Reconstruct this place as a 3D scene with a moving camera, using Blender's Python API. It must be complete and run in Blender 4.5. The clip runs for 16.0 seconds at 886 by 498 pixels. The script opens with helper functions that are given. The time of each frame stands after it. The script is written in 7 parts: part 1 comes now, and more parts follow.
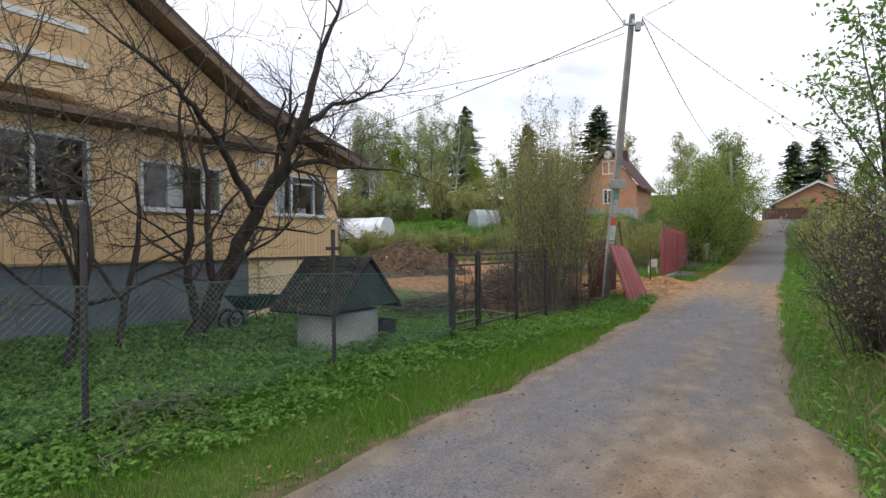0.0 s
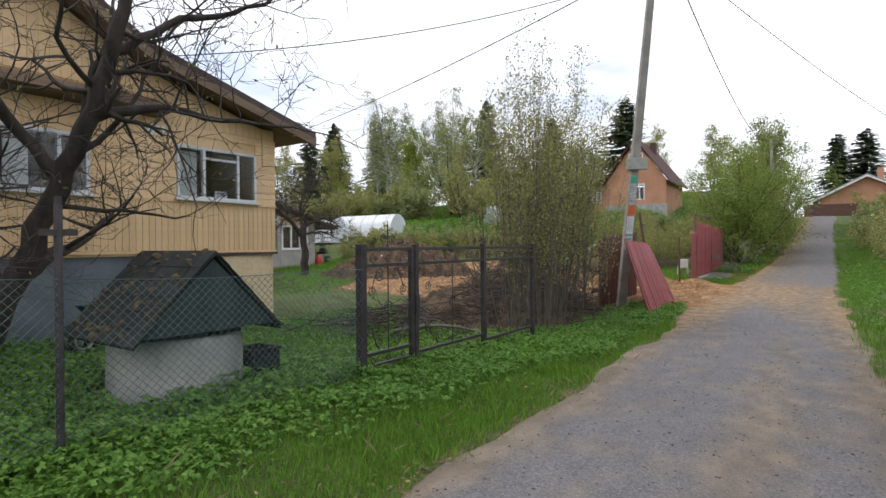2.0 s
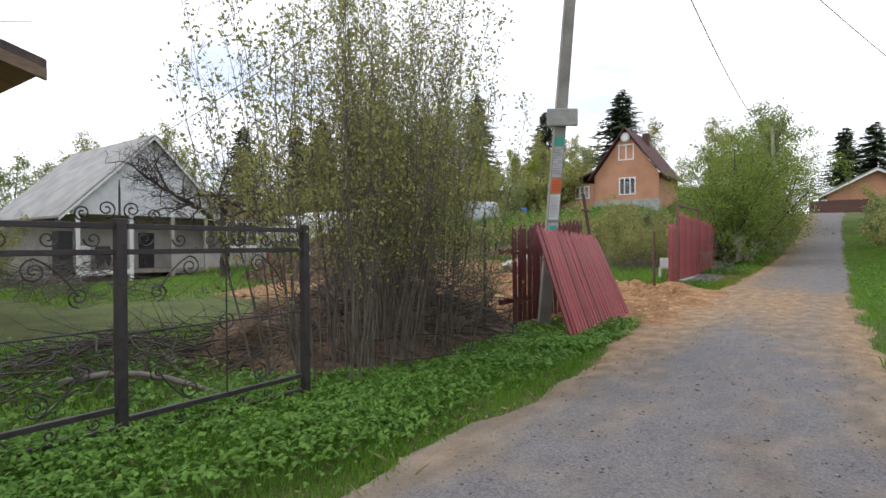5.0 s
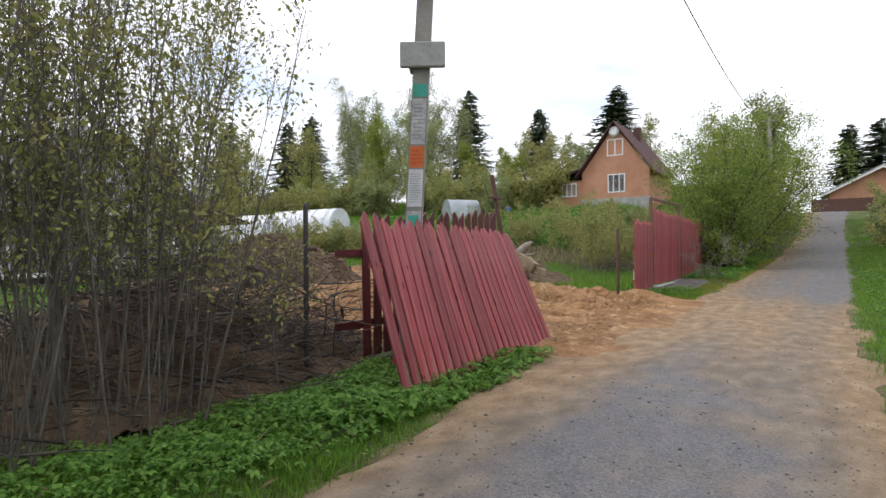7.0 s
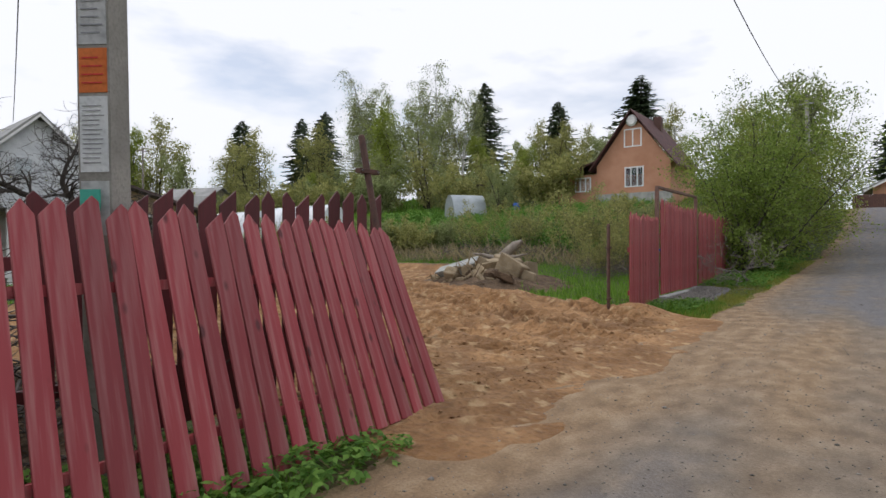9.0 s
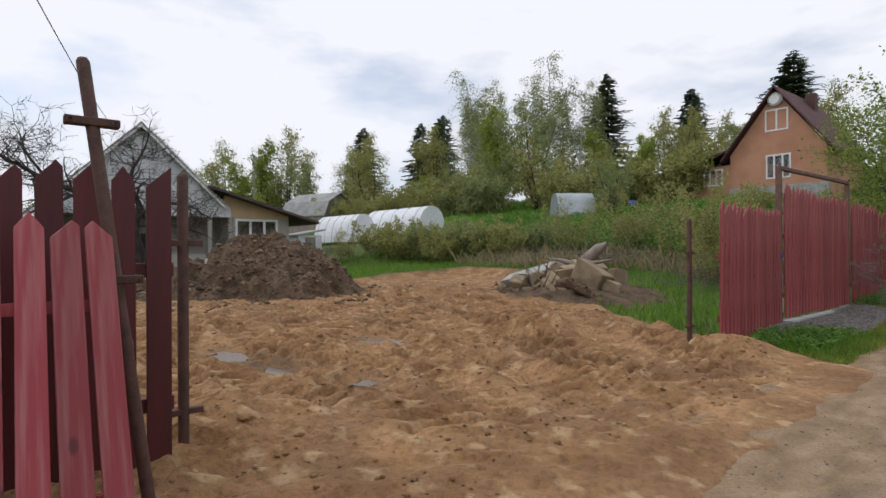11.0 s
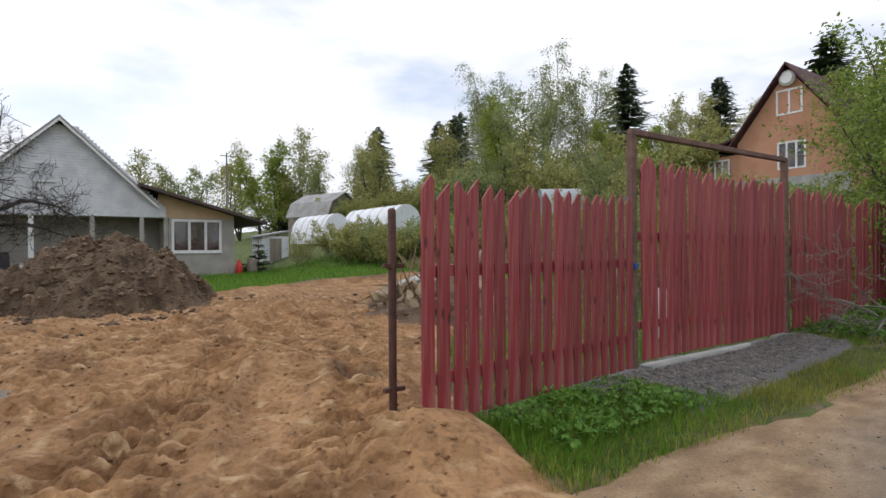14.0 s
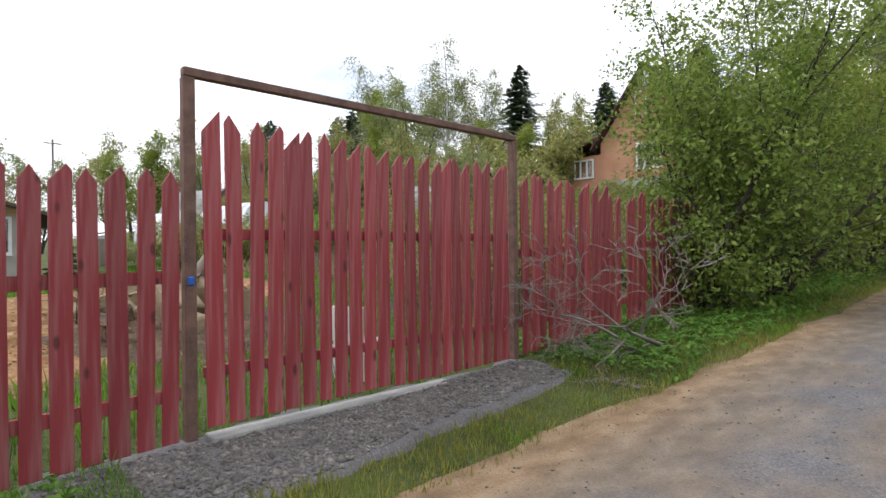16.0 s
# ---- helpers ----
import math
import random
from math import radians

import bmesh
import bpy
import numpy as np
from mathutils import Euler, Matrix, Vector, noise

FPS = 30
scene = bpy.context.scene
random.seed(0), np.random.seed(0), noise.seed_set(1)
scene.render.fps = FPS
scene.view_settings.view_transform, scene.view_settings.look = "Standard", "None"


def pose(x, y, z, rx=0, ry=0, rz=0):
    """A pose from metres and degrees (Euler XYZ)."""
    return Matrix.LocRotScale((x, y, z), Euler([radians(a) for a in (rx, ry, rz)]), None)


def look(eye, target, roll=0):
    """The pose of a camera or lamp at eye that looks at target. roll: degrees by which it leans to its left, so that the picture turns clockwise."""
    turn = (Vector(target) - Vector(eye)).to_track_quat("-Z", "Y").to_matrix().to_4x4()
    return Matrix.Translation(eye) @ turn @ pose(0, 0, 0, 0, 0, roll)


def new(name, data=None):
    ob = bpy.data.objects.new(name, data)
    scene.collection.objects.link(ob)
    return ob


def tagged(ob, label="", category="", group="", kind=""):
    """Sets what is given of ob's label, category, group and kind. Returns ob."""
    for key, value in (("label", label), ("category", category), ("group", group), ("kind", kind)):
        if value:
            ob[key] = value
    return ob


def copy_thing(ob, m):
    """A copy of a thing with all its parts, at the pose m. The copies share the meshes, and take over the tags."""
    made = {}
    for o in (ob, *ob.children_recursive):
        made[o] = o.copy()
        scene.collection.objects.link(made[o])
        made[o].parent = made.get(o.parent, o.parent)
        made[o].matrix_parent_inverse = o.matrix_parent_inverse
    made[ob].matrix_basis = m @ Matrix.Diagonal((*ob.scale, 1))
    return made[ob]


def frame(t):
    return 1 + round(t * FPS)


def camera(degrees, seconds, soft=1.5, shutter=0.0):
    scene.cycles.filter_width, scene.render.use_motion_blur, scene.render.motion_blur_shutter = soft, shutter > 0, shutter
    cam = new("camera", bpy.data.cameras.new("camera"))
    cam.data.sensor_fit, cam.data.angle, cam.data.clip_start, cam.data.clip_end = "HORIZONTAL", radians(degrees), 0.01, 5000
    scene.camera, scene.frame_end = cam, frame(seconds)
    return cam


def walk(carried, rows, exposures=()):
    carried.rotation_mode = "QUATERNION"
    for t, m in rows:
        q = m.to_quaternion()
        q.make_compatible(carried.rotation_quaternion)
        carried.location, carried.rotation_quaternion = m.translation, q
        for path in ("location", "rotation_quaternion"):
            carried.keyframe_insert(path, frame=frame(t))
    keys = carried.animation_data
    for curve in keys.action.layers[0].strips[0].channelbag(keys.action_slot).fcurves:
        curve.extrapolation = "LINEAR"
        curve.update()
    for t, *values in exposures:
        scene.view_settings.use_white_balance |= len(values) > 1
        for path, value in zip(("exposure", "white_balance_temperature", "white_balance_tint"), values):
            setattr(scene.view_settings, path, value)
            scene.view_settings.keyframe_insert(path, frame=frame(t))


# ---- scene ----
cam = camera(78.0, 16.0)
METRES, EYE, TILT, LEAN, TURN = 28.8, 1.5, 0.0, 0.0, 32.0
ROWS = [
    (0.0, 0.0, 0.0, 0.0, -0.0, -0.33, 0.54),
    (0.5, 0.0121, 0.0269, -0.0007, 0.62, -0.36, 0.46),
    (1.0, 0.0224, 0.0527, -0.0018, 1.64, -0.34, 0.44),
    (1.5, 0.032, 0.081, -0.0033, 2.39, -0.38, 0.42),
    (2.0, 0.0433, 0.107, -0.0042, 2.81, -0.33, 0.46),
    (2.5, 0.0557, 0.1343, -0.0052, 2.93, -0.34, 0.48),
    (3.0, 0.0695, 0.1598, -0.0059, 3.05, -0.3, 0.53),
    (5.5, 0.1478, 0.2762, -0.0109, 3.26, -0.31, 0.38),
    (6.0, 0.1667, 0.3031, -0.0111, 3.27, -0.21, 0.39),
    (6.5, 0.1858, 0.3297, -0.0109, 3.24, -0.25, 0.35),
    (7.0, 0.2014, 0.3559, -0.0116, 3.56, -0.2, 0.36),
    (7.5, 0.2167, 0.3843, -0.0117, 3.94, -0.27, 0.34),
    (8.0, 0.2289, 0.4142, -0.0125, 4.6, -0.29, 0.29),
    (8.5, 0.2428, 0.443, -0.0108, 5.38, -0.34, 0.23),
    (11.0, 0.309, 0.5772, -0.0095, 19.46, -0.04, 0.27),
    (11.5, 0.3212, 0.6006, -0.0088, 27.85, -0.03, 0.22),
    (12.0, 0.3323, 0.6286, -0.0092, 34.87, -0.1, 0.27),
    (12.5, 0.3498, 0.655, -0.0075, 36.08, -0.07, 0.34),
    (13.0, 0.3701, 0.685, -0.0084, 34.65, -0.03, 0.45),
    (13.5, 0.394, 0.7097, -0.0077, 27.91, 0.07, 0.52),
    (14.0, 0.4154, 0.738, -0.0075, 23.61, 0.03, 0.41),
    (14.5, 0.4367, 0.7652, -0.0072, 20.17, -0.01, 0.37),
    (15.0, 0.4579, 0.7961, -0.0078, 17.85, -0.04, 0.4),
    (15.5, 0.4801, 0.8252, -0.0077, 16.21, 0.03, 0.52),
    (16.0, 0.5014, 0.857, -0.0071, 15.01, 0.0, 0.54),
]
walk(cam, [(t, pose(0, 0, EYE, TILT, LEAN, TURN) @ pose(METRES * x, METRES * y, METRES * z, 90 + pitch, roll, yaw)) for t, x, y, z, yaw, pitch, roll in ROWS], exposures=[(0.0, -0.2, 6400, 13), (3.0, -0.1, 6400, 13), (6.0, -0.05, 6400, 13), (7.5, -0.15, 6400, 13), (8.5, -0.4, 6400, 13), (10.0, -0.5, 6400, 13), (11.0, -0.55, 6400, 13), (12.5, -0.65, 6400, 13), (13.2, -0.55, 6400, 13), (14.0, -0.35, 6400, 13), (15.0, -0.05, 6400, 13), (16.0, 0.05, 6400, 13)])

# ---- world, sun, exposure ----
world = bpy.data.worlds.new("world")
scene.world = world
world.use_nodes = True
wn, wl = world.node_tree.nodes, world.node_tree.links
wn.clear()
w_out = wn.new("ShaderNodeOutputWorld")
w_bg = wn.new("ShaderNodeBackground")
w_sky = wn.new("ShaderNodeTexSky")
w_sky.sky_type = "NISHITA"
w_sky.sun_disc = False
SUN_ELEV, SUN_ROT = radians(50), radians(235)
w_sky.sun_elevation, w_sky.sun_rotation = SUN_ELEV, SUN_ROT
w_tc = wn.new("ShaderNodeTexCoord")
w_map = wn.new("ShaderNodeMapping")
w_map.inputs["Scale"].default_value = (1.0, 1.0, 3.2)
w_no = wn.new("ShaderNodeTexNoise")
w_no.inputs["Scale"].default_value, w_no.inputs["Detail"].default_value = 2.2, 7.0
w_no.inputs["Roughness"].default_value = 0.55
w_ramp = wn.new("ShaderNodeValToRGB")
w_ramp.color_ramp.elements[0].position, w_ramp.color_ramp.elements[0].color = 0.34, (0.5, 0.5, 0.5, 1)
w_ramp.color_ramp.elements[1].position, w_ramp.color_ramp.elements[1].color = 0.48, (1, 1, 1, 1)
w_scale = wn.new("ShaderNodeVectorMath")
w_scale.operation = "SCALE"
w_scale.inputs["Scale"].default_value = 1.9
w_mix = wn.new("ShaderNodeMixRGB")
w_mix.inputs["Color2"].default_value = (13.3, 13.7, 14.3, 1)
wl.new(w_tc.outputs["Generated"], w_map.inputs["Vector"])
wl.new(w_map.outputs["Vector"], w_no.inputs["Vector"])
wl.new(w_no.outputs["Fac"], w_ramp.inputs["Fac"])
wl.new(w_sky.outputs["Color"], w_scale.inputs[0])
wl.new(w_scale.outputs["Vector"], w_mix.inputs["Color1"])
wl.new(w_ramp.outputs["Color"], w_mix.inputs["Fac"])
wl.new(w_mix.outputs["Color"], w_bg.inputs["Color"])
w_bg.inputs["Strength"].default_value = 0.1
wl.new(w_bg.outputs["Background"], w_out.inputs["Surface"])

sun_data = bpy.data.lights.new("sun", "SUN")
sun_data.energy, sun_data.angle, sun_data.color = 1.2, radians(20), (1.0, 0.965, 0.93)
sun = new("sun", sun_data)
# the veiled sun stands over the gardens to the west
sun.matrix_world = look((-20, -14, 29), (0, 0, 0))


# ---- materials ----
def ramp_set(node, stops):
    els = node.color_ramp.elements
    while len(els) < len(stops):
        els.new(0.5)
    for e, (p, c) in zip(els, stops):
        e.position, e.color = p, (*c, 1)


def surface(name, c1, c2, c3=None, scale=6.0, fine=60.0, rough=0.85, metal=0.0, bump=0.3, dist=0.01, stretch=(1, 1, 1), vary=0.0, fine_amt=0.35, coords="Object", subsurf=0.0):
    """A two-scale noise surface: broad stains between c1 and c2, fine grain towards c3, with relief."""
    m = bpy.data.materials.new(name)
    m.use_nodes = True
    n, l = m.node_tree.nodes, m.node_tree.links
    b = n["Principled BSDF"]
    tc = n.new("ShaderNodeTexCoord")
    mp = n.new("ShaderNodeMapping")
    mp.inputs["Scale"].default_value = stretch
    l.new(tc.outputs[coords], mp.inputs["Vector"])
    big = n.new("ShaderNodeTexNoise")
    big.inputs["Scale"].default_value, big.inputs["Detail"].default_value = scale, 5
    small = n.new("ShaderNodeTexNoise")
    small.inputs["Scale"].default_value, small.inputs["Detail"].default_value = fine, 4
    for t in (big, small):
        l.new(mp.outputs["Vector"], t.inputs["Vector"])
    r = n.new("ShaderNodeValToRGB")
    ramp_set(r, [(0.34, c1), (0.66, c2)])
    l.new(big.outputs["Fac"], r.inputs["Fac"])
    r2 = n.new("ShaderNodeValToRGB")
    ramp_set(r2, [(0.45, (0, 0, 0)), (0.7, (fine_amt, fine_amt, fine_amt))])
    l.new(small.outputs["Fac"], r2.inputs["Fac"])
    mx = n.new("ShaderNodeMixRGB")
    mx.inputs["Color2"].default_value = (*(c3 or [v * 0.55 for v in c1]), 1)
    l.new(r2.outputs["Color"], mx.inputs["Fac"])
    l.new(r.outputs["Color"], mx.inputs["Color1"])
    col = mx.outputs["Color"]
    if vary:
        oi = n.new("ShaderNodeObjectInfo")
        geo = n.new("ShaderNodeNewGeometry")
        ad = n.new("ShaderNodeMath")
        ad.operation = "ADD"
        l.new(oi.outputs["Random"], ad.inputs[0])
        l.new(geo.outputs["Random Per Island"], ad.inputs[1])
        fr = n.new("ShaderNodeMath")
        fr.operation = "FRACT"
        l.new(ad.outputs["Value"], fr.inputs[0])
        mr = n.new("ShaderNodeMapRange")
        mr.inputs["To Min"].default_value, mr.inputs["To Max"].default_value = 1 - vary, 1 + vary
        l.new(fr.outputs["Value"], mr.inputs["Value"])
        hv = n.new("ShaderNodeHueSaturation")
        l.new(mr.outputs["Result"], hv.inputs["Value"])
        l.new(col, hv.inputs["Color"])
        col = hv.outputs["Color"]
    l.new(col, b.inputs["Base Color"])
    b.inputs["Roughness"].default_value, b.inputs["Metallic"].default_value = rough, metal
    if bump:
        ad2 = n.new("ShaderNodeMath")
        ad2.operation = "ADD"
        l.new(big.outputs["Fac"], ad2.inputs[0])
        l.new(small.outputs["Fac"], ad2.inputs[1])
        bp = n.new("ShaderNodeBump")
        bp.inputs["Strength"].default_value, bp.inputs["Distance"].default_value = bump, dist
        l.new(ad2.outputs["Value"], bp.inputs["Height"])
        l.new(bp.outputs["Normal"], b.inputs["Normal"])
    return m


def leaf_surface(name, c1, c2, through_light=0.42):
    """Thin leaves: diffuse with some light let through; each leaf has its own shade."""
    m = bpy.data.materials.new(name)
    m.use_nodes = True
    n, l = m.node_tree.nodes, m.node_tree.links
    n.clear()
    out = n.new("ShaderNodeOutputMaterial")
    geo = n.new("ShaderNodeNewGeometry")
    r = n.new("ShaderNodeValToRGB")
    ramp_set(r, [(0.0, c1), (1.0, c2)])
    l.new(geo.outputs["Random Per Island"], r.inputs["Fac"])
    d = n.new("ShaderNodeBsdfPrincipled")
    d.inputs["Roughness"].default_value = 0.6
    d.inputs["Specular IOR Level"].default_value = 0.25
    t = n.new("ShaderNodeBsdfTranslucent")
    mx = n.new("ShaderNodeMixShader")
    mx.inputs["Fac"].default_value = through_light
    l.new(r.outputs["Color"], d.inputs["Base Color"])
    l.new(r.outputs["Color"], t.inputs["Color"])
    l.new(d.outputs["BSDF"], mx.inputs[1])
    l.new(t.outputs["BSDF"], mx.inputs[2])
    l.new(mx.outputs["Shader"], out.inputs["Surface"])
    return m


def glass_surface(name, tint=(0.9, 0.94, 0.94), rough=0.02):
    m = bpy.data.materials.new(name)
    m.use_nodes = True
    b = m.node_tree.nodes["Principled BSDF"]
    b.inputs["Base Color"].default_value = (*tint, 1)
    b.inputs["Roughness"].default_value = rough
    b.inputs["Transmission Weight"].default_value = 1.0
    b.inputs["IOR"].default_value = 1.5
    return m


M = {
    "bark": surface("bark", (0.026, 0.02, 0.017), (0.07, 0.056, 0.048), scale=9, fine=70, bump=0.7, dist=0.01, stretch=(1, 1, 0.25)),
    "twig": surface("twig", (0.06, 0.05, 0.045), (0.13, 0.108, 0.095), scale=5, fine=30, bump=0),
    "twig_dark": surface("twig_dark", (0.042, 0.034, 0.031), (0.095, 0.078, 0.07), scale=5, fine=30, bump=0),
    "twig_dead": surface("twig_dead", (0.17, 0.15, 0.13), (0.31, 0.28, 0.25), scale=5, fine=30, bump=0),
    "twig_grey": surface("twig_grey", (0.105, 0.09, 0.075), (0.21, 0.185, 0.155), scale=5, fine=30, bump=0),
    "birch_bark": surface("birch_bark", (0.55, 0.54, 0.5), (0.7, 0.69, 0.66), (0.05, 0.05, 0.05), scale=1.5, fine=6, bump=0.3, stretch=(1, 1, 3), fine_amt=0.9),
    "needles": leaf_surface("needles", (0.035, 0.058, 0.034), (0.12, 0.16, 0.08), through_light=0.15),
    "leaf_fresh": leaf_surface("leaf_fresh", (0.17, 0.22, 0.03), (0.36, 0.42, 0.09)),
    "leaf_olive": leaf_surface("leaf_olive", (0.22, 0.23, 0.07), (0.44, 0.43, 0.16)),
    "leaf_birch": leaf_surface("leaf_birch", (0.20, 0.24, 0.09), (0.38, 0.42, 0.19)),
    "leaf_deep": leaf_surface("leaf_deep", (0.07, 0.15, 0.025), (0.20, 0.33, 0.07)),
    "leaf_lime": leaf_surface("leaf_lime", (0.12, 0.19, 0.03), (0.31, 0.40, 0.09)),
    "leaf_weed": leaf_surface("leaf_weed", (0.06, 0.16, 0.022), (0.225, 0.40, 0.075)),
    "blade_moss": leaf_surface("blade_moss", (0.19, 0.21, 0.035), (0.42, 0.42, 0.10)),
    "blade": leaf_surface("blade", (0.085, 0.20, 0.018), (0.235, 0.42, 0.06)),
    "blade_dry": leaf_surface("blade_dry", (0.26, 0.21, 0.11), (0.45, 0.38, 0.22)),
    "litter": leaf_surface("litter", (0.10, 0.065, 0.035), (0.38, 0.28, 0.15), through_light=0.1),
    "road": None, "sand": None,
    "red_paint": surface("red_paint", (0.20, 0.021, 0.027), (0.37, 0.052, 0.062), (0.38, 0.19, 0.18), scale=4, fine=30, rough=0.6, bump=0.4, dist=0.004, stretch=(1, 1, 0.10), vary=0.2, fine_amt=0.5),
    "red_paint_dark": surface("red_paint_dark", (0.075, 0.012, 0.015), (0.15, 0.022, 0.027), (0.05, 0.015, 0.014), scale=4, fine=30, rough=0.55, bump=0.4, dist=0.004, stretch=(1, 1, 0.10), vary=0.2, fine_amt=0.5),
    "rust": surface("rust", (0.055, 0.028, 0.022), (0.11, 0.05, 0.038), (0.16, 0.08, 0.05), scale=12, fine=90, rough=0.75, bump=0.3, dist=0.003),
    "rust_pale": surface("rust_pale", (0.10, 0.055, 0.045), (0.19, 0.105, 0.082), (0.24, 0.13, 0.09), scale=9, fine=70, rough=0.75, bump=0.3, dist=0.003),
    "iron": surface("iron", (0.018, 0.017, 0.02), (0.045, 0.038, 0.042), (0.09, 0.06, 0.05), scale=10, fine=80, rough=0.55, bump=0.2, dist=0.002),
    "mesh_wire": surface("mesh_wire", (0.05, 0.10, 0.095), (0.10, 0.16, 0.15), scale=4, fine=20, rough=0.5, bump=0),
    "yellow_wood": surface("yellow_wood", (0.68, 0.47, 0.255), (0.80, 0.58, 0.34), (0.50, 0.34, 0.18), scale=1.2, fine=18, rough=0.7, bump=0.25, dist=0.004, vary=0.06, stretch=(1, 1, 0.6)),
    "pale_wood": surface("pale_wood", (0.66, 0.51, 0.31), (0.76, 0.61, 0.40), (0.42, 0.33, 0.2), scale=1.2, fine=18, rough=0.75, bump=0.25, dist=0.004, vary=0.05),
    "foundation": surface("foundation", (0.10, 0.12, 0.145), (0.16, 0.185, 0.21), (0.22, 0.22, 0.21), scale=1.6, fine=35, rough=0.9, bump=0.4, dist=0.008),
    "roof_brown": surface("roof_brown", (0.06, 0.04, 0.038), (0.11, 0.075, 0.07), scale=3, fine=30, rough=0.8, bump=0.3),
    "eave_wood": surface("eave_wood", (0.14, 0.095, 0.065), (0.25, 0.17, 0.11), scale=3, fine=40, rough=0.75, bump=0.3, stretch=(1, 0.2, 1)),
    "white_paint": surface("white_paint", (0.68, 0.68, 0.67), (0.8, 0.8, 0.79), (0.5, 0.48, 0.44), scale=4, fine=50, rough=0.6, bump=0.15, dist=0.003),
    "old_white": surface("old_white", (0.55, 0.57, 0.60), (0.70, 0.72, 0.74), (0.4, 0.4, 0.4), scale=2, fine=30, rough=0.75, bump=0.2, dist=0.004),
    "plaster": surface("plaster", (0.32, 0.30, 0.275), (0.42, 0.40, 0.36), (0.25, 0.23, 0.2), scale=1.3, fine=30, rough=0.95, bump=0.4, dist=0.006),
    "peach": surface("peach", (0.50, 0.35, 0.20), (0.58, 0.42, 0.26), scale=1.3, fine=30, rough=0.9, bump=0.3),
    "brick_orange": surface("brick_orange", (0.42, 0.20, 0.115), (0.50, 0.26, 0.16), (0.38, 0.22, 0.16), scale=1.0, fine=14, rough=0.85, bump=0.3),
    "concrete": surface("concrete", (0.24, 0.23, 0.21), (0.36, 0.34, 0.31), (0.14, 0.13, 0.12), scale=3, fine=50, rough=0.95, bump=0.5, dist=0.008),
    "concrete_pale": surface("concrete_pale", (0.27, 0.28, 0.27), (0.42, 0.42, 0.39), (0.2, 0.21, 0.18), scale=2.5, fine=28, rough=0.95, bump=0.4, dist=0.008),
    "shingle": surface("shingle", (0.010, 0.014, 0.015), (0.026, 0.030, 0.029), (0.05, 0.045, 0.032), scale=4, fine=60, rough=0.9, bump=0.5, dist=0.006, vary=0.25),
    "green_board": surface("green_board", (0.012, 0.024, 0.026), (0.03, 0.048, 0.048), scale=3, fine=30, rough=0.7, bump=0.3, dist=0.004, stretch=(1, 1, 0.2)),
    "moss": surface("moss", (0.045, 0.04, 0.02), (0.13, 0.085, 0.045), scale=9, fine=60, rough=1.0, bump=0.6, vary=0.3),
    "soil_dark": surface("soil_dark", (0.07, 0.044, 0.025), (0.19, 0.128, 0.078), (0.035, 0.026, 0.02), scale=3, fine=20, rough=1.0, bump=1.0, dist=0.07),
    "rock": surface("rock", (0.20, 0.15, 0.085), (0.36, 0.285, 0.18), (0.30, 0.27, 0.22), scale=2.5, fine=18, rough=0.95, bump=0.6, dist=0.02, vary=0.2),
    "old_wood": surface("old_wood", (0.20, 0.17, 0.14), (0.32, 0.28, 0.23), scale=4, fine=40, rough=0.9, bump=0.4, stretch=(1, 1, 0.2)),
    "poly": surface("poly", (0.66, 0.69, 0.72), (0.78, 0.80, 0.82), scale=0.8, fine=6, rough=0.35, bump=0.05),
    "galvanised": surface("galvanised", (0.34, 0.38, 0.40), (0.46, 0.50, 0.52), scale=0.8, fine=10, rough=0.35, metal=0.5, bump=0.1),
    "slate_grey": surface("slate_grey", (0.26, 0.26, 0.255), (0.36, 0.36, 0.35), (0.18, 0.18, 0.17), scale=1, fine=14, rough=0.9, bump=0.4),
    "green_paint": surface("green_paint", (0.02, 0.06, 0.05), (0.04, 0.10, 0.085), scale=5, fine=40, rough=0.5),
    "rubber": surface("rubber", (0.018, 0.018, 0.018), (0.035, 0.035, 0.035), scale=10, fine=60, rough=0.85),
    "steel": surface("steel", (0.30, 0.30, 0.30), (0.42, 0.42, 0.42), scale=10, fine=60, rough=0.45, metal=0.7),
    # near-black: the dimness of unlit rooms is put into the colour
    "dark_interior": surface("dark_interior", (0.05, 0.045, 0.04), (0.09, 0.08, 0.07), scale=2, fine=20, rough=0.9),
    "paper": surface("paper", (0.62, 0.64, 0.66), (0.76, 0.77, 0.78), scale=5, fine=40, rough=0.8, bump=0.1),
    "paper_old": surface("paper_old", (0.42, 0.43, 0.44), (0.60, 0.60, 0.60), (0.25, 0.25, 0.26), scale=5, fine=16, rough=0.85, bump=0.2, fine_amt=0.7),
    "orange_paper": surface("orange_paper", (0.62, 0.15, 0.035), (0.72, 0.2, 0.05), scale=5, fine=40, rough=0.8, bump=0.1),
    "teal_paper": surface("teal_paper", (0.05, 0.36, 0.27), (0.08, 0.44, 0.34), scale=5, fine=40, rough=0.8, bump=0.1),
    "ink": surface("ink", (0.05, 0.05, 0.06), (0.10, 0.10, 0.11), scale=5, fine=40, rough=0.8, bump=0),
    "ink_faded": surface("ink_faded", (0.22, 0.22, 0.24), (0.32, 0.32, 0.34), scale=5, fine=40, rough=0.8, bump=0),
    "wire_black": surface("wire_black", (0.015, 0.015, 0.016), (0.03, 0.03, 0.03), scale=5, fine=20, rough=0.7, bump=0),
    "red_plastic": surface("red_plastic", (0.5, 0.02, 0.02), (0.6, 0.04, 0.03), scale=4, fine=30, rough=0.4, bump=0.05),
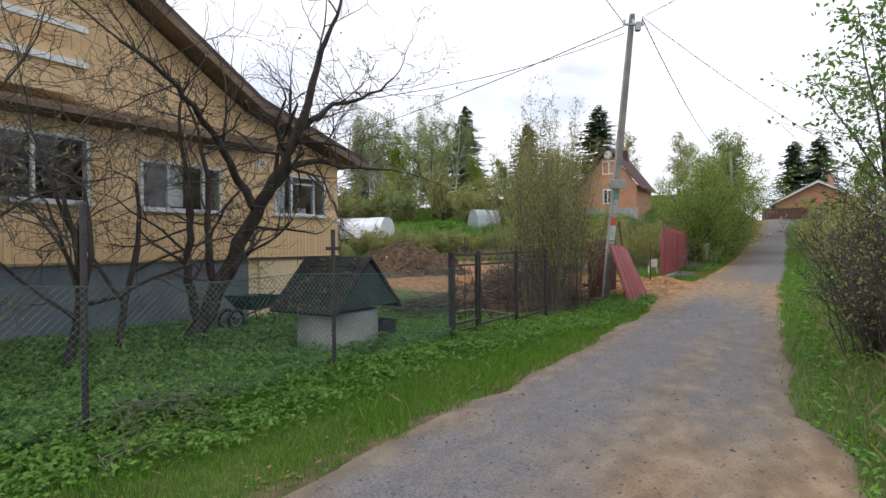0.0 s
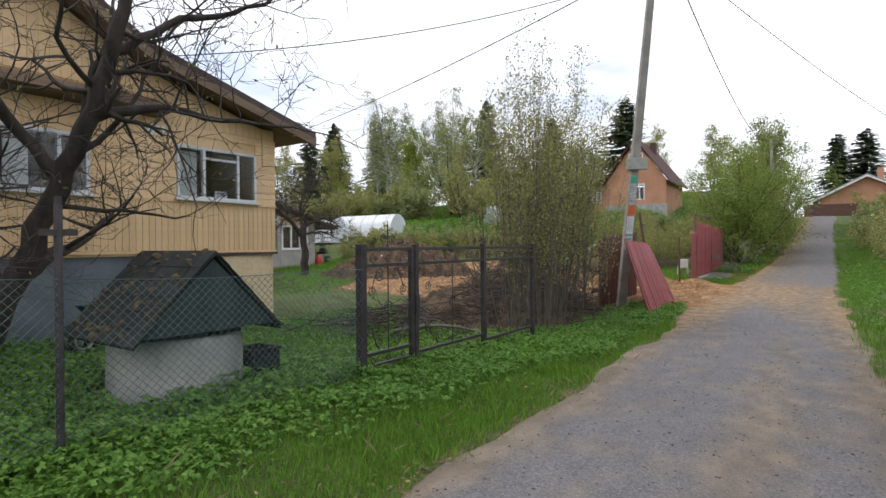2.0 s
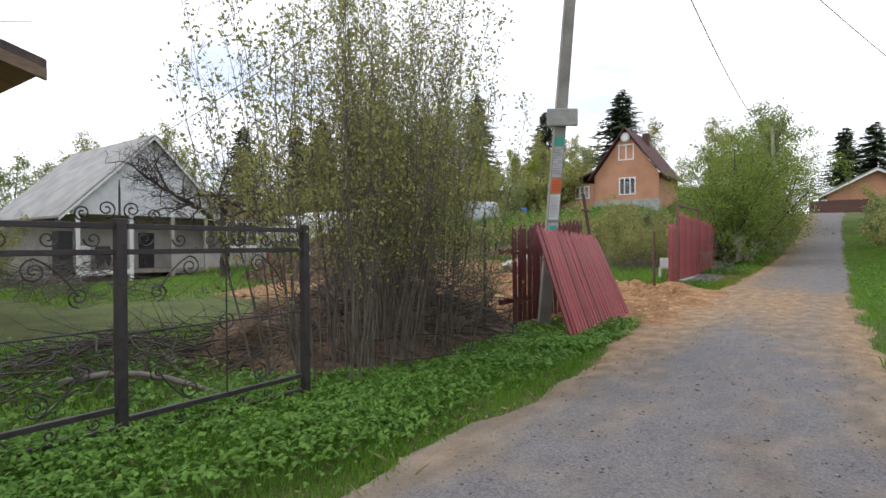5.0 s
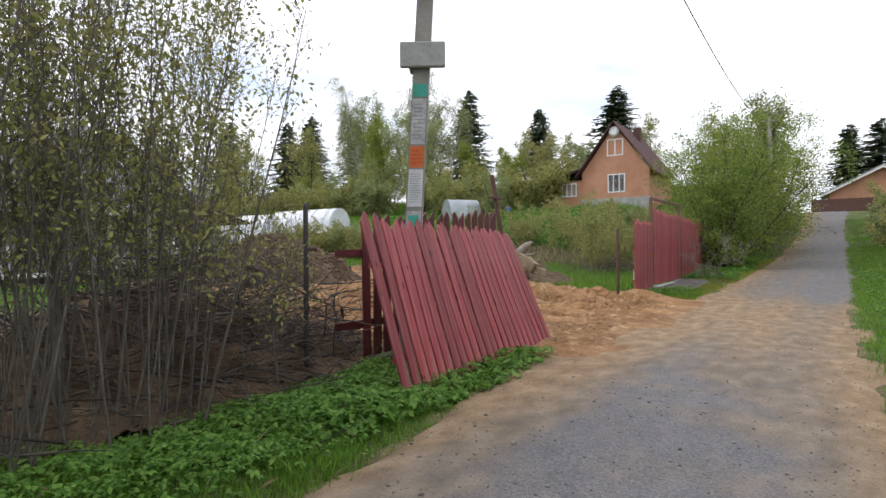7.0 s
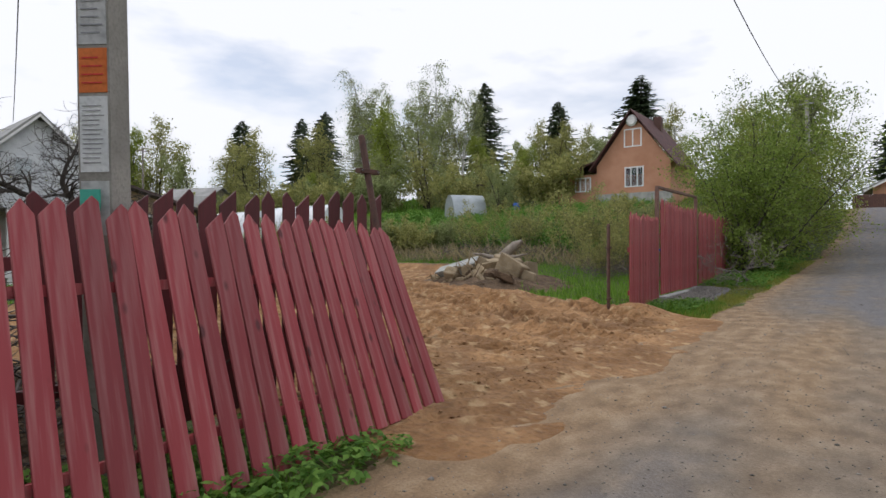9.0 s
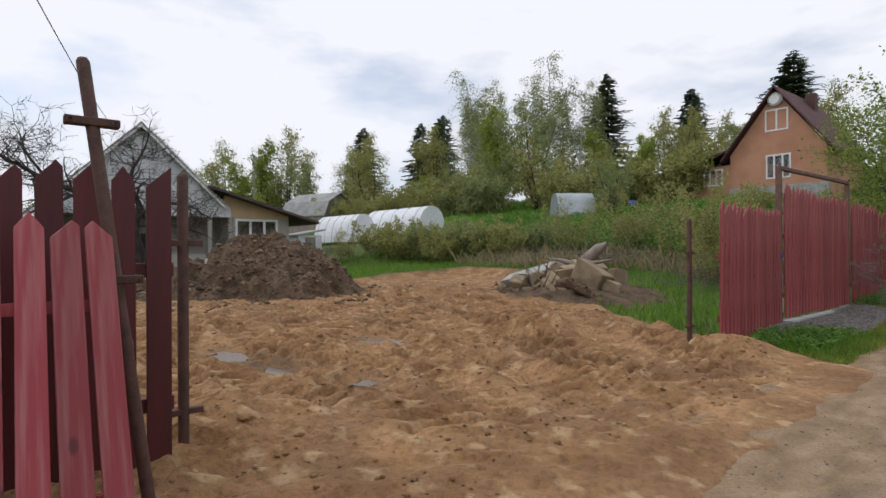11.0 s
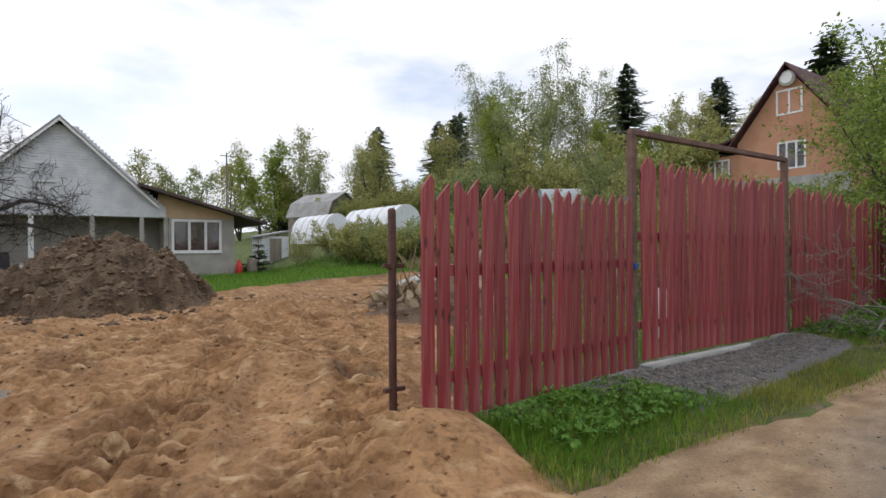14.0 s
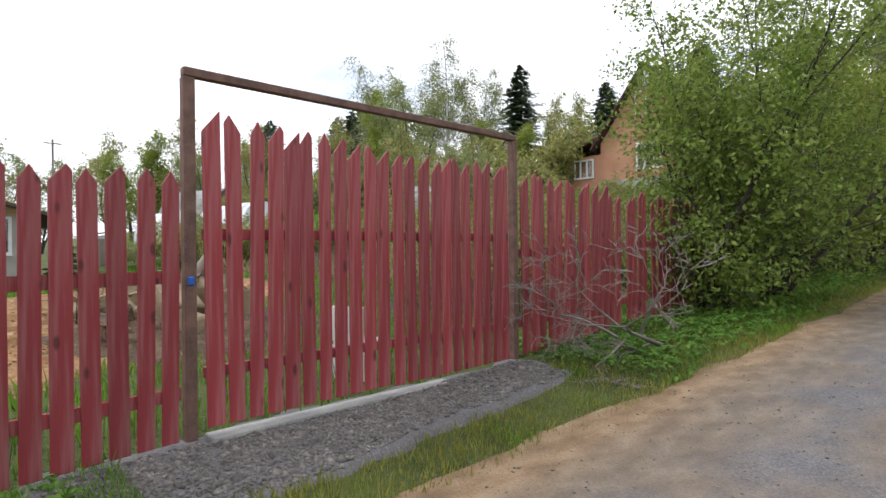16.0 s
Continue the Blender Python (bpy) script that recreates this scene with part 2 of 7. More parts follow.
    "blue_plastic": surface("blue_plastic", (0.02, 0.10, 0.42), (0.03, 0.14, 0.5), scale=4, fine=30, rough=0.4, bump=0.05),
    "cloth_dark": surface("cloth_dark", (0.03, 0.03, 0.035), (0.07, 0.06, 0.06), scale=6, fine=60, rough=0.95),
    "curtain": surface("curtain", (0.10, 0.07, 0.065), (0.24, 0.19, 0.17), (0.12, 0.05, 0.05), scale=5, fine=22, rough=0.95, bump=0.1),
    "glass": glass_surface("glass"),
}


def add_knots(m, scale=7.0, size=0.16):
    """Dark knots showing through the paint, sparse along each board."""
    n, l = m.node_tree.nodes, m.node_tree.links
    b = n["Principled BSDF"]
    src = b.inputs["Base Color"].links[0].from_socket
    tc, mp, oi = n.new("ShaderNodeTexCoord"), n.new("ShaderNodeMapping"), n.new("ShaderNodeObjectInfo")
    mp.inputs["Scale"].default_value = (1, 1, 0.75)
    sh = n.new("ShaderNodeVectorMath")
    sh.operation = "ADD"
    mu = n.new("ShaderNodeMath")
    mu.operation = "MULTIPLY"
    mu.inputs[1].default_value = 37.0
    l.new(oi.outputs["Random"], mu.inputs[0])
    l.new(tc.outputs["Object"], mp.inputs["Vector"])
    l.new(mp.outputs["Vector"], sh.inputs[0])
    l.new(mu.outputs["Value"], sh.inputs[1])
    vo = n.new("ShaderNodeTexVoronoi")
    vo.inputs["Scale"].default_value = scale
    l.new(sh.outputs["Vector"], vo.inputs["Vector"])
    rp = n.new("ShaderNodeValToRGB")
    ramp_set(rp, [(size * 0.5, (0.75, 0.75, 0.75)), (size, (0, 0, 0))])
    l.new(vo.outputs["Distance"], rp.inputs["Fac"])
    mx = n.new("ShaderNodeMixRGB")
    mx.inputs["Color2"].default_value = (0.05, 0.008, 0.01, 1)
    l.new(rp.outputs["Color"], mx.inputs["Fac"])
    l.new(src, mx.inputs["Color1"])
    l.new(mx.outputs["Color"], b.inputs["Base Color"])


add_knots(M["red_paint"])
add_knots(M["red_paint_dark"])


# ---- mesh helpers ----
def np_mesh(name, verts, faces, mats, smooth=False, mat_index=None):
    """A mesh from arrays: verts (n, 3) and faces (m, k), all with k corners."""
    verts, faces = np.asarray(verts, np.float32), np.asarray(faces, np.int32)
    me = bpy.data.meshes.new(name)
    k = faces.shape[1]
    me.vertices.add(len(verts))
    me.vertices.foreach_set("co", verts.ravel())
    me.loops.add(faces.size)
    me.loops.foreach_set("vertex_index", faces.ravel())
    me.polygons.add(len(faces))
    me.polygons.foreach_set("loop_start", np.arange(0, faces.size, k, dtype=np.int32))
    for m in mats:
        me.materials.append(m)
    if mat_index is not None:
        me.polygons.foreach_set("material_index", np.asarray(mat_index, np.int32))
    if smooth:
        me.polygons.foreach_set("use_smooth", np.ones(len(faces), bool))
    me.update(calc_edges=True)
    return me


def part(name, bm, material, parent=None, label="", smooth=False, bevel=0.0):
    """Links a bmesh or a mesh as one object, under its thing or part."""
    if isinstance(bm, bmesh.types.BMesh):
        if bevel:
            bmesh.ops.bevel(bm, geom=bm.edges[:], offset=bevel, segments=1, affect="EDGES")
        me = bpy.data.meshes.new(name)
        bm.normal_update()
        bm.to_mesh(me)
        bm.free()
        me.materials.append(material)
        if smooth:
            for p in me.polygons:
                p.use_smooth = True
    else:
        me = bm
    ob = new(name, me)
    if parent:
        ob.parent = parent
    if label:
        ob["label"] = label
    return ob


def thing(name, at, label, category, group="", rz=0.0, kind=""):
    ob = new(name)
    ob.empty_display_size = 0.2
    ob.matrix_world = pose(*at, 0, 0, rz)
    return tagged(ob, label, category, group, kind)


def box(bm, lo, hi, m=None):
    """Adds a box between two corners."""
    c = [(a + b) / 2 for a, b in zip(lo, hi)]
    s = [abs(b - a) for a, b in zip(lo, hi)]
    mm = Matrix.Translation(c) @ Matrix.Diagonal((*s, 1))
    bmesh.ops.create_cube(bm, size=1.0, matrix=(m @ mm) if m else mm)
    return bm


def boxes(*pairs, m=None):
    bm = bmesh.new()
    for lo, hi in pairs:
        box(bm, lo, hi, m)
    return bm


def prism(points, lo, hi, axis="x"):
    """A flat outline drawn out along an axis; points are the other two coordinates."""
    bm = bmesh.new()
    mk = {"x": lambda a, b, d: (d, a, b), "y": lambda a, b, d: (a, d, b), "z": lambda a, b, d: (a, b, d)}[axis]
    v0 = [bm.verts.new(mk(a, b, lo)) for a, b in points]
    v1 = [bm.verts.new(mk(a, b, hi)) for a, b in points]
    bm.faces.new(v0)
    bm.faces.new(v1[::-1])
    n = len(points)
    for i in range(n):
        bm.faces.new((v0[i], v1[i], v1[(i + 1) % n], v0[(i + 1) % n]))
    bmesh.ops.recalc_face_normals(bm, faces=bm.faces[:])
    return bm


def rods(lines, sides=6):
    """Arrays for tubes along polylines: lines are lists of (point, radius)."""
    V, F, base = [], [], 0
    ang = np.linspace(0, 2 * np.pi, sides, endpoint=False)
    ca, sa = np.cos(ang)[:, None], np.sin(ang)[:, None]
    groups = {}
    for pts in lines:
        groups.setdefault(len(pts), []).append(pts)
    for n, ls in groups.items():
        P = np.array([[p for p, r in pts] for pts in ls], float)
        R = np.array([[r for p, r in pts] for pts in ls], float)
        T = np.gradient(P, axis=1)
        T /= np.linalg.norm(T, axis=2)[..., None] + 1e-9
        up = np.where(np.abs(T[:, :1, 2:]) < 0.9, np.array((0.0, 0.0, 1.0)), np.array((1.0, 0.0, 0.0)))
        a = np.cross(T, np.broadcast_to(up, T.shape))
        a /= np.linalg.norm(a, axis=2)[..., None] + 1e-9
        b = np.cross(T, a)
        ring = P[:, :, None] + R[:, :, None, None] * (ca * a[:, :, None] + sa * b[:, :, None])
        V.append(ring.reshape(-1, 3))
        idx = base + np.arange(len(ls) * n * sides).reshape(len(ls), n, sides)
        nx = np.roll(idx, -1, axis=2)
        F.append(np.stack([idx[:, :-1], nx[:, :-1], nx[:, 1:], idx[:, 1:]], -1).reshape(-1, 4))
        base += len(ls) * n * sides
    return np.concatenate(V), np.concatenate(F)


def tube(name, lines, material, parent=None, sides=6, label="", smooth=True):
    v, f = rods(lines, sides)
    return part(name, np_mesh(name, v, f, [material], smooth), None, parent, label)


# ---- lie of the land ----
def interp(x, xs, ys):
    return np.interp(x, xs, ys)


def sstep(a, b, x):
    t = np.clip((x - a) / (b - a), 0, 1)
    return t * t * (3 - 2 * t)


ROAD_Y = (-60, -20, 0, 10, 18, 25, 32, 36, 40, 46, 52, 58, 62, 66, 75, 120, 400)
ROAD_Z = (1.6, 0.4, 0.0, -0.15, -0.24, -0.27, -0.22, -0.08, 0.08, 0.42, 1.0, 2.0, 3.0, 3.8, 4.2, 5.5, 9.0)
HILL_Y = (-60, -20, 0, 10, 18, 25, 33, 38, 42, 46, 50, 55, 62, 75, 100, 200, 500)
HILL_Z = (1.6, 0.3, 0.0, -0.1, -0.15, -0.12, -0.05, 0.35, 1.0, 1.9, 2.9, 3.8, 5.2, 7.8, 9.8, 13.0, 18.0)


def wave(x, y, s, seed=0.0):
    """Cheap smooth unevenness."""
    return (np.sin(x * s * 1.3 + y * s * 0.7 + seed) + np.sin(y * s * 1.7 - x * s * 0.4 + seed * 2.1) + np.sin((x + y) * s * 2.3 + seed * 0.7) * 0.5) / 2.5


def ground_z(x, y):
    x, y = np.asarray(x, float), np.asarray(y, float)
    w = sstep(-8, -15, x)
    z = interp(y, ROAD_Y, ROAD_Z) * (1 - w) + interp(y, HILL_Y, HILL_Z) * w
    # the yard of the white house lies lower towards the south-west
    z = z - 0.75 * sstep(-22, -33, x) * sstep(31, 19, y) * sstep(-140, -60, x)
    z = z - 2.0 * sstep(-33, -80, x) * sstep(36, 10, y)
    # terrace with the greenhouses
    z = z + 1.0 * sstep(-28, -38, x) * sstep(34, 39, y) * sstep(60, 48, y) * sstep(-90, -60, x)
    # verge west of the road stands a little proud
    z = z + 0.10 * sstep(-2.7, -3.6, x) * sstep(12, 6, y) * sstep(-15, -9, x)
    # bank on the east side
    z = z + 0.35 * sstep(0.2, 2.4, x) * sstep(60, 40, y)
    return z


def gz(x, y):
    return float(ground_z(x, y))


def road_left(y):
    return interp(y, (-30, 0, 8, 14, 18, 22, 27, 36, 50, 62, 70, 100), (-3.0, -2.7, -2.6, -2.85, -3.5, -3.7, -3.5, -3.3, -2.9, -2.3, -2.2, -2.2))


def road_right(y):
    return interp(y, (-30, 0, 4.5, 6, 12, 22, 40, 62, 70, 100), (0.6, 0.5, 0.35, -0.02, -0.12, -0.2, -0.1, 0.1, 0.3, 0.3))


def hash2(ix, iy, seed):
    h = np.sin(ix * 127.1 + iy * 311.7 + seed * 74.7) * 43758.5453
    return h - np.floor(h)


def vnoise(x, y, s=1.0, seed=0, octaves=1):
    x, y = np.asarray(x, float) * s, np.asarray(y, float) * s
    tot, amp, norm = 0.0, 1.0, 0.0
    for o in range(octaves):
        ix, iy = np.floor(x), np.floor(y)
        fx, fy = x - ix, y - iy
        fx, fy = fx * fx * (3 - 2 * fx), fy * fy * (3 - 2 * fy)
        a, b = hash2(ix, iy, seed + o), hash2(ix + 1, iy, seed + o)
        c, d = hash2(ix, iy + 1, seed + o), hash2(ix + 1, iy + 1, seed + o)
        tot = tot + amp * ((a * (1 - fx) + b * fx) * (1 - fy) + (c * (1 - fx) + d * fx) * fy)
        norm += amp
        amp *= 0.5
        x, y = x * 2.03, y * 2.03
    return tot / norm


def grid_mesh(name, xs, ys, zfun, mats, keep=None, attrs=None):
    X, Y = np.meshgrid(xs, ys)
    Z = zfun(X, Y)
    v = np.stack([X, Y, Z], -1).reshape(-1, 3)
    nx, ny = len(xs), len(ys)
    i = (np.arange(ny - 1)[:, None] * nx + np.arange(nx - 1)[None]).ravel()
    f = np.stack([i, i + 1, i + nx + 1, i + nx], -1)
    if keep is not None:
        k = keep(X, Y).ravel()
        f = f[k[f].any(axis=1)]
        used = np.zeros(len(v), bool)
        used[f.ravel()] = True
        remap = np.cumsum(used) - 1
        v, f = v[used], remap[f]
    me = np_mesh(name, v, f, mats, smooth=True)
    for key, fun in (attrs or {}).items():
        at = me.attributes.new(key, "FLOAT", "POINT")
        at.data.foreach_set("value", np.asarray(fun(v[:, 0], v[:, 1]), np.float32))
    return me


SAND = [(-3.1, 18.4), (-5.2, 18.2), (-8, 16.6), (-15, 17.4), (-18, 22), (-18.5, 27), (-24, 33), (-22, 37), (-16, 37), (-12.5, 33.5), (-8.6, 29.3), (-5.6, 27.3), (-3.3, 26.9), (-3.0, 23.0)]


def sand_inside(x, y):
    """Distance inside the dug-over plot (negative outside)."""
    x, y = np.asarray(x, float), np.asarray(y, float)
    inside = np.zeros(x.shape, bool)
    dist = np.full(x.shape, 1e9)
    n = len(SAND)
    for k in range(n):
        (x0, y0), (x1, y1) = SAND[k], SAND[(k + 1) % n]
        cross = ((y0 > y) != (y1 > y)) & (x < (x1 - x0) * (y - y0) / (y1 - y0 + 1e-12) + x0)
        inside ^= cross
        dx, dy = x1 - x0, y1 - y0
        t = np.clip(((x - x0) * dx + (y - y0) * dy) / (dx * dx + dy * dy), 0, 1)
        dist = np.minimum(dist, np.hypot(x - x0 - t * dx, y - y0 - t * dy))
    return np.where(inside, dist, -dist) + (vnoise(x, y, 1.1, 5, 3) - 0.5) * 0.7


def lump(x, y, cx, cy, rx, ry, h):
    return h * np.exp(-(((x - cx) / rx) ** 2 + ((y - cy) / ry) ** 2))


def track(x, y, x0, y0, x1, y1, bend, gauge=0.85, lug=0.30, depth=0.035):
    """Two ruts with tread lugs along a slightly bent line."""
    dx, dy = x1 - x0, y1 - y0
    L = math.hypot(dx, dy)
    s = ((x - x0) * dx + (y - y0) * dy) / L
    d = (-(x - x0) * dy + (y - y0) * dx) / L - bend * np.sin(np.clip(s / L, 0, 1) * np.pi)
    e = np.abs(np.abs(d) - gauge)
    win = sstep(0.34, 0.2, e) * sstep(-0.2, 0.6, s) * sstep(L + 0.2, L - 0.6, s)
    rim = np.exp(-((e - 0.4) / 0.1) ** 2) * sstep(-0.2, 0.6, s) * sstep(L + 0.2, L - 0.6, s)
    tread = np.clip(3.2 * np.sin((s + 0.45 * np.abs(e)) * 2 * np.pi / lug + 2.0 * vnoise(x, y, 1.1, 91, 2)), -1, 1)
    worn = 0.5 + 0.5 * sstep(0.3, 0.6, vnoise(x, y, 0.8, 92, 2))
    return win * (-depth + 0.045 * tread * worn) + rim * (0.02 + 0.05 * vnoise(x, y, 5.0, 93, 2))


PUDDLES = ((-8.8, 23.5, 0.55, 0.42), (-6.5, 21.8, 0.22, 0.4), (-9.1, 21.2, 0.6, 0.3), (-7.7, 21.4, 0.4, 0.22))


def sand_z(x, y):
    d = sand_inside(x, y)
    z = ground_z(x, y)
    amp = sstep(0.0, 0.6, d)
    # ridges pushed up by the machine run across the plot, bent and broken
    a = 0.39 * x + 0.92 * y + 1.2 * (vnoise(x, y, 0.5, 25, 2) - 0.5)
    b = -0.92 * x + 0.39 * y + 1.6 * (vnoise(x, y, 0.45, 26, 2) - 0.5)
    rut = 0.5 - np.abs(2 * vnoise(a * 0.55, b * 2.6, 1.0, 17, 2) - 1)
    lugs = 0.5 - np.abs(2 * vnoise(a * 2.2, b * 8.0, 1.0, 27, 2) - 1)
    z = z + 0.03 + amp * ((vnoise(x, y, 0.35, 2, 2) - 0.5) * 0.2 + rut * 0.075 + lugs * 0.055 + (vnoise(x, y, 12.0, 7, 3) - 0.5) * 0.04 + np.maximum(0, vnoise(x, y, 5.0, 29, 3) - 0.64) * 0.12)
    z = z + amp * (track(x, y, -3.6, 22.5, -17, 31, 0.8) + track(x, y, -4.2, 25.0, -16, 27, -1.2) + track(x, y, -4.5, 20.5, -15, 24, 0.6, 0.9) + track(x, y, -9, 19.5, -13, 32, 0.5) + track(x, y, -3.8, 24.0, -12.5, 29.0, -0.5, 0.8, 0.24) + track(x, y, -5.2, 22.0, -13, 21.5, 0.7, 0.75) + track(x, y, -7.0, 20.5, -8.5, 28.0, 0.5, 0.8, 0.26) + track(x, y, -4.2, 23.6, -8.5, 24.2, -0.4, 0.7, 0.34) )
    z = z + lump(x, y, -7.6, 18.6, 1.7, 0.8, 0.62) + lump(x, y, -5.6, 20.0, 0.5, 0.6, 0.22) + lump(x, y, -4.7, 26.7, 0.55, 0.6, 0.24)
    z = z + lump(x, y, -7.6, 26.4, 1.0, 0.7, 0.30) + lump(x, y, -6.2, 27.0, 0.6, 0.6, 0.2) - lump(x, y, -6.8, 27.2, 0.45, 0.35, 0.3)
    z = z - lump(x, y, -9.0, 21.0, 0.8, 0.6, 0.12)
    for px, py, rx, ry in PUDDLES:
        k = np.exp(-(((x - px) / (rx * 1.15)) ** 2 + ((y - py) / (ry * 1.15)) ** 2) ** 2)
        z = z * (1 - k) + (ground_z(x, y) - 0.03) * k
    # cut bank at the far side
    z = z - 0.25 * sstep(0.1, 0.9, d) * sstep(29, 33, y)
    return np.where(d > 0, z, z - 0.25 * sstep(0, -0.35, d))


def road_z(x, y):
    l, r = road_left(y), road_right(y)
    c = (l + r) / 2
    e = np.minimum(x - l, r - x) + (vnoise(x, y, 1.3, 11, 3) - 0.5) * 0.5
    crown = 0.03 * (1 - np.clip(np.abs(x - c) / 1.4, 0, 1) ** 2)
    z = ground_z(x, y) + 0.02 + crown + (vnoise(x, y, 0.9, 21, 3) - 0.5) * 0.035
    z = z - 0.02 * np.exp(-((np.abs(x - c) - 0.75) / 0.3) ** 2)
    return np.where(e > 0.0, z, z - 0.16 * sstep(0.0, -0.35, e))


def axis(lo, f0, f1, hi, fine, grow=1.25):
    a = list(np.arange(f0, f1 + 1e-6, fine))
    s, x = fine, f1
    up = []
    while x < hi:
        s *= grow
        x += s
        up.append(min(x, hi))
    s, x, dn = fine, f0, []
    while x > lo:
        s *= grow
        x -= s
        dn.append(max(x, lo))
    return np.array(sorted(set(dn[::-1] + a + up)))


def soft_ground(x, y):
    z = ground_z(x, y)
    near = sstep(80, 30, np.hypot(x + 4, y - 15))
    lft, rgt = road_left(y), road_right(y)
    on_road = ((x > lft + 0.1) & (x < rgt - 0.1))
    z = z + near * ((vnoise(x, y, 0.8, 31, 3) - 0.5) * 0.16) * (1 - on_road) - on_road * 0.06
    z = z - 0.35 * (sand_inside(x, y) > 0.25)
    # ditch with the brush heap
    z = z - lump(x, y, -6.0, 14.2, 1.1, 2.2, 0.35)
    return z


def ground_material():
    """Grass over soil, with bare and dry patches."""
    m = surface("ground_mix", (0.04, 0.075, 0.014), (0.10, 0.15, 0.03), (0.13, 0.11, 0.045), scale=1.4, fine=30, rough=1.0, bump=1.0, dist=0.05, fine_amt=1.0)
    n, l = m.node_tree.nodes, m.node_tree.links
    b = n["Principled BSDF"]
    src = b.inputs["Base Color"].links[0].from_socket
    at = n.new("ShaderNodeAttribute")
    at.attribute_name = "bare"
    no = n.new("ShaderNodeTexNoise")
    no.inputs["Scale"].default_value, no.inputs["Detail"].default_value = 3.5, 6
    tc = n.new("ShaderNodeTexCoord")
    l.new(tc.outputs["Object"], no.inputs["Vector"])
    ma = n.new("ShaderNodeMath")
    ma.operation = "ADD"
    l.new(at.outputs["Fac"], ma.inputs[0])
    l.new(no.outputs["Fac"], ma.inputs[1])
    rp = n.new("ShaderNodeValToRGB")
    ramp_set(rp, [(0.85, (0, 0, 0)), (1.05, (1, 1, 1))])
    rp.color_ramp.elements[1].position = 1.0
    l.new(ma.outputs["Value"], rp.inputs["Fac"])
    mx = n.new("ShaderNodeMixRGB")
    so = n.new("ShaderNodeValToRGB")
    ramp_set(so, [(0.35, (0.075, 0.055, 0.035)), (0.65, (0.21, 0.16, 0.09))])
    l.new(no.outputs["Fac"], so.inputs["Fac"])
    l.new(rp.outputs["Color"], mx.inputs["Fac"])
    l.new(src, mx.inputs["Color1"])
    l.new(so.outputs["Color"], mx.inputs["Color2"])
    l.new(mx.outputs["Color"], b.inputs["Base Color"])
    return m


def bare(x, y):
    """How little grows: road shoulders, the ditch, the edge of the dug plot."""
    e = np.minimum(np.abs(x - road_left(y)), np.abs(x - road_right(y)))
    v = 0.55 * np.exp(-(e / 0.16) ** 2) * (y < 80)
    v = np.maximum(v, lump(x, y, -6.2, 14.3, 1.6, 2.8, 0.75))
    d = sand_inside(x, y)
    v = np.maximum(v, 0.5 * np.exp(-(d / 0.6) ** 2))
    return v


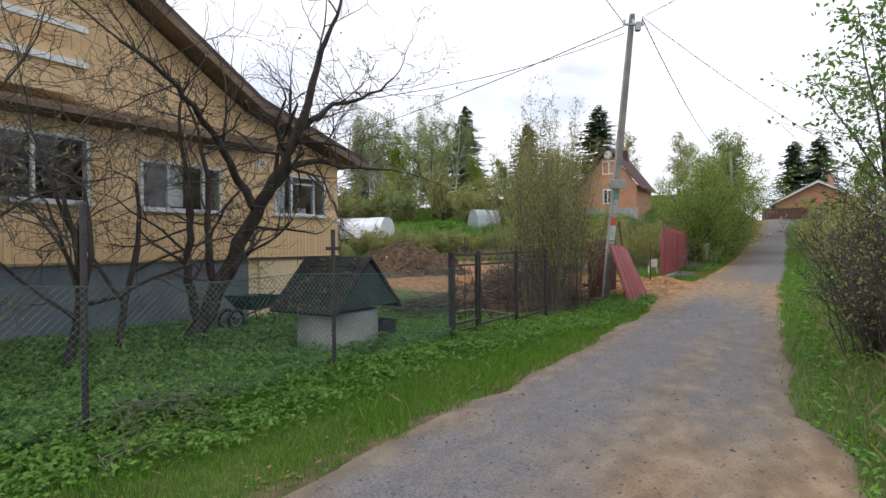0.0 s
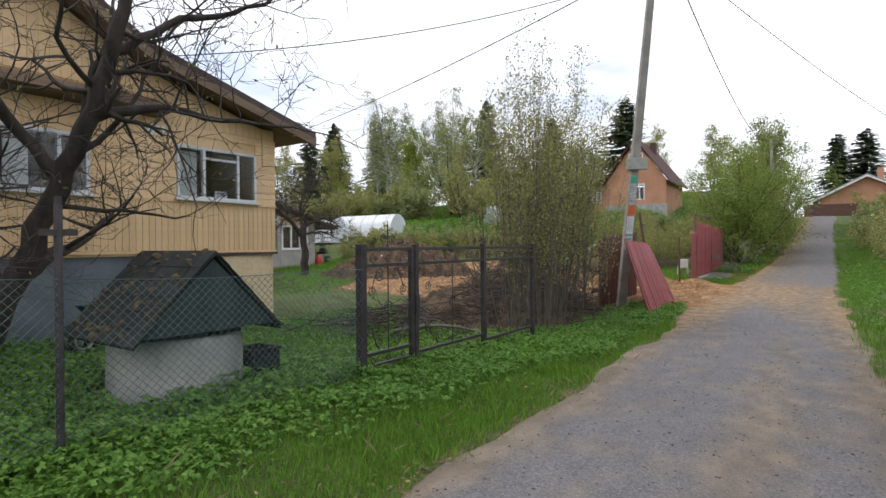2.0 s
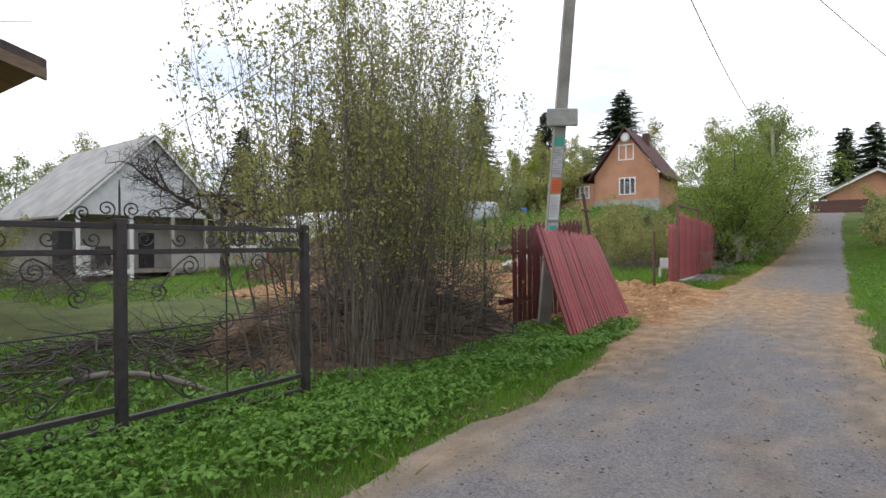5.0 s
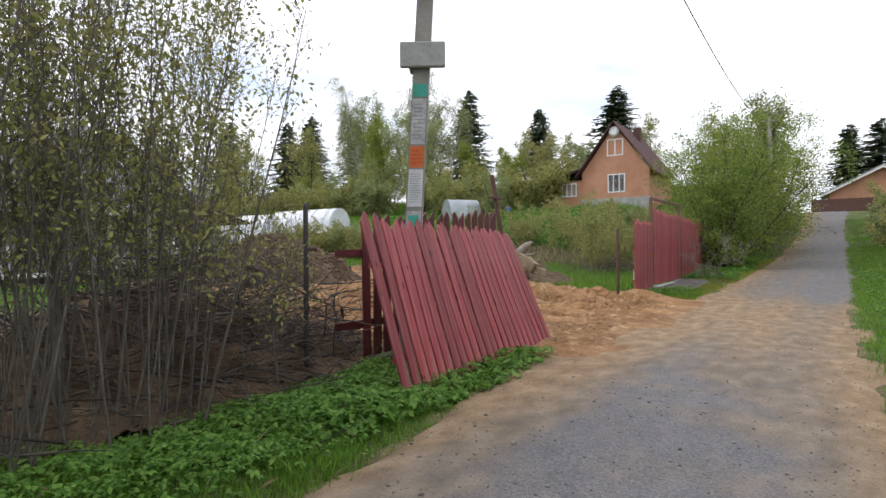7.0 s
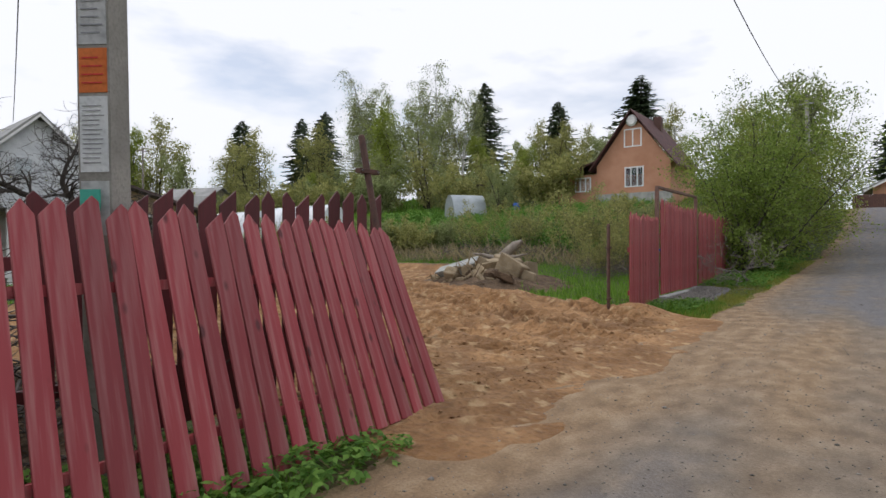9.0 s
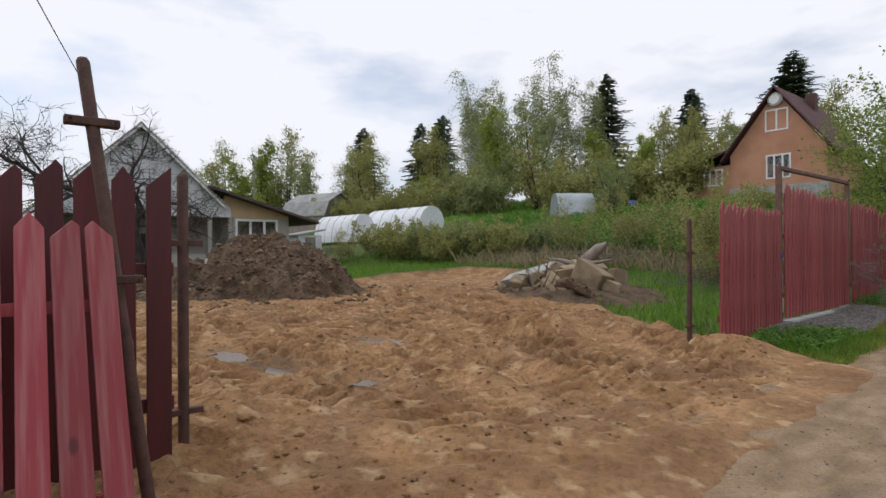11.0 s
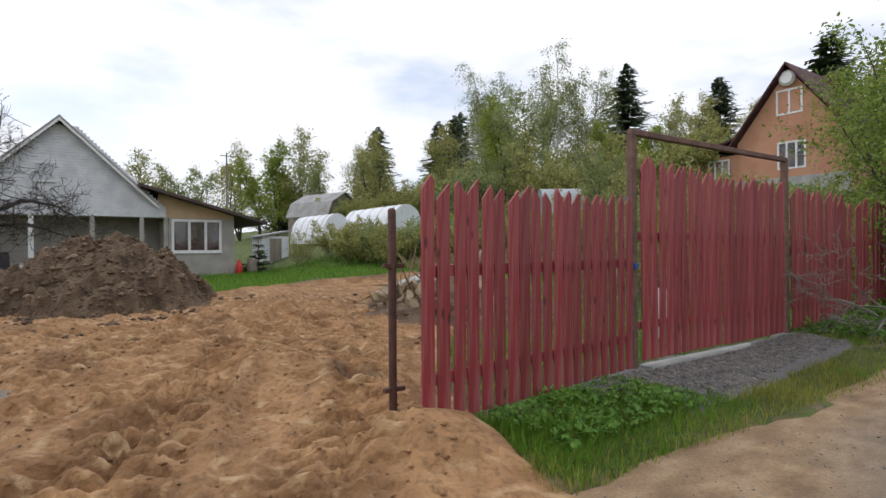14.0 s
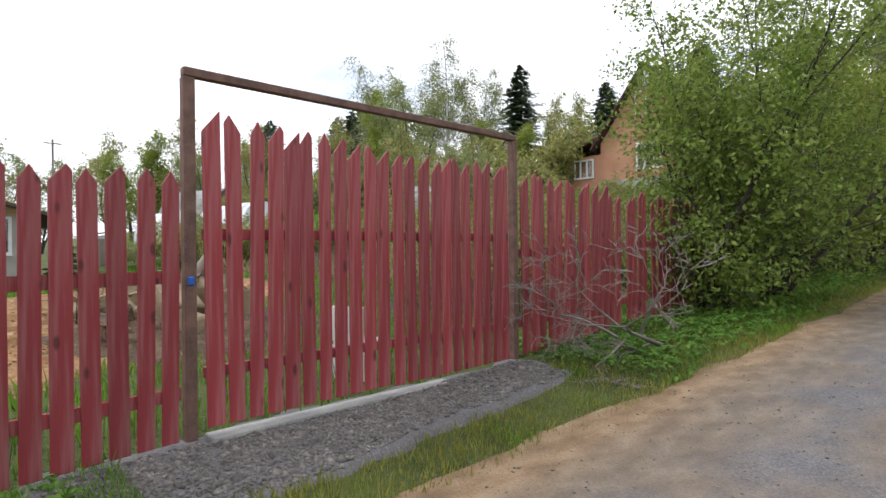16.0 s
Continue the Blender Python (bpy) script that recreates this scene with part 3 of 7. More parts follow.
def road_material():
    """Grey crushed stone trodden into tan dust, drawn out along the wheel tracks."""
    m = bpy.data.materials.new("road_gravel")
    m.use_nodes = True
    n, l = m.node_tree.nodes, m.node_tree.links
    b = n["Principled BSDF"]
    b.inputs["Roughness"].default_value = 0.95
    tc = n.new("ShaderNodeTexCoord")

    def noise(scale, detail, stretch=(1, 1, 1)):
        mp, t = n.new("ShaderNodeMapping"), n.new("ShaderNodeTexNoise")
        mp.inputs["Scale"].default_value = stretch
        t.inputs["Scale"].default_value, t.inputs["Detail"].default_value = scale, detail
        l.new(tc.outputs["Object"], mp.inputs["Vector"])
        l.new(mp.outputs["Vector"], t.inputs["Vector"])
        return t.outputs["Fac"]

    def math2(op, a, v):
        k = n.new("ShaderNodeMath")
        k.operation = op
        l.new(a, k.inputs[0])
        if isinstance(v, (int, float)):
            k.inputs[1].default_value = v
        else:
            l.new(v, k.inputs[1])
        return k.outputs["Value"]

    def ramp(src, stops):
        r = n.new("ShaderNodeValToRGB")
        ramp_set(r, stops)
        l.new(src, r.inputs["Fac"])
        return r.outputs["Color"]

    def mix(fac, a, c):
        x = n.new("ShaderNodeMixRGB")
        l.new(fac, x.inputs["Fac"])
        l.new(a, x.inputs["Color1"])
        l.new(c, x.inputs["Color2"])
        return x.outputs["Color"]

    at = n.new("ShaderNodeAttribute")
    at.attribute_name = "sandy"
    vo = n.new("ShaderNodeTexVoronoi")
    vo.inputs["Scale"].default_value = 85
    l.new(tc.outputs["Object"], vo.inputs["Vector"])
    sep = n.new("ShaderNodeSeparateColor")
    l.new(vo.outputs["Color"], sep.inputs["Color"])
    stains, streak, grit, fine, blotch = noise(1.6, 9), noise(2.4, 6, (1, 0.16, 1)), noise(42, 5), noise(80, 3), noise(5, 9, (1, 0.55, 1))
    grey = ramp(math2("ADD", math2("MULTIPLY", sep.outputs["Red"], 0.4), math2("MULTIPLY", math2("ADD", grit, blotch), 0.3)),
                [(0.2, (0.085, 0.083, 0.09)), (0.5, (0.145, 0.142, 0.149)), (0.82, (0.25, 0.243, 0.24))])
    tone = math2("ADD", math2("MULTIPLY", blotch, 0.7), math2("MULTIPLY", grit, 0.3))
    tan = ramp(tone, [(0.36, (0.145, 0.112, 0.08)), (0.5, (0.195, 0.154, 0.112)), (0.64, (0.26, 0.21, 0.155))])
    orange = ramp(tone, [(0.36, (0.185, 0.115, 0.058)), (0.5, (0.275, 0.18, 0.096)), (0.64, (0.37, 0.262, 0.155))])
    near_sand = math2("ADD", at.outputs["Fac"], math2("MULTIPLY", math2("SUBTRACT", stains, 0.5), 0.35))
    tan = mix(ramp(near_sand, [(0.36, (0, 0, 0)), (0.72, (0.95, 0.95, 0.95))]), tan, orange)
    where = math2("ADD", math2("ADD", at.outputs["Fac"], math2("MULTIPLY", stains, 0.75)), math2("MULTIPLY", math2("ADD", streak, blotch), 0.32))
    col = mix(ramp(where, [(0.66, (0.08, 0.08, 0.08)), (1.0, (0.95, 0.95, 0.95))]), grey, tan)
    # dark crumbs pressed into the dust
    col = mix(ramp(fine, [(0.58, (0, 0, 0)), (0.72, (0.55, 0.55, 0.55))]), col, ramp(fine, [(0.0, (0.05, 0.045, 0.04)), (1.0, (0.07, 0.06, 0.055))]))
    l.new(col, b.inputs["Base Color"])
    bp = n.new("ShaderNodeBump")
    bp.inputs["Strength"].default_value, bp.inputs["Distance"].default_value = 0.6, 0.006
    l.new(math2("ADD", math2("MULTIPLY", vo.outputs["Distance"], 0.6), math2("ADD", grit, math2("MULTIPLY", fine, 0.5))), bp.inputs["Height"])
    l.new(bp.outputs["Normal"], b.inputs["Normal"])
    return m


def sandy(x, y):
    l, r = road_left(y), road_right(y)
    u = (x - l) / (r - l)
    v = 0.42 * np.exp(-(u / 0.10) ** 2) + 0.35 * np.exp(-((u - 1) / 0.12) ** 2)
    v = v + 0.55 * np.exp(-((x + 0.2) / 0.9) ** 2) * sstep(6.5, 3.5, y)
    wash = np.exp(-((y - 21.5) / 7.0) ** 4)
    v = v + wash * (0.5 + 0.4 * np.exp(-((u - 0.1) / 0.35) ** 2))
    v = v + 0.25 * np.exp(-((u - 0.62) / 0.10) ** 2) * sstep(0, 4, y)
    v = v + 0.5 * np.exp(-((u - 0.05) / 0.32) ** 2) * sstep(20, 26, y)
    v = v - 0.75 * np.exp(-((u - 0.52) / 0.22) ** 2 - ((y - 16.5) / 3.2) ** 2) - 0.35 * np.exp(-((u - 0.9) / 0.3) ** 2) * sstep(26, 30, y)
    return np.clip(v, 0, 0.9) - 0.03


def sand_material():
    """Orange sand: pale dry crust, damper red-brown patches and grey-brown mud round the puddles."""
    m = surface("sand", (0.24, 0.124, 0.050), (0.40, 0.228, 0.105), (0.14, 0.075, 0.036), scale=1.7, fine=16, rough=1.0, bump=1.0, dist=0.045, fine_amt=0.6)
    n, l = m.node_tree.nodes, m.node_tree.links
    b = n["Principled BSDF"]
    src = b.inputs["Base Color"].links[0].from_socket
    tc = n.new("ShaderNodeTexCoord")
    no, nd = n.new("ShaderNodeTexNoise"), n.new("ShaderNodeTexNoise")
    no.inputs["Scale"].default_value, no.inputs["Detail"].default_value = 0.55, 9
    nd.inputs["Scale"].default_value, nd.inputs["Detail"].default_value = 4.5, 8
    no.inputs["Distortion"].default_value = 1.2
    for t in (no, nd):
        l.new(tc.outputs["Object"], t.inputs["Vector"])
    at = n.new("ShaderNodeAttribute")
    at.attribute_name = "mud"

    def lay(under, over, fac):
        x = n.new("ShaderNodeMixRGB")
        x.inputs["Color2"].default_value = (*over, 1)
        l.new(under, x.inputs["Color1"])
        l.new(fac, x.inputs["Fac"])
        return x.outputs["Color"]

    def ramp(src_, stops):
        r = n.new("ShaderNodeValToRGB")
        ramp_set(r, stops)
        l.new(src_, r.inputs["Fac"])
        return r.outputs["Color"]

    col = lay(src, (0.15, 0.078, 0.036), ramp(no.outputs["Fac"], [(0.48, (0, 0, 0)), (0.64, (0.5, 0.5, 0.5))]))
    col = lay(col, (0.50, 0.35, 0.19), ramp(nd.outputs["Fac"], [(0.56, (0, 0, 0)), (0.68, (0.7, 0.7, 0.7))]))
    ad = n.new("ShaderNodeMath")
    ad.operation = "MULTIPLY_ADD"
    l.new(nd.outputs["Fac"], ad.inputs[0])
    ad.inputs[1].default_value = 0.8
    l.new(at.outputs["Fac"], ad.inputs[2])
    col = lay(col, (0.085, 0.062, 0.045), ramp(ad.outputs["Value"], [(0.66, (0, 0, 0)), (0.86, (0.7, 0.7, 0.7))]))
    l.new(col, b.inputs["Base Color"])
    return m


def mud(x, y):
    """Wet dark ground round the puddles and in the dug hole."""
    v = sum(lump(x, y, px, py, rx * 1.3 + 0.15, ry * 1.3 + 0.12, 0.42) for px, py, rx, ry in PUDDLES)
    return v + lump(x, y, -6.8, 27.2, 0.7, 0.5, 0.5) + 0.5 * np.exp(-(sand_inside(x, y) / 0.5) ** 2) * sstep(29.5, 32, y)


M["sand"] = sand_material()
M["road"] = road_material()
M["ground"] = ground_material()

gx, gy = axis(-1200, -26, 5, 1200, 0.22), axis(-1200, -3, 48, 1500, 0.22)
ground = tagged(new("ground", grid_mesh("ground", gx, gy, soft_ground, [M["ground"]], attrs={"bare": bare})), "uneven spring grass over dark soil, with bare patches", "ground", kind="structure")
road = tagged(new("road", grid_mesh("road", np.arange(-4.4, 1.3, 0.1), np.arange(-12, 82, 0.14), road_z, [M["road"]],
              keep=lambda x, y: (np.minimum(x - road_left(y), road_right(y) - x) > -0.5), attrs={"sandy": sandy})), "narrow grey gravel lane with worn sandy edges", "road", kind="structure")
sand_plot = tagged(new("sand_plot", grid_mesh("sand_plot", np.concatenate([np.arange(-25, -13, 0.08), np.arange(-13, -2.6, 0.034)]), np.concatenate([np.arange(16, 29, 0.034), np.arange(29, 38.5, 0.08)]), sand_z, [M["sand"]], keep=lambda x, y: sand_inside(x, y) > -0.3, attrs={"mud": mud})),
                   "dug-over orange sand marked by tyre tracks", "sand", kind="structure")

# ---- fences ----
rng = random.Random(7)


def picket_mesh(w, h, t, slant, mat="red_paint"):
    """A fence board with a slanting or pointed top and eased edges."""
    pts = [(-w / 2, 0), (w / 2, 0), (w / 2, h - slant[1]), (slant[2] * w, h), (-w / 2, h - slant[0])]
    bm = prism(pts, -t / 2, t / 2, "y")
    bmesh.ops.bevel(bm, geom=bm.edges[:], offset=0.003, segments=1, affect="EDGES")
    me = bpy.data.meshes.new("board")
    bm.to_mesh(me)
    bm.free()
    me.materials.append(M[mat])
    return me


SHAPES = ((0.118, 0.022, (0.025, 0.055, -0.2)), (0.122, 0.022, (0.06, 0.02, 0.25)), (0.112, 0.02, (0.05, 0.05, 0.0)), (0.128, 0.022, (0.07, 0.0, 0.5)))
PICKETS = [picket_mesh(w, 1.0, t, sl) for w, t, sl in SHAPES]
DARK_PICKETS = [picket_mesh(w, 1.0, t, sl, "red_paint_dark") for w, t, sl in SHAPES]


def paling(parent, p0, p1, n, h0, h1, lean=(0, 0, 1), jitter=0.02, tilt=1.0, skip=(), drop=0.0, lean_end=None, mat=None, wide=1.08):
    """Boards set side by side from p0 to p1; heights run from h0 to h1. Local to the parent."""
    p0, p1 = Vector(p0), Vector(p1)
    along = (p1 - p0).normalized()
    for i in range(n):
        if i in skip:
            continue
        f = (i + 0.5) / n
        up = Vector(lean).lerp(Vector(lean_end or lean), f).normalized()
        side = along.cross(up).normalized()
        across = (along - up * along.dot(up)).normalized()
        o = new("board", (PICKETS if mat is None else DARK_PICKETS)[rng.choice((0, 1, 1, 2, 3))])
        h = h0 + (h1 - h0) * f + rng.uniform(-jitter, jitter)
        k_ = rng.uniform(-1, 1) * 0.014 * tilt
        ax = (across + up * k_).normalized()
        uz = (up - across * k_).normalized()
        pp = p0.lerp(p1, f) + side * rng.uniform(-0.004, 0.004) + up * rng.uniform(-drop, drop)
        m = Matrix((ax, ax.cross(uz) * -1, uz)).transposed().to_4x4()
        m.translation = pp
        w = wide + rng.random() * 0.06
        o.matrix_basis = m @ Matrix.Diagonal((w, 1, h, 1))
        o.parent = parent


def rail(parent, a, b, size=(0.04, 0.09), mat="red_paint", name="rail"):
    a, b = Vector(a), Vector(b)
    d = b - a
    bm = boxes(((0, -size[0] / 2, -size[1] / 2), (d.length, size[0] / 2, size[1] / 2)))
    q = d.to_track_quat("X", "Z").to_matrix().to_4x4()
    q.translation = a
    bm.transform(q)
    return part(name, bm, M[mat], parent, bevel=0.004)


def pipe(name, parent, a, b, r, mat="rust", label="", cap=True):
    a, b = Vector(a), Vector(b)
    d = (b - a).normalized()
    pts = [(a, r), (a + d * 0.02, r), (b - d * 0.02, r), (b, r * 0.75)]
    if cap:
        pts.append((b + d * 0.008, r * 0.05))
    return tube(name, pts and [[(tuple(p), q) for p, q in pts]], M[mat], parent, 12, label)


# picket fence beside the plot
z0 = -0.22
fence_a = thing("picket_fence", (-5.0, 26.75, z0), "dark red painted picket fence of upright boards", "fence", "red fences")
paling(fence_a, (0.13, -0.05, 0.06), (-0.27, 3.22, 0.06), 19, 2.03, 2.04, jitter=0.035)
for zz in (0.42, 1.32):
    rail(fence_a, (0.09, 0.0, zz), (-0.31, 3.22, zz))

gate = thing("picket_gate", (-5.33, 30.05, z0), "dark red double-leaf picket gate under a steel frame", "gate")
for y0, y1, hh in ((0.10, 1.93, (2.52, 2.38)), (1.97, 3.80, (2.36, 2.42))):
    leaf = new("gate_leaf")
    leaf.parent = gate
    paling(leaf, (0.06, y0, 0.12), (0.06, y1, 0.14), 11, *hh, jitter=0.03)
    for zz in (0.55, 1.65):
        rail(leaf, (0.01, y0, zz), (0.01, y1, zz))
for yy in (0.0, 3.95):
    part("gate_post", boxes(((-0.045, yy - 0.045, -0.2), (0.045, yy + 0.045, 2.88))), M["rust_pale"], gate, bevel=0.006)
part("crossbar", boxes(((-0.04, -0.04, 2.885), (0.04, 3.99, 2.955))), M["rust_pale"], gate, bevel=0.006)
part("threshold", boxes(((0.02, 0.1, -0.02), (0.2, 3.7, 0.075))), M["concrete_pale"], gate, "low concrete sill under the gate", bevel=0.01)
part("padlock", boxes(((0.04, -0.03, 1.25), (0.075, 0.02, 1.32))), M["blue_plastic"], gate, "small blue padlock", bevel=0.008)

fence_c = thing("picket_fence", (-5.33, 34.05, z0 + 0.05), "weathered dark red picket fence with uneven gapped boards", "fence", "red fences")
paling(fence_c, (0.06, 0.05, 0.1), (-0.1, 6.2, 0.35), 33, 2.28, 1.95, jitter=0.09, tilt=2.5, skip=(14, 19), wide=1.3)
for zz in (0.5, 1.4):
    rail(fence_c, (0.01, 0.0, zz), (-0.14, 6.2, zz + 0.2))

# leaning panel and the fence behind it
fence_b = thing("picket_fence", (-5.12, 16.15, -0.2), "upright dark red picket fence behind a fallen panel", "fence", "red fences")
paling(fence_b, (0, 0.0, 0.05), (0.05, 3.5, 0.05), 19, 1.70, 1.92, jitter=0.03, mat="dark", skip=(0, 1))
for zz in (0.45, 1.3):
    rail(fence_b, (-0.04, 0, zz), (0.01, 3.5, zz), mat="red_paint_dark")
panel = thing("leaning_fence", (-3.66, 15.56, -0.22), "faded red fence panel leaning against a utility pole", "fence panel")
paling(panel, (0.0, 0.0, 0.03), (-0.27, 3.72, 0.03), 24, 1.77, 1.74, lean=(-0.54, 0.0, 1.66), lean_end=(-0.72, 0.0, 1.60), jitter=0.03, wide=1.0)
for k in (0.2, 0.72):
    rail(panel, (-0.54 * k - 0.03, 0.0, 0.02 + 1.66 * k), (-0.27 - 0.72 * k - 0.03, 3.66, 0.02 + 1.60 * k), (0.025, 0.05))

post_a = thing("fence_post", (-5.32, 26.7, gz(-5.32, 26.7) - 0.1), "rusty steel fence post with welded brackets", "post", "steel posts")
pipe("post", post_a, (0, 0, 0), (0, 0, 2.0), 0.036)
for zz in (0.42, 1.5):
    part("bracket", boxes(((-0.02, -0.09, zz - 0.02), (0.03, 0.11, zz + 0.02))), M["rust"], post_a, bevel=0.004)

# ---- utility pole ----
pole = thing("utility_pole", (-4.70, 16.85, -0.35), "tall grey concrete utility pole pasted with notices", "utility pole", rz=35)
TOP_OUT = Vector((0.99, -0.46, 8.5))
TOP = Matrix.Rotation(radians(-35), 4, "Z") @ TOP_OUT


def pole_at(z):
    f = z / TOP.z
    return TOP * f, 0.105 - 0.035 * f


bm = bmesh.new()
ring = []
for z in (0, 2, 4, 6, 8.45, 8.5):
    c, w = pole_at(z)
    if z == 8.5:
        w *= 0.8
    ring.append([bm.verts.new((c.x + sx * w, c.y + sy * w * 0.9, z)) for sx, sy in ((-1, -1), (1, -1), (1, 1), (-1, 1))])
for a, b in zip(ring, ring[1:]):
    for i in range(4):
        bm.faces.new((a[i], a[(i + 1) % 4], b[(i + 1) % 4], b[i]))
bm.faces.new(ring[-1])
bmesh.ops.bevel(bm, geom=[e for e in bm.edges if abs(e.verts[0].co.z - e.verts[1].co.z) > 0.3], offset=0.02, segments=1, affect="EDGES")
part("shaft", bm, M["concrete"], pole)


# ---- houses ----
def window_part(parent, wx, y0, y1, z0, z1, mull, face=1, sill=True, fm="old_white", frame_w=0.05, transoms=()):
    """A window in a wall at x = wx that looks along +x (face 1); mull: places of the uprights."""
    w = new("window")
    w.parent = parent
    d0, d1 = wx - 0.05 * face, wx + 0.035 * face
    f = frame_w
    prs = [((d0, y0, z0), (d1, y1, z0 + f)), ((d0, y0, z1 - f), (d1, y1, z1)), ((d0, y0, z0 + f), (d1, y0 + f, z1 - f)), ((d0, y1 - f, z0 + f), (d1, y1, z1 - f))]
    for c in mull:
        prs.append(((d0 + 0.004, c - f / 2, z0 + f), (d1 - 0.004, c + f / 2, z1 - f)))
    for a, b, c in transoms:
        prs.append(((d0 + 0.01, a, c - 0.02), (d1 - 0.01, b, c + 0.02)))
    part("window_frame", boxes(*prs), M[fm], w)
    cuts = [y0 + f] + [v for c in mull for v in (c - f / 2, c + f / 2)] + [y1 - f]
    for a, b in zip(cuts[::2], cuts[1::2]):
        p = part("pane", boxes(((wx - 0.006, a, z0 + f), (wx, b, z1 - f))), M["glass"], w)
        p.visible_shadow = False
    if sill:
        part("window_sill", boxes(((d0, y0 - 0.05, z0 - 0.035), (wx + 0.09 * face, y1 + 0.05, z0))), M[fm], w)
    return w


def wall_with_holes(lo_y, hi_y, lo_z, hi_z, x0, x1, holes):
    """A wall slab across y with openings (y0, y1, z0, z1) cut through."""
    ys = sorted({lo_y, hi_y, *[v for h in holes for v in h[:2]]})
    zs = sorted({lo_z, hi_z, *[v for h in holes for v in h[2:]]})
    bm = bmesh.new()
    for a, b in zip(ys, ys[1:]):
        run = None
        for c, d in zip(zs, zs[1:]):
            hit = any(h[0] < (a + b) / 2 < h[1] and h[2] < (c + d) / 2 < h[3] for h in holes)
            if hit:
                if run:
                    box(bm, (x0, a, run[0]), (x1, b, run[1]))
                run = None
            else:
                run = (run[0], d) if run else (c, d)
        if run:
            box(bm, (x0, a, run[0]), (x1, b, run[1]))
    return bm


def wall_parts(parent, name, mat, *args, swap=False):
    """The same wall, each stretch between the openings a part of its own."""
    bm = wall_with_holes(*args)
    if swap:
        for v in bm.verts:
            v.co = Vector((v.co.y, v.co.x, v.co.z))
        bmesh.ops.reverse_faces(bm, faces=bm.faces[:])
    todo = set(bm.faces)
    while todo:
        island, stack = set(), [todo.pop()]
        while stack:
            f = stack.pop()
            island.add(f)
            for e in f.edges:
                for g_ in e.link_faces:
                    if g_ in todo:
                        todo.discard(g_)
                        stack.append(g_)
        nb, vm = bmesh.new(), {}
        for f in island:
            for v in f.verts:
                if v not in vm:
                    vm[v] = nb.verts.new(v.co)
            nb.faces.new([vm[v] for v in f.verts])
        part(name, nb, mat, parent)
    bm.free()


YH = thing("timber_house", (0, 0, 0), "ochre timber house on a grey-blue foundation, with a steep brown roof", "house")
WX = -9.7
YWIN = [(2.95, 4.55, 2.24, 3.32), (5.38, 7.02, 2.2, 3.1), (8.38, 9.97, 2.24, 3.17)]
ROOF = [(11.05, 3.62), (7.7, 4.5), (5.4, 5.82), (3.0, 7.4)]
C_Y = 3.0
roof_pts = ROOF + [(2 * C_Y - y, z) for y, z in ROOF[-2::-1]]


def roof_h(y):
    yy = abs(y - C_Y) + C_Y
    return float(np.interp(yy, [p[0] for p in ROOF[::-1]], [p[1] for p in ROOF[::-1]]))


wall_parts(YH, "wall", M["yellow_wood"], -4.42, 10.42, 1.25, 3.72, WX - 0.2, WX, YWIN)
# gable core under the roof line, with a niche for the balcony
g = [(y, roof_h(y) - 0.14) for y in np.linspace(10.42, -4.42, 60)]
g = [(y, z) for y, z in g if z > 3.73]
part("gable", prism([(g[0][0], 3.722)] + g + [(g[-1][0], 3.722)], WX - 0.2, WX, "x"), M["yellow_wood"], YH)
part("side_wall", boxes(((-19, 10.22, -0.3), (WX - 0.2, 10.42, 3.5))), M["yellow_wood"], YH)
part("side_wall", boxes(((-19, -4.42, -0.3), (WX - 0.2, -4.22, 3.5))), M["yellow_wood"], YH)
part("back_wall", boxes(((-19.2, -4.42, -0.3), (-19, 10.42, 3.6))), M["yellow_wood"], YH)
# added room box behind the panes, coloured dark to read as unlit
part("inner_wall", boxes(((-13.2, -4.2, 0.9), (-13.0, 10.2, 3.5))), M["dark_interior"], YH)
part("inner_floor", boxes(((-13, -4.2, 1.2), (WX - 0.21, 10.2, 1.3))), M["dark_interior"], YH)
part("inner_ceiling", boxes(((-13, -4.2, 3.45), (WX - 0.21, 10.2, 3.55))), M["dark_interior"], YH)
part("foundation", boxes(((WX - 0.22, -4.44, -0.5), (WX - 0.04, 7.72, 1.245))), M["foundation"], YH)
part("foundation", boxes(((WX - 0.22, 7.72, -0.5), (WX - 0.05, 10.42, 1.24))), M["pale_wood"], YH)
for a, b in ((7.98, 9.06), (9.08, 10.2)):
    dr = part("garage_door", boxes(((WX - 0.045, a, -0.12), (WX + 0.0, b, 1.215))), M["pale_wood"], YH, "cream board garage door leaf", bevel=0.004)
part("lintel", boxes(((WX - 0.05, 7.72, 1.245), (WX + 0.05, 10.46, 1.285))), M["roof_brown"], YH)
part("drip_board", boxes(((WX, -4.45, 1.288), (WX + 0.04, 10.45, 1.33))), M["yellow_wood"], YH)
part("band_board", boxes(((WX, -4.45, 2.17), (WX + 0.035, 10.45, 2.2))), M["yellow_wood"], YH)
ledge = prism([(WX, 3.86), (WX + 0.42, 3.68), (WX + 0.42, 3.60), (WX, 3.55)], -4.45, 8.1, "y")
part("canopy_ledge", ledge, M["eave_wood"], YH, "weathered board ledge over the windows")
for i, (y0, y1, z0_, z1_) in enumerate(YWIN):
    mull = [(3.75,), (5.9, 6.62), (8.88, 9.57)][i]
    window_part(YH, WX + 0.02, y0, y1, z0_, z1_, mull, transoms=((8.91, 9.54, 2.98),) if i == 2 else ())
part("curtain", boxes(((WX - 0.16, 8.44, 2.3), (WX - 0.15, 8.85, 3.1))), M["paper"], YH)
part("curtain", boxes(((WX - 0.16, 6.0, 2.3), (WX - 0.15, 6.3, 3.05))), M["paper"], YH)
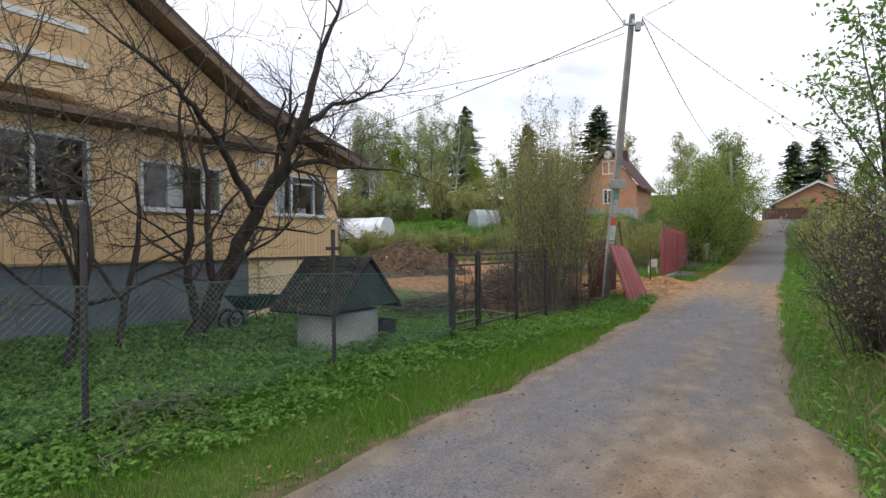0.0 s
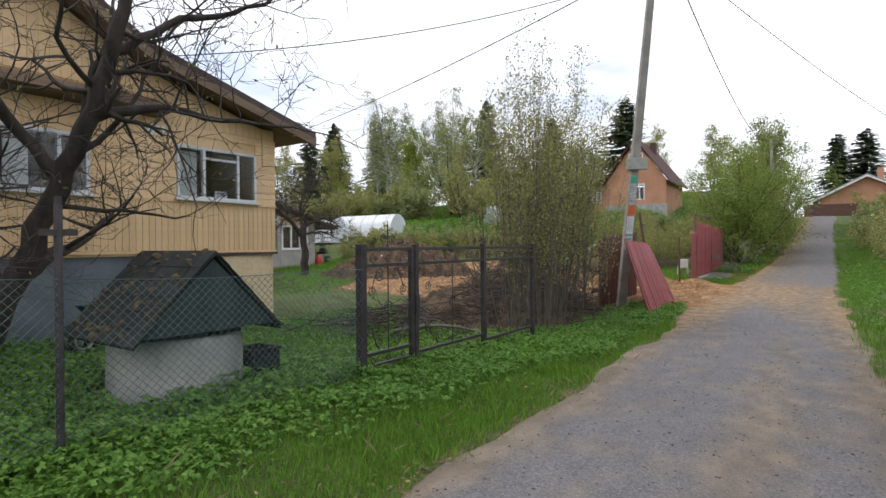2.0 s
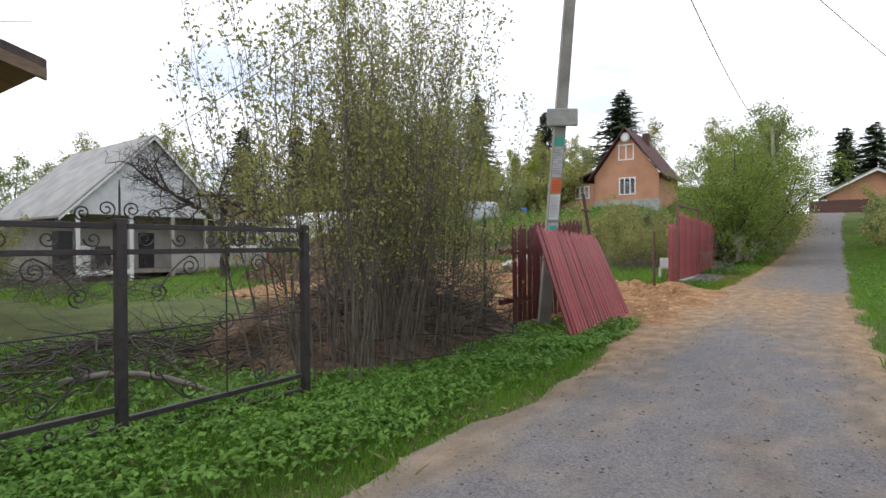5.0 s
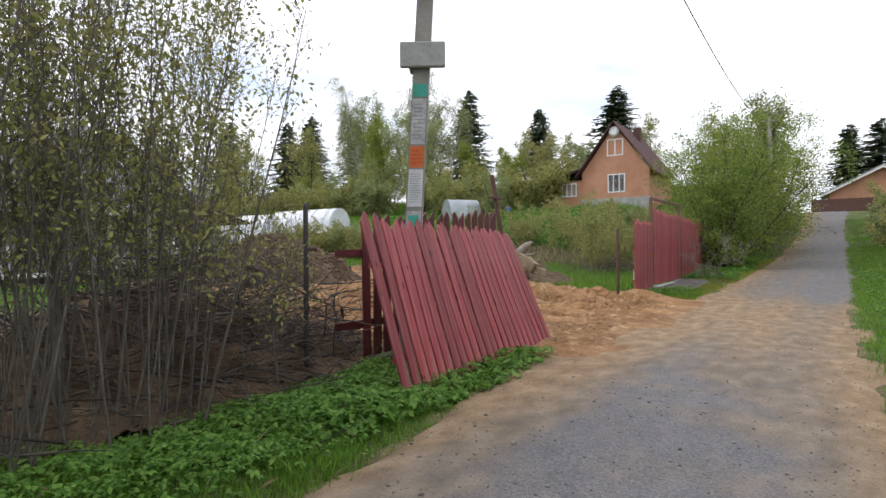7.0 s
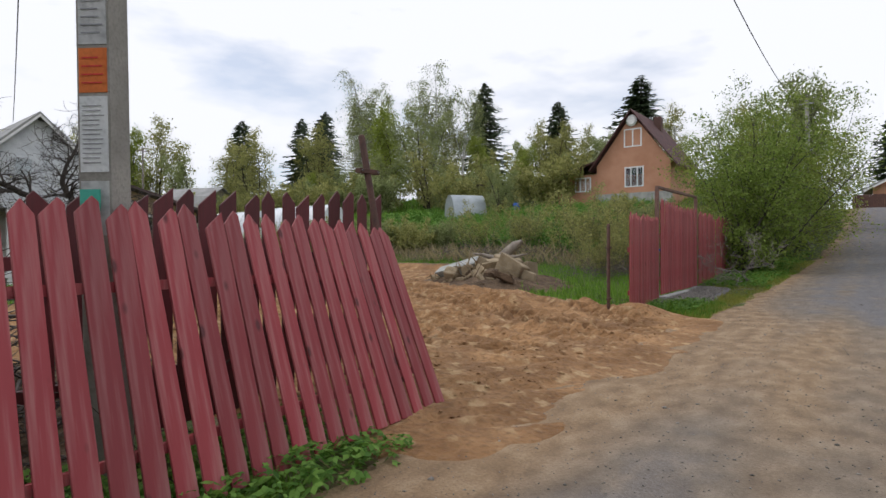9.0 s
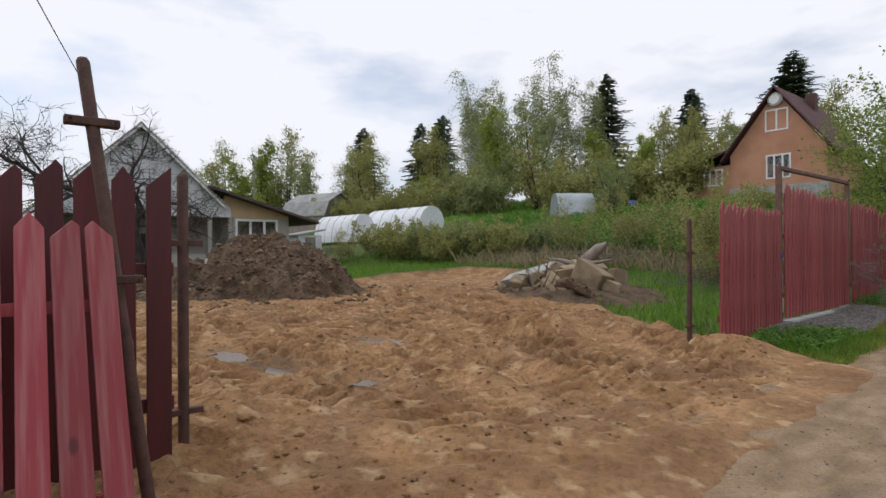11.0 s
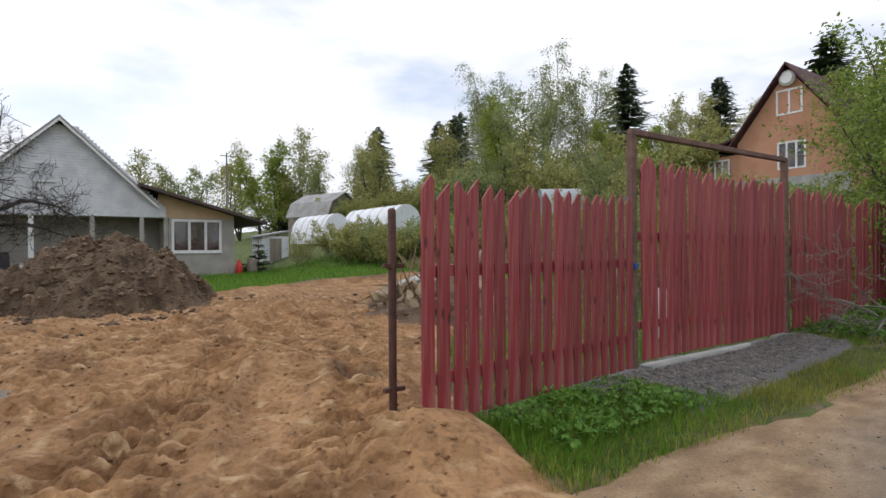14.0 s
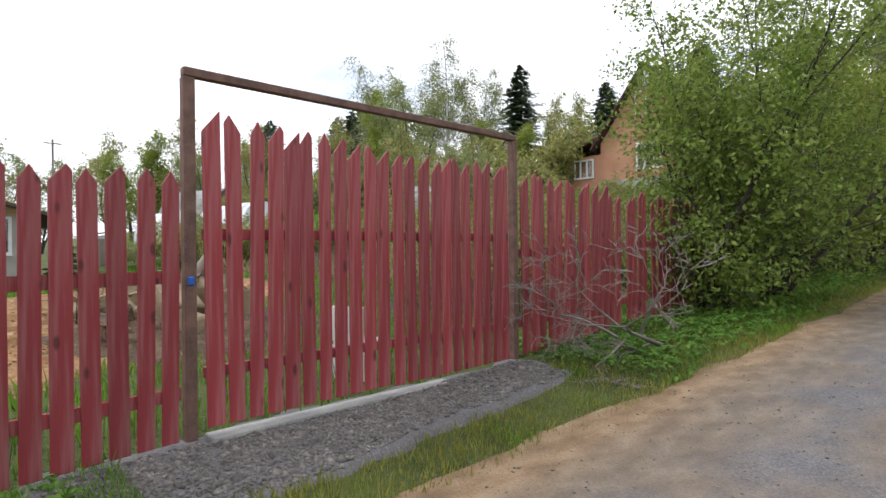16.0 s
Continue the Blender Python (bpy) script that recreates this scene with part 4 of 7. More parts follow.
# roof slabs with overhang
for (ya, za), (yb, zb) in zip(roof_pts, roof_pts[1:]):
    bm = prism([(ya, za - 0.02), (yb, zb - 0.02), (yb, zb + 0.1), (ya, za + 0.1)], -19.8, WX + 0.55, "x")
    part("roof", bm, M["roof_brown"], YH)
    bm = prism([(ya, za - 0.17), (yb, zb - 0.17), (yb, zb - 0.022), (ya, za - 0.022)], WX + 0.50, WX + 0.56, "x")
    part("barge_board", bm, M["eave_wood"], YH)
    bm = prism([(ya, za - 0.06), (yb, zb - 0.06), (yb, zb - 0.022), (ya, za - 0.022)], -19.6, WX + 0.50, "x")
    part("soffit", bm, M["eave_wood"], YH)

# cladding: upright boards below the sills, lapped boards between the windows, upright boards in the gable
me = bpy.data.meshes.new("plank")
bm = boxes(((0, -0.049, 0), (0.018, 0.049, 0.835)))
bmesh.ops.bevel(bm, geom=bm.edges[:], offset=0.004, segments=1, affect="EDGES")
bm.to_mesh(me)
bm.free()
me.materials.append(M["yellow_wood"])
for i in range(80):
    o = new("plank", me)
    o.parent = YH
    o.matrix_basis = pose(WX, 2.05 + i * 0.1055, 1.332)
for a, b in ((1.9, 2.95), (4.55, 5.38), (7.02, 8.38), (9.97, 10.44)):
    me = bpy.data.meshes.new("lap_board")
    bm = prism([(0, 0), (0.024, 0), (0.012, 0.128), (0, 0.128)], a + 0.002, b - 0.002, "y")
    bm.to_mesh(me)
    bm.free()
    me.materials.append(M["yellow_wood"])
    for i in range(10):
        o = new("lap_board", me)
        o.parent = YH
        o.matrix_basis = pose(WX, 0, 2.203 + i * 0.13)
for (y0, y1, za, zb) in ((2.95, 10.44, 3.36, 3.50),):
    part("frieze_board", boxes(((WX, y0, za), (WX + 0.02, y1, zb))), M["yellow_wood"], YH)
for i in range(62):
    y = 1.9 + i * 0.138
    a, b = y - 0.066, y + 0.066
    lo_z = 3.88 if y < 8.1 else 3.505
    if roof_h(b) - 0.16 - lo_z > 0.05:
        part("gable_board", prism([(a, lo_z), (b, lo_z), (b, roof_h(b) - 0.16), (a, roof_h(a) - 0.16)], WX + 0.001, WX + 0.019, "x"), M["yellow_wood"], YH)

# balcony front in the gable
part("balcony_rail", boxes(((WX + 0.3, 1.6, 4.9), (WX + 0.38, 4.4, 5.0)), ((WX + 0.3, 1.6, 4.35), (WX + 0.36, 4.4, 4.45))), M["white_paint"], YH)
part("balcony_front", boxes(((WX + 0.28, 1.6, 3.9), (WX + 0.3, 4.4, 4.6))), M["yellow_wood"], YH)

# white-gabled house
WH = thing("cottage", (0, 0, 0), "white-gabled cottage with an open veranda and a plastered annex", "house")
X0 = -32.3
gab = [(20.0, 3.0), (28.55, 3.0), (28.0, 3.35), (24.05, 7.3), (20.1, 3.35)]
part("gable", prism(gab, X0 - 0.15, X0 + 0.05, "x"), M["old_white"], WH)
for i in range(30):
    z = 3.02 + i * 0.14
    ya, yb = 20.1 + max(0, z - 3.4), 28.5 - max(0, (z - 3.4) * 1.0)
    if yb - ya > 0.2:
        part("lap_board", prism([(X0 + 0.052, z), (X0 + 0.085, z), (X0 + 0.06, z + 0.137), (X0 + 0.052, z + 0.137)], ya, yb, "y"), M["old_white"], WH)
part("main_wall", wall_with_holes(20.2, 28.4, -0.75, 3.0, X0 - 2.2, X0 - 2.0, []), M["plaster"], WH)
part("side_wall", boxes(((-42, 20.0, -0.75), (X0 - 2.0, 20.2, 3.1))), M["plaster"], WH)
part("side_wall", boxes(((-42, 28.4, -0.75), (X0, 28.6, 3.1))), M["plaster"], WH)
part("back_wall", boxes(((-42.2, 20.0, -0.75), (-42, 31.8, 3.3))), M["plaster"], WH)
part("veranda_floor", boxes(((X0 - 2.0, 20.2, -0.2), (X0 + 0.05, 28.4, 0.0))), M["old_wood"], WH)
part("veranda_ceiling", boxes(((X0 - 2.0, 20.2, 2.95), (X0 - 0.16, 28.4, 3.0))), M["old_wood"], WH)
for yy, mm in ((20.3, "white_paint"), (22.95, "white_paint"), (25.3, "plaster"), (27.4, "plaster")):
    part("veranda_post", boxes(((X0 - 0.12, yy - 0.1, -0.75), (X0 + 0.06, yy + 0.1, 3.0))), M[mm], WH)
part("veranda_panel", boxes(((X0 - 0.1, 25.42, -0.3), (X0 - 0.02, 27.28, 1.0)), ((X0 - 0.1, 27.52, -0.3), (X0 - 0.02, 28.4, 1.0))), M["plaster"], WH)
part("veranda_sill", boxes(((X0 - 0.05, 20.4, -0.22), (X0 + 0.1, 23.0, 0.02))), M["white_paint"], WH)
part("door", boxes(((X0 - 2.0, 24.3, -0.1), (X0 - 1.94, 25.2, 2.1))), M["cloth_dark"], WH)
part("plinth", boxes(((X0 - 0.4, 19.75, -0.95), (X0 + 0.1, 20.35, -0.15))), M["concrete"], WH)
wall_parts(WH, "annex_wall", M["plaster"], 28.62, 31.85, -0.3, 3.0, X0 - 0.2, X0, [(28.75, 31.2, 1.2, 2.95)])
part("annex_side", boxes(((-42, 31.65, -0.3), (X0 - 0.2, 31.85, 2.9))), M["plaster"], WH)
part("annex_gable", prism([(28.62, 3.002), (31.85, 3.002), (31.85, 3.15), (28.2, 4.35), (28.0, 3.4)], X0 - 0.2, X0, "x"), M["peach"], WH)
window_part(WH, X0 - 0.02, 28.75, 31.2, 1.2, 2.95, (29.6, 30.4), fm="white_paint", frame_w=0.13)
part("curtain", boxes(((X0 - 0.3, 28.8, 1.25), (X0 - 0.28, 31.1, 2.9))), M["curtain"], WH)
for a, b in (((19.3, 2.75), (24.05, 7.5)), ((24.05, 7.5), (28.1, 3.55))):
    part("roof", prism([a, b, (b[0], b[1] + 0.12), (a[0], a[1] + 0.12)], -42.6, X0 + 0.5, "x"), M["slate_grey"], WH)
    part("barge_board", prism([(a[0], a[1] - 0.14), (b[0], b[1] - 0.14), (b[0], b[1] - 0.003), (a[0], a[1] - 0.003)], X0 + 0.44, X0 + 0.5, "x"), M["white_paint"], WH)
part("annex_roof", prism([(27.2, 4.5), (33.4, 2.72), (33.4, 2.86), (27.2, 4.64)], -42.4, X0 + 0.9, "x"), M["roof_brown"], WH, "rusty brown lean-to roof")
window_part(WH, X0 + 0.1, 23.1, 23.85, 4.55, 5.4, (23.47,), fm="old_white")

# orange brick house up the slope
OH = thing("brick_house", (0, 0, 0), "orange brick house with a dark red gable roof", "house")
OY = 58.5
OZ = gz(-16, OY) - 0.3


wall_parts(OH, "wall", M["brick_orange"], -18.7, -12.9, 5.3, 7.6, OY, OY + 0.3, [(-16.4, -14.9, 5.75, 7.35)], swap=True)
part("foundation", boxes(((-18.75, OY - 0.05, OZ - 1.5), (-12.85, OY + 0.3, 5.3))), M["concrete_pale"], OH)
part("gable", prism([(-18.7, 7.602), (-12.9, 7.602), (-15.8, 11.5)], OY, OY + 0.3, "y"), M["brick_orange"], OH)
part("side_wall", boxes(((-13.2, OY + 0.302, OZ - 1), (-12.9, OY + 7, 7.6))), M["brick_orange"], OH)
part("side_wall", boxes(((-18.7, OY + 0.302, OZ - 1), (-18.4, OY + 7, 7.6))), M["brick_orange"], OH)
part("back_wall", boxes(((-18.7, OY + 7, OZ - 1), (-12.9, OY + 7.3, 7.6))), M["brick_orange"], OH)
for a, b in (((-19.2, 7.2), (-15.8, 11.72)), ((-15.8, 11.72), (-12.4, 7.2))):
    part("roof", prism([a, b, (b[0], b[1] + 0.14), (a[0], a[1] + 0.14)], OY - 0.4, OY + 7.6, "y"), surface("roof_red", (0.075, 0.03, 0.03), (0.12, 0.05, 0.048), scale=2, fine=12) if a[0] < -16 else bpy.data.materials["roof_red"], OH)
part("lean_to_roof", prism([(-22.6, 6.75), (-18.6, 7.95), (-18.6, 8.09), (-22.6, 6.89)], OY - 0.3, OY + 6, "y"), bpy.data.materials["roof_red"], OH)
part("lean_to_wall", boxes(((-22.2, OY + 0.1, OZ - 1), (-18.75, OY + 0.3, 7.0))), M["brick_orange"], OH)
part("chimney", boxes(((-15.5, OY + 4.4, 10.4), (-14.9, OY + 5.0, 12.0))), M["rust"], OH, "sooty brown brick chimney", bevel=0.02)
for (x0, x1, z0_, z1_, n) in ((-20.6, -19.2, 5.6, 6.8, 2), (-16.4, -14.9, 5.75, 7.35, 2), (-16.45, -15.05, 8.9, 10.35, 1)):
    w = new("window")
    w.parent = OH
    yb, yf = OY - 0.03, OY + 0.05
    prs = [((x0, yb, z0_), (x1, yf, z0_ + 0.1)), ((x0, yb, z1_ - 0.1), (x1, yf, z1_)), ((x0, yb, z0_ + 0.1), (x0 + 0.1, yf, z1_ - 0.1)), ((x1 - 0.1, yb, z0_ + 0.1), (x1, yf, z1_ - 0.1))]
    for k in range(n):
        c = x0 + (x1 - x0) * (k + 1) / (n + 1)
        prs.append(((c - 0.05, yb + 0.005, z0_ + 0.1), (c + 0.05, yf - 0.005, z1_ - 0.1)))
    part("window_frame", boxes(*prs), M["white_paint"], w)
    part("pane", boxes(((x0 + 0.1, yf - 0.03, z0_ + 0.1), (x1 - 0.1, yf - 0.02, z1_ - 0.1))), M["glass"], w)
bm = bmesh.new()
bmesh.ops.create_cone(bm, cap_ends=True, segments=20, radius1=0.45, radius2=0.3, depth=0.12, matrix=pose(-15.8, OY - 0.2, 10.95, 90, 0, 0))
part("satellite_dish", bm, M["white_paint"], OH)


# ---- trees ----
def unit(v):
    return v / (np.linalg.norm(v) + 1e-9)


def grow(r, start, direction, length, radius, depth, lines, tips, bend=0.35, kids=(3, 5), shrink=0.62, rise=0.15, segs=5, spread=0.8, rad_shrink=0.55, thin=0.0035):
    """Branches that wander and split; fills polylines and the places of leaves."""
    p, d = np.array(start, float), unit(np.array(direction, float))
    pts = [(p.copy(), radius)]
    steps = []
    for i in range(segs):
        d = unit(d + np.array([r.gauss(0, bend), r.gauss(0, bend), r.gauss(0, bend) + rise]) / segs ** 0.7)
        p = p + d * length / segs
        rr = radius * (1 - 0.55 * (i + 1) / segs)
        pts.append((p.copy(), rr))
        steps.append((p.copy(), d.copy(), rr))
    lines.append(pts)
    if depth <= 0:
        tips.extend(q for q, _ in pts[1:])
        return
    for k in range(r.randint(*kids)):
        j = r.randint(1, segs - 1) if k else segs - 1
        q, dd, rr = steps[j]
        a = np.array([r.gauss(0, 1), r.gauss(0, 1), r.gauss(0, 0.7)])
        a = unit(a - dd * a.dot(dd))
        nd = dd * (1 - spread * 0.5) + a * spread * r.uniform(0.6, 1.1)
        grow(r, q, nd, length * shrink * r.uniform(0.7, 1.15), max(rr * (rad_shrink + 0.2 * r.random()), thin), depth - 1, lines, tips, bend, kids, shrink, rise, segs if depth > 1 else 3, spread, rad_shrink, thin)


def leader(r, start, direction, length, radius, n_side, side_len, lines, tips, angle=0.7, from_f=0.25, droop=0.0, wob=0.06, sub=2, thin=0.003, taper=0.7):
    """A straight stem with side twigs along it, shorter towards the top."""
    p, d = np.array(start, float), unit(np.array(direction, float))
    pts = [(p.copy(), radius)]
    m = 7
    for i in range(m):
        d = unit(d + np.array([r.gauss(0, wob), r.gauss(0, wob), 0.06]))
        p = p + d * length / m
        pts.append((p.copy(), max(radius * (1 - 0.88 * (i + 1) / m), thin)))
    lines.append(pts)
    for k in range(n_side):
        f = from_f + (1 - from_f) * (k + r.random()) / n_side
        x = min(f * m, m - 0.001)
        i = int(x)
        q = pts[i][0] + (pts[i + 1][0] - pts[i][0]) * (x - i)
        a = r.uniform(0, 2 * math.pi)
        out = np.array([math.cos(a), math.sin(a), 0.0])
        L = side_len * (1 - taper * (f - from_f) / (1 - from_f)) * r.uniform(0.6, 1.2)
        up = math.cos(angle) * r.uniform(0.7, 1.2)
        sd = unit(out * math.sin(angle) + np.array([0, 0, up]))
        sp = [(q, max(pts[i][1] * 0.45, thin))]
        qq = q.copy()
        for s in range(4):
            sd = unit(sd + np.array([r.gauss(0, 0.12), r.gauss(0, 0.12), -droop * (s + 1) / 4]))
            qq = qq + sd * L / 4
            sp.append((qq.copy(), max(sp[0][1] * (1 - 0.8 * (s + 1) / 4), thin * 0.8)))
        lines.append(sp)
        tips.extend(s[0] for s in sp[2:])
        for s in range(sub):
            b0 = sp[r.randint(1, 3)][0]
            bd = unit(sd + np.array([r.gauss(0, 0.6), r.gauss(0, 0.6), r.gauss(0, 0.35) - droop]))
            b1 = b0 + bd * L * r.uniform(0.25, 0.5)
            b2 = b1 + unit(bd + np.array([0, 0, -droop * 1.2])) * L * r.uniform(0.15, 0.35)
            lines.append([(b0, thin), (b1, thin * 0.8), (b2, thin * 0.6)])
            tips.extend((b1, b2))


def leaves_mesh(name, centers, size, r, mat, per=1, jitter=0.1, flat=0.0, aspect=1.7):
    """Small pointed leaves round the given places."""
    C = np.repeat(np.asarray(centers, float), per, 0)
    n = len(C)
    g = np.random.RandomState(r.randint(0, 10 ** 6))
    C = C + g.normal(0, jitter, (n, 3))
    a = g.normal(0, 1, (n, 3))
    a[:, 2] -= flat
    a /= np.linalg.norm(a, axis=1)[:, None]
    b = np.cross(a, g.normal(0, 1, (n, 3)))
    b /= np.linalg.norm(b, axis=1)[:, None] + 1e-9
    s = size * g.uniform(0.55, 1.35, (n, 1))
    v = np.stack([C, C + a * s * 0.5 * aspect + b * s * 0.45, C + a * s * aspect, C + a * s * 0.5 * aspect - b * s * 0.45], 1).reshape(-1, 3)
    return np_mesh(name, v, np.arange(4 * n).reshape(n, 4), [mat])


def plant(name, at, label, category, lines, tips, wood, crown=None, leaf=0.0, n_leaf=0, jitter=0.1, r=None, group="", cut=0.02):
    """A tree or shrub as a thing: trunk with limbs, finer branches, leafy crown."""
    t = thing(name, at, label, category, group)
    big = [p for p in lines if p[0][1] > cut]
    small = [p for p in lines if p[0][1] <= cut]
    if big:
        tube("trunk", big, M[wood[0]], t, 7)
    if small:
        tagged(tube("twig_mass", small, M[wood[1]], t, 3), kind="stuff")
    if crown and tips:
        per = max(1, round(n_leaf / len(tips)))
        c = tips if len(tips) * per <= n_leaf * 1.3 else r.sample(tips, max(1, n_leaf // per))
        tagged(part("crown", leaves_mesh("crown", c, leaf, r, M[crown], per, jitter), None, t), kind="stuff")
    return t


def spruce(at, h, w, seed, label="dark green spruce standing behind the gardens", bare_to=0.06, fine=1.0):
    r = random.Random(seed)
    t = thing("spruce", at, label, "tree", "spruces")
    tube("trunk", [[((0, 0, -0.5), h * 0.018), ((0, 0, h * 0.5), h * 0.011), ((0, 0, h), 0.02)]], M["bark"], t, 8)
    V, n_w = [], int(h * 2.8 * fine)
    for i in range(n_w):
        f = bare_to + (1 - bare_to) * (i / n_w)
        z = h * f
        L = w * 0.5 * (1 - f) ** 0.72 * r.uniform(0.88, 1.06) + 0.12
        for k in range(r.randint(7, 10)):
            a = r.uniform(0, 2 * math.pi)
            ca, sa = math.cos(a), math.sin(a)
            l2 = L * r.uniform(0.5, 1.15)
            droop = r.uniform(0.1, 0.45)
            m = max(3, int(l2 / (0.34 / fine)))
            for j in range(m):
                u = (j + 0.6) / m
                px, pz = u * l2, z - droop * l2 * u * u + 0.15 * l2 * u ** 3 + r.uniform(-0.1, 0.1)
                s = (0.42 + 0.5 * (1 - u)) * min(1.0, l2) * r.uniform(0.7, 1.3) / fine ** 0.5
                for sg in (-1, 1, 0):
                    qa = a + sg * r.uniform(0.4, 1.0)
                    qx, qy = math.cos(qa) * s, math.sin(qa) * s
                    ww = (0.12 + 0.08 * r.random()) / fine ** 0.5
                    V += [(ca * px, sa * px, pz), (ca * px + qx * 0.5 - sa * ww, sa * px + qy * 0.5 + ca * ww, pz - 0.05 * s),
                          (ca * px + qx, sa * px + qy, pz - r.uniform(0.1, 0.5) * s), (ca * px + qx * 0.5 + sa * ww, sa * px + qy * 0.5 - ca * ww, pz - 0.28 * s)]
    tagged(part("crown", np_mesh("crown", V, np.arange(len(V)).reshape(-1, 4), [M["needles"]]), None, t), kind="stuff")
    return t


def at_ground(x, y, dz=0.0):
    return (x, y, gz(x, y) + dz)


def put(proto, x, y, s=1.0, turn=0.0, sz=None, dz=0.0):
    """A copy of a plant at another place, in its own size."""
    return copy_thing(proto, pose(x, y, gz(x, y) + dz, 0, 0, turn) @ Matrix.Diagonal((s, s, sz or s, 1)))


pr = random.Random(3)

# spruces of the skyline: one near and two far shapes
SPR = [(-52.5, 93, 28.9, 9.5), (-94.6, 73.5, 25.1, 10), (-97.8, 89.7, 28.9, 10), (-90, 90, 29.2, 9.5), (-43, 101, 25.8, 9), (-28, 97.6, 26.5, 11), (1.6, 117, 19.9, 9), (5.4, 118, 20.5, 9.5), (-84, 84, 26.5, 9), (-75, 88, 25, 8.5), (-110, 60, 17, 8), (-78, 28, 9.5, 7), (-120, 66, 14, 6)]
sp_a = spruce(at_ground(*SPR[0][:2]), SPR[0][2] - gz(*SPR[0][:2]), 14, 51)
sp_b = spruce(at_ground(*SPR[1][:2]), SPR[1][2] - gz(*SPR[1][:2]), 14.5, 52)
HA, HB = SPR[0][2] - gz(*SPR[0][:2]), SPR[1][2] - gz(*SPR[1][:2])
for i, (x, y, top, w) in enumerate(SPR[2:]):
    h = top - gz(x, y)
    p, ph, pw = (sp_a, HA, 9.5) if i % 2 else (sp_b, HB, 10)
    put(p, x, y, w / pw * 1.0, 40 * i, h / ph)
spruce(at_ground(-34.3, 13.7), 10.5, 8.8, 71, "broad dark spruce beside the cottage yard", 0.01, 1.7)


def birch(at, h, seed):
    r = random.Random(seed)
    lines, tips = [], []
    leader(r, (0, 0, -0.3), (0.03, 0, 1), h, h * 0.011, 34, h * 0.33, lines, tips, 0.75, 0.22, 0.55, 0.05, 5, 0.012, 0.72)
    for k in range(3):
        a = r.uniform(0, 6.28)
        leader(r, (0, 0, h * 0.3), (math.cos(a) * 0.28, math.sin(a) * 0.28, 1), h * 0.55, h * 0.006, 18, h * 0.18, lines, tips, 0.75, 0.2, 0.6, 0.05, 5, 0.012)
    return plant("birch", at, "tall birch with pale trunk and thin fresh leaves", "tree", lines, tips, ("birch_bark", "twig"), "leaf_birch", 0.125, 7500, 0.28, r, "birches", 0.05)


b0 = birch(at_ground(-47, 72), 25.2 - gz(-47, 72), 91)
b1 = birch(at_ground(-58.5, 72), 26.5 - gz(-58.5, 72), 92)
for i, (x, y, s) in enumerate([(-51.5, 74, 0.93), (-55, 70.5, 0.85), (-61.5, 74.5, 1.0), (-44.5, 75, 0.8), (-65, 76, 0.7)]):
    put((b0, b1)[i % 2], x, y, s, 70 * i)


def broadleaf(at, h, seed, crown="leaf_olive", name="garden_tree", label="leafing garden tree with olive-green haze of buds", leaf=0.15, n=7000, wood=("bark", "twig"), group="background trees", stems=3, wide=0.3):
    r = random.Random(seed)
    lines, tips = [], []
    for k in range(stems):
        a = r.uniform(0, 6.28)
        leader(r, (0, 0, -0.3), (math.cos(a) * wide, math.sin(a) * wide, 1), h * r.uniform(0.8, 1.0), h * 0.011, int(60 / stems), h * 0.26, lines, tips, 0.8, 0.15, 0.1, 0.10, 4, 0.008)
    return plant(name, at, label, "tree", lines, tips, wood, crown, leaf, n, h * 0.025, r, group, 0.03)


# background trees, nearest shapes first
g0 = broadleaf(at_ground(-70, 60), 13, 201)
g1 = broadleaf(at_ground(-40, 62), 11, 202, "leaf_birch")
g2 = broadleaf(at_ground(-47, 64), 12, 203, "leaf_fresh", label="garden tree in bright yellow-green leaf", stems=2, wide=0.15, n=9000)
g3 = broadleaf(at_ground(-36, 58), 7.5, 204, "leaf_olive", label="dark-trunked fruit tree still almost bare", n=2200)
BG = [(-78, 62, 1.0), (-86, 60, 0.95), (-95, 60, 1.0), (-102, 56, 1.1), (-110, 50, 1.15), (-118, 44, 1.2), (-125, 38, 1.2), (-90, 48, 0.8), (-74, 74, 1.1), (-66, 82, 1.1), (-56, 84, 1.0), (-40, 84, 0.7), (-34, 90, 0.7), (-30, 80, 0.6), (-22, 86, 0.7),
      (-100, 30, 0.9), (-95, 20, 0.9), (-90, 8, 0.9), (-80, 0, 0.9), (-70, 18, 0.7), (-110, 10, 1.1), (-8, 92, 0.8), (-14, 100, 0.8), (12, 100, 0.9), (18, 90, 1.0), (24, 78, 1.0), (14, 62, 0.8), (20, 50, 0.9), (12, 40, 0.6), (26, 30, 1.0), (22, 10, 1.0), (20, -14, 1.0), (6, -40, 1.1), (-12, -42, 1.0), (-34, -30, 1.1), (-50, -10, 1.0)]
for i, (x, y, s) in enumerate(BG):
    put((g0, g1, g0, g2)[i % 4], x + pr.uniform(-2, 2), y + pr.uniform(-2, 2), s * pr.uniform(0.85, 1.15) * (1.25 if x < -85 and y > 30 else 1), pr.uniform(0, 360))
for i, (x, y, s) in enumerate([(-44, 60, 1.0), (-32, 62, 0.9), (-27, 60, 0.85), (-50, 66, 1.0), (-24, 52, 0.7), (-41, 66, 1.0), (-37, 70, 1.1), (-30, 70, 1.1), (-55, 62, 0.9), (-60, 60, 0.8), (-64, 64, 0.9), (-25, 66, 1.0)]):
    put((g1, g3, g2, g0)[i % 4], x, y, s * (0.58 if i % 4 != 1 else 0.9), 50 * i)


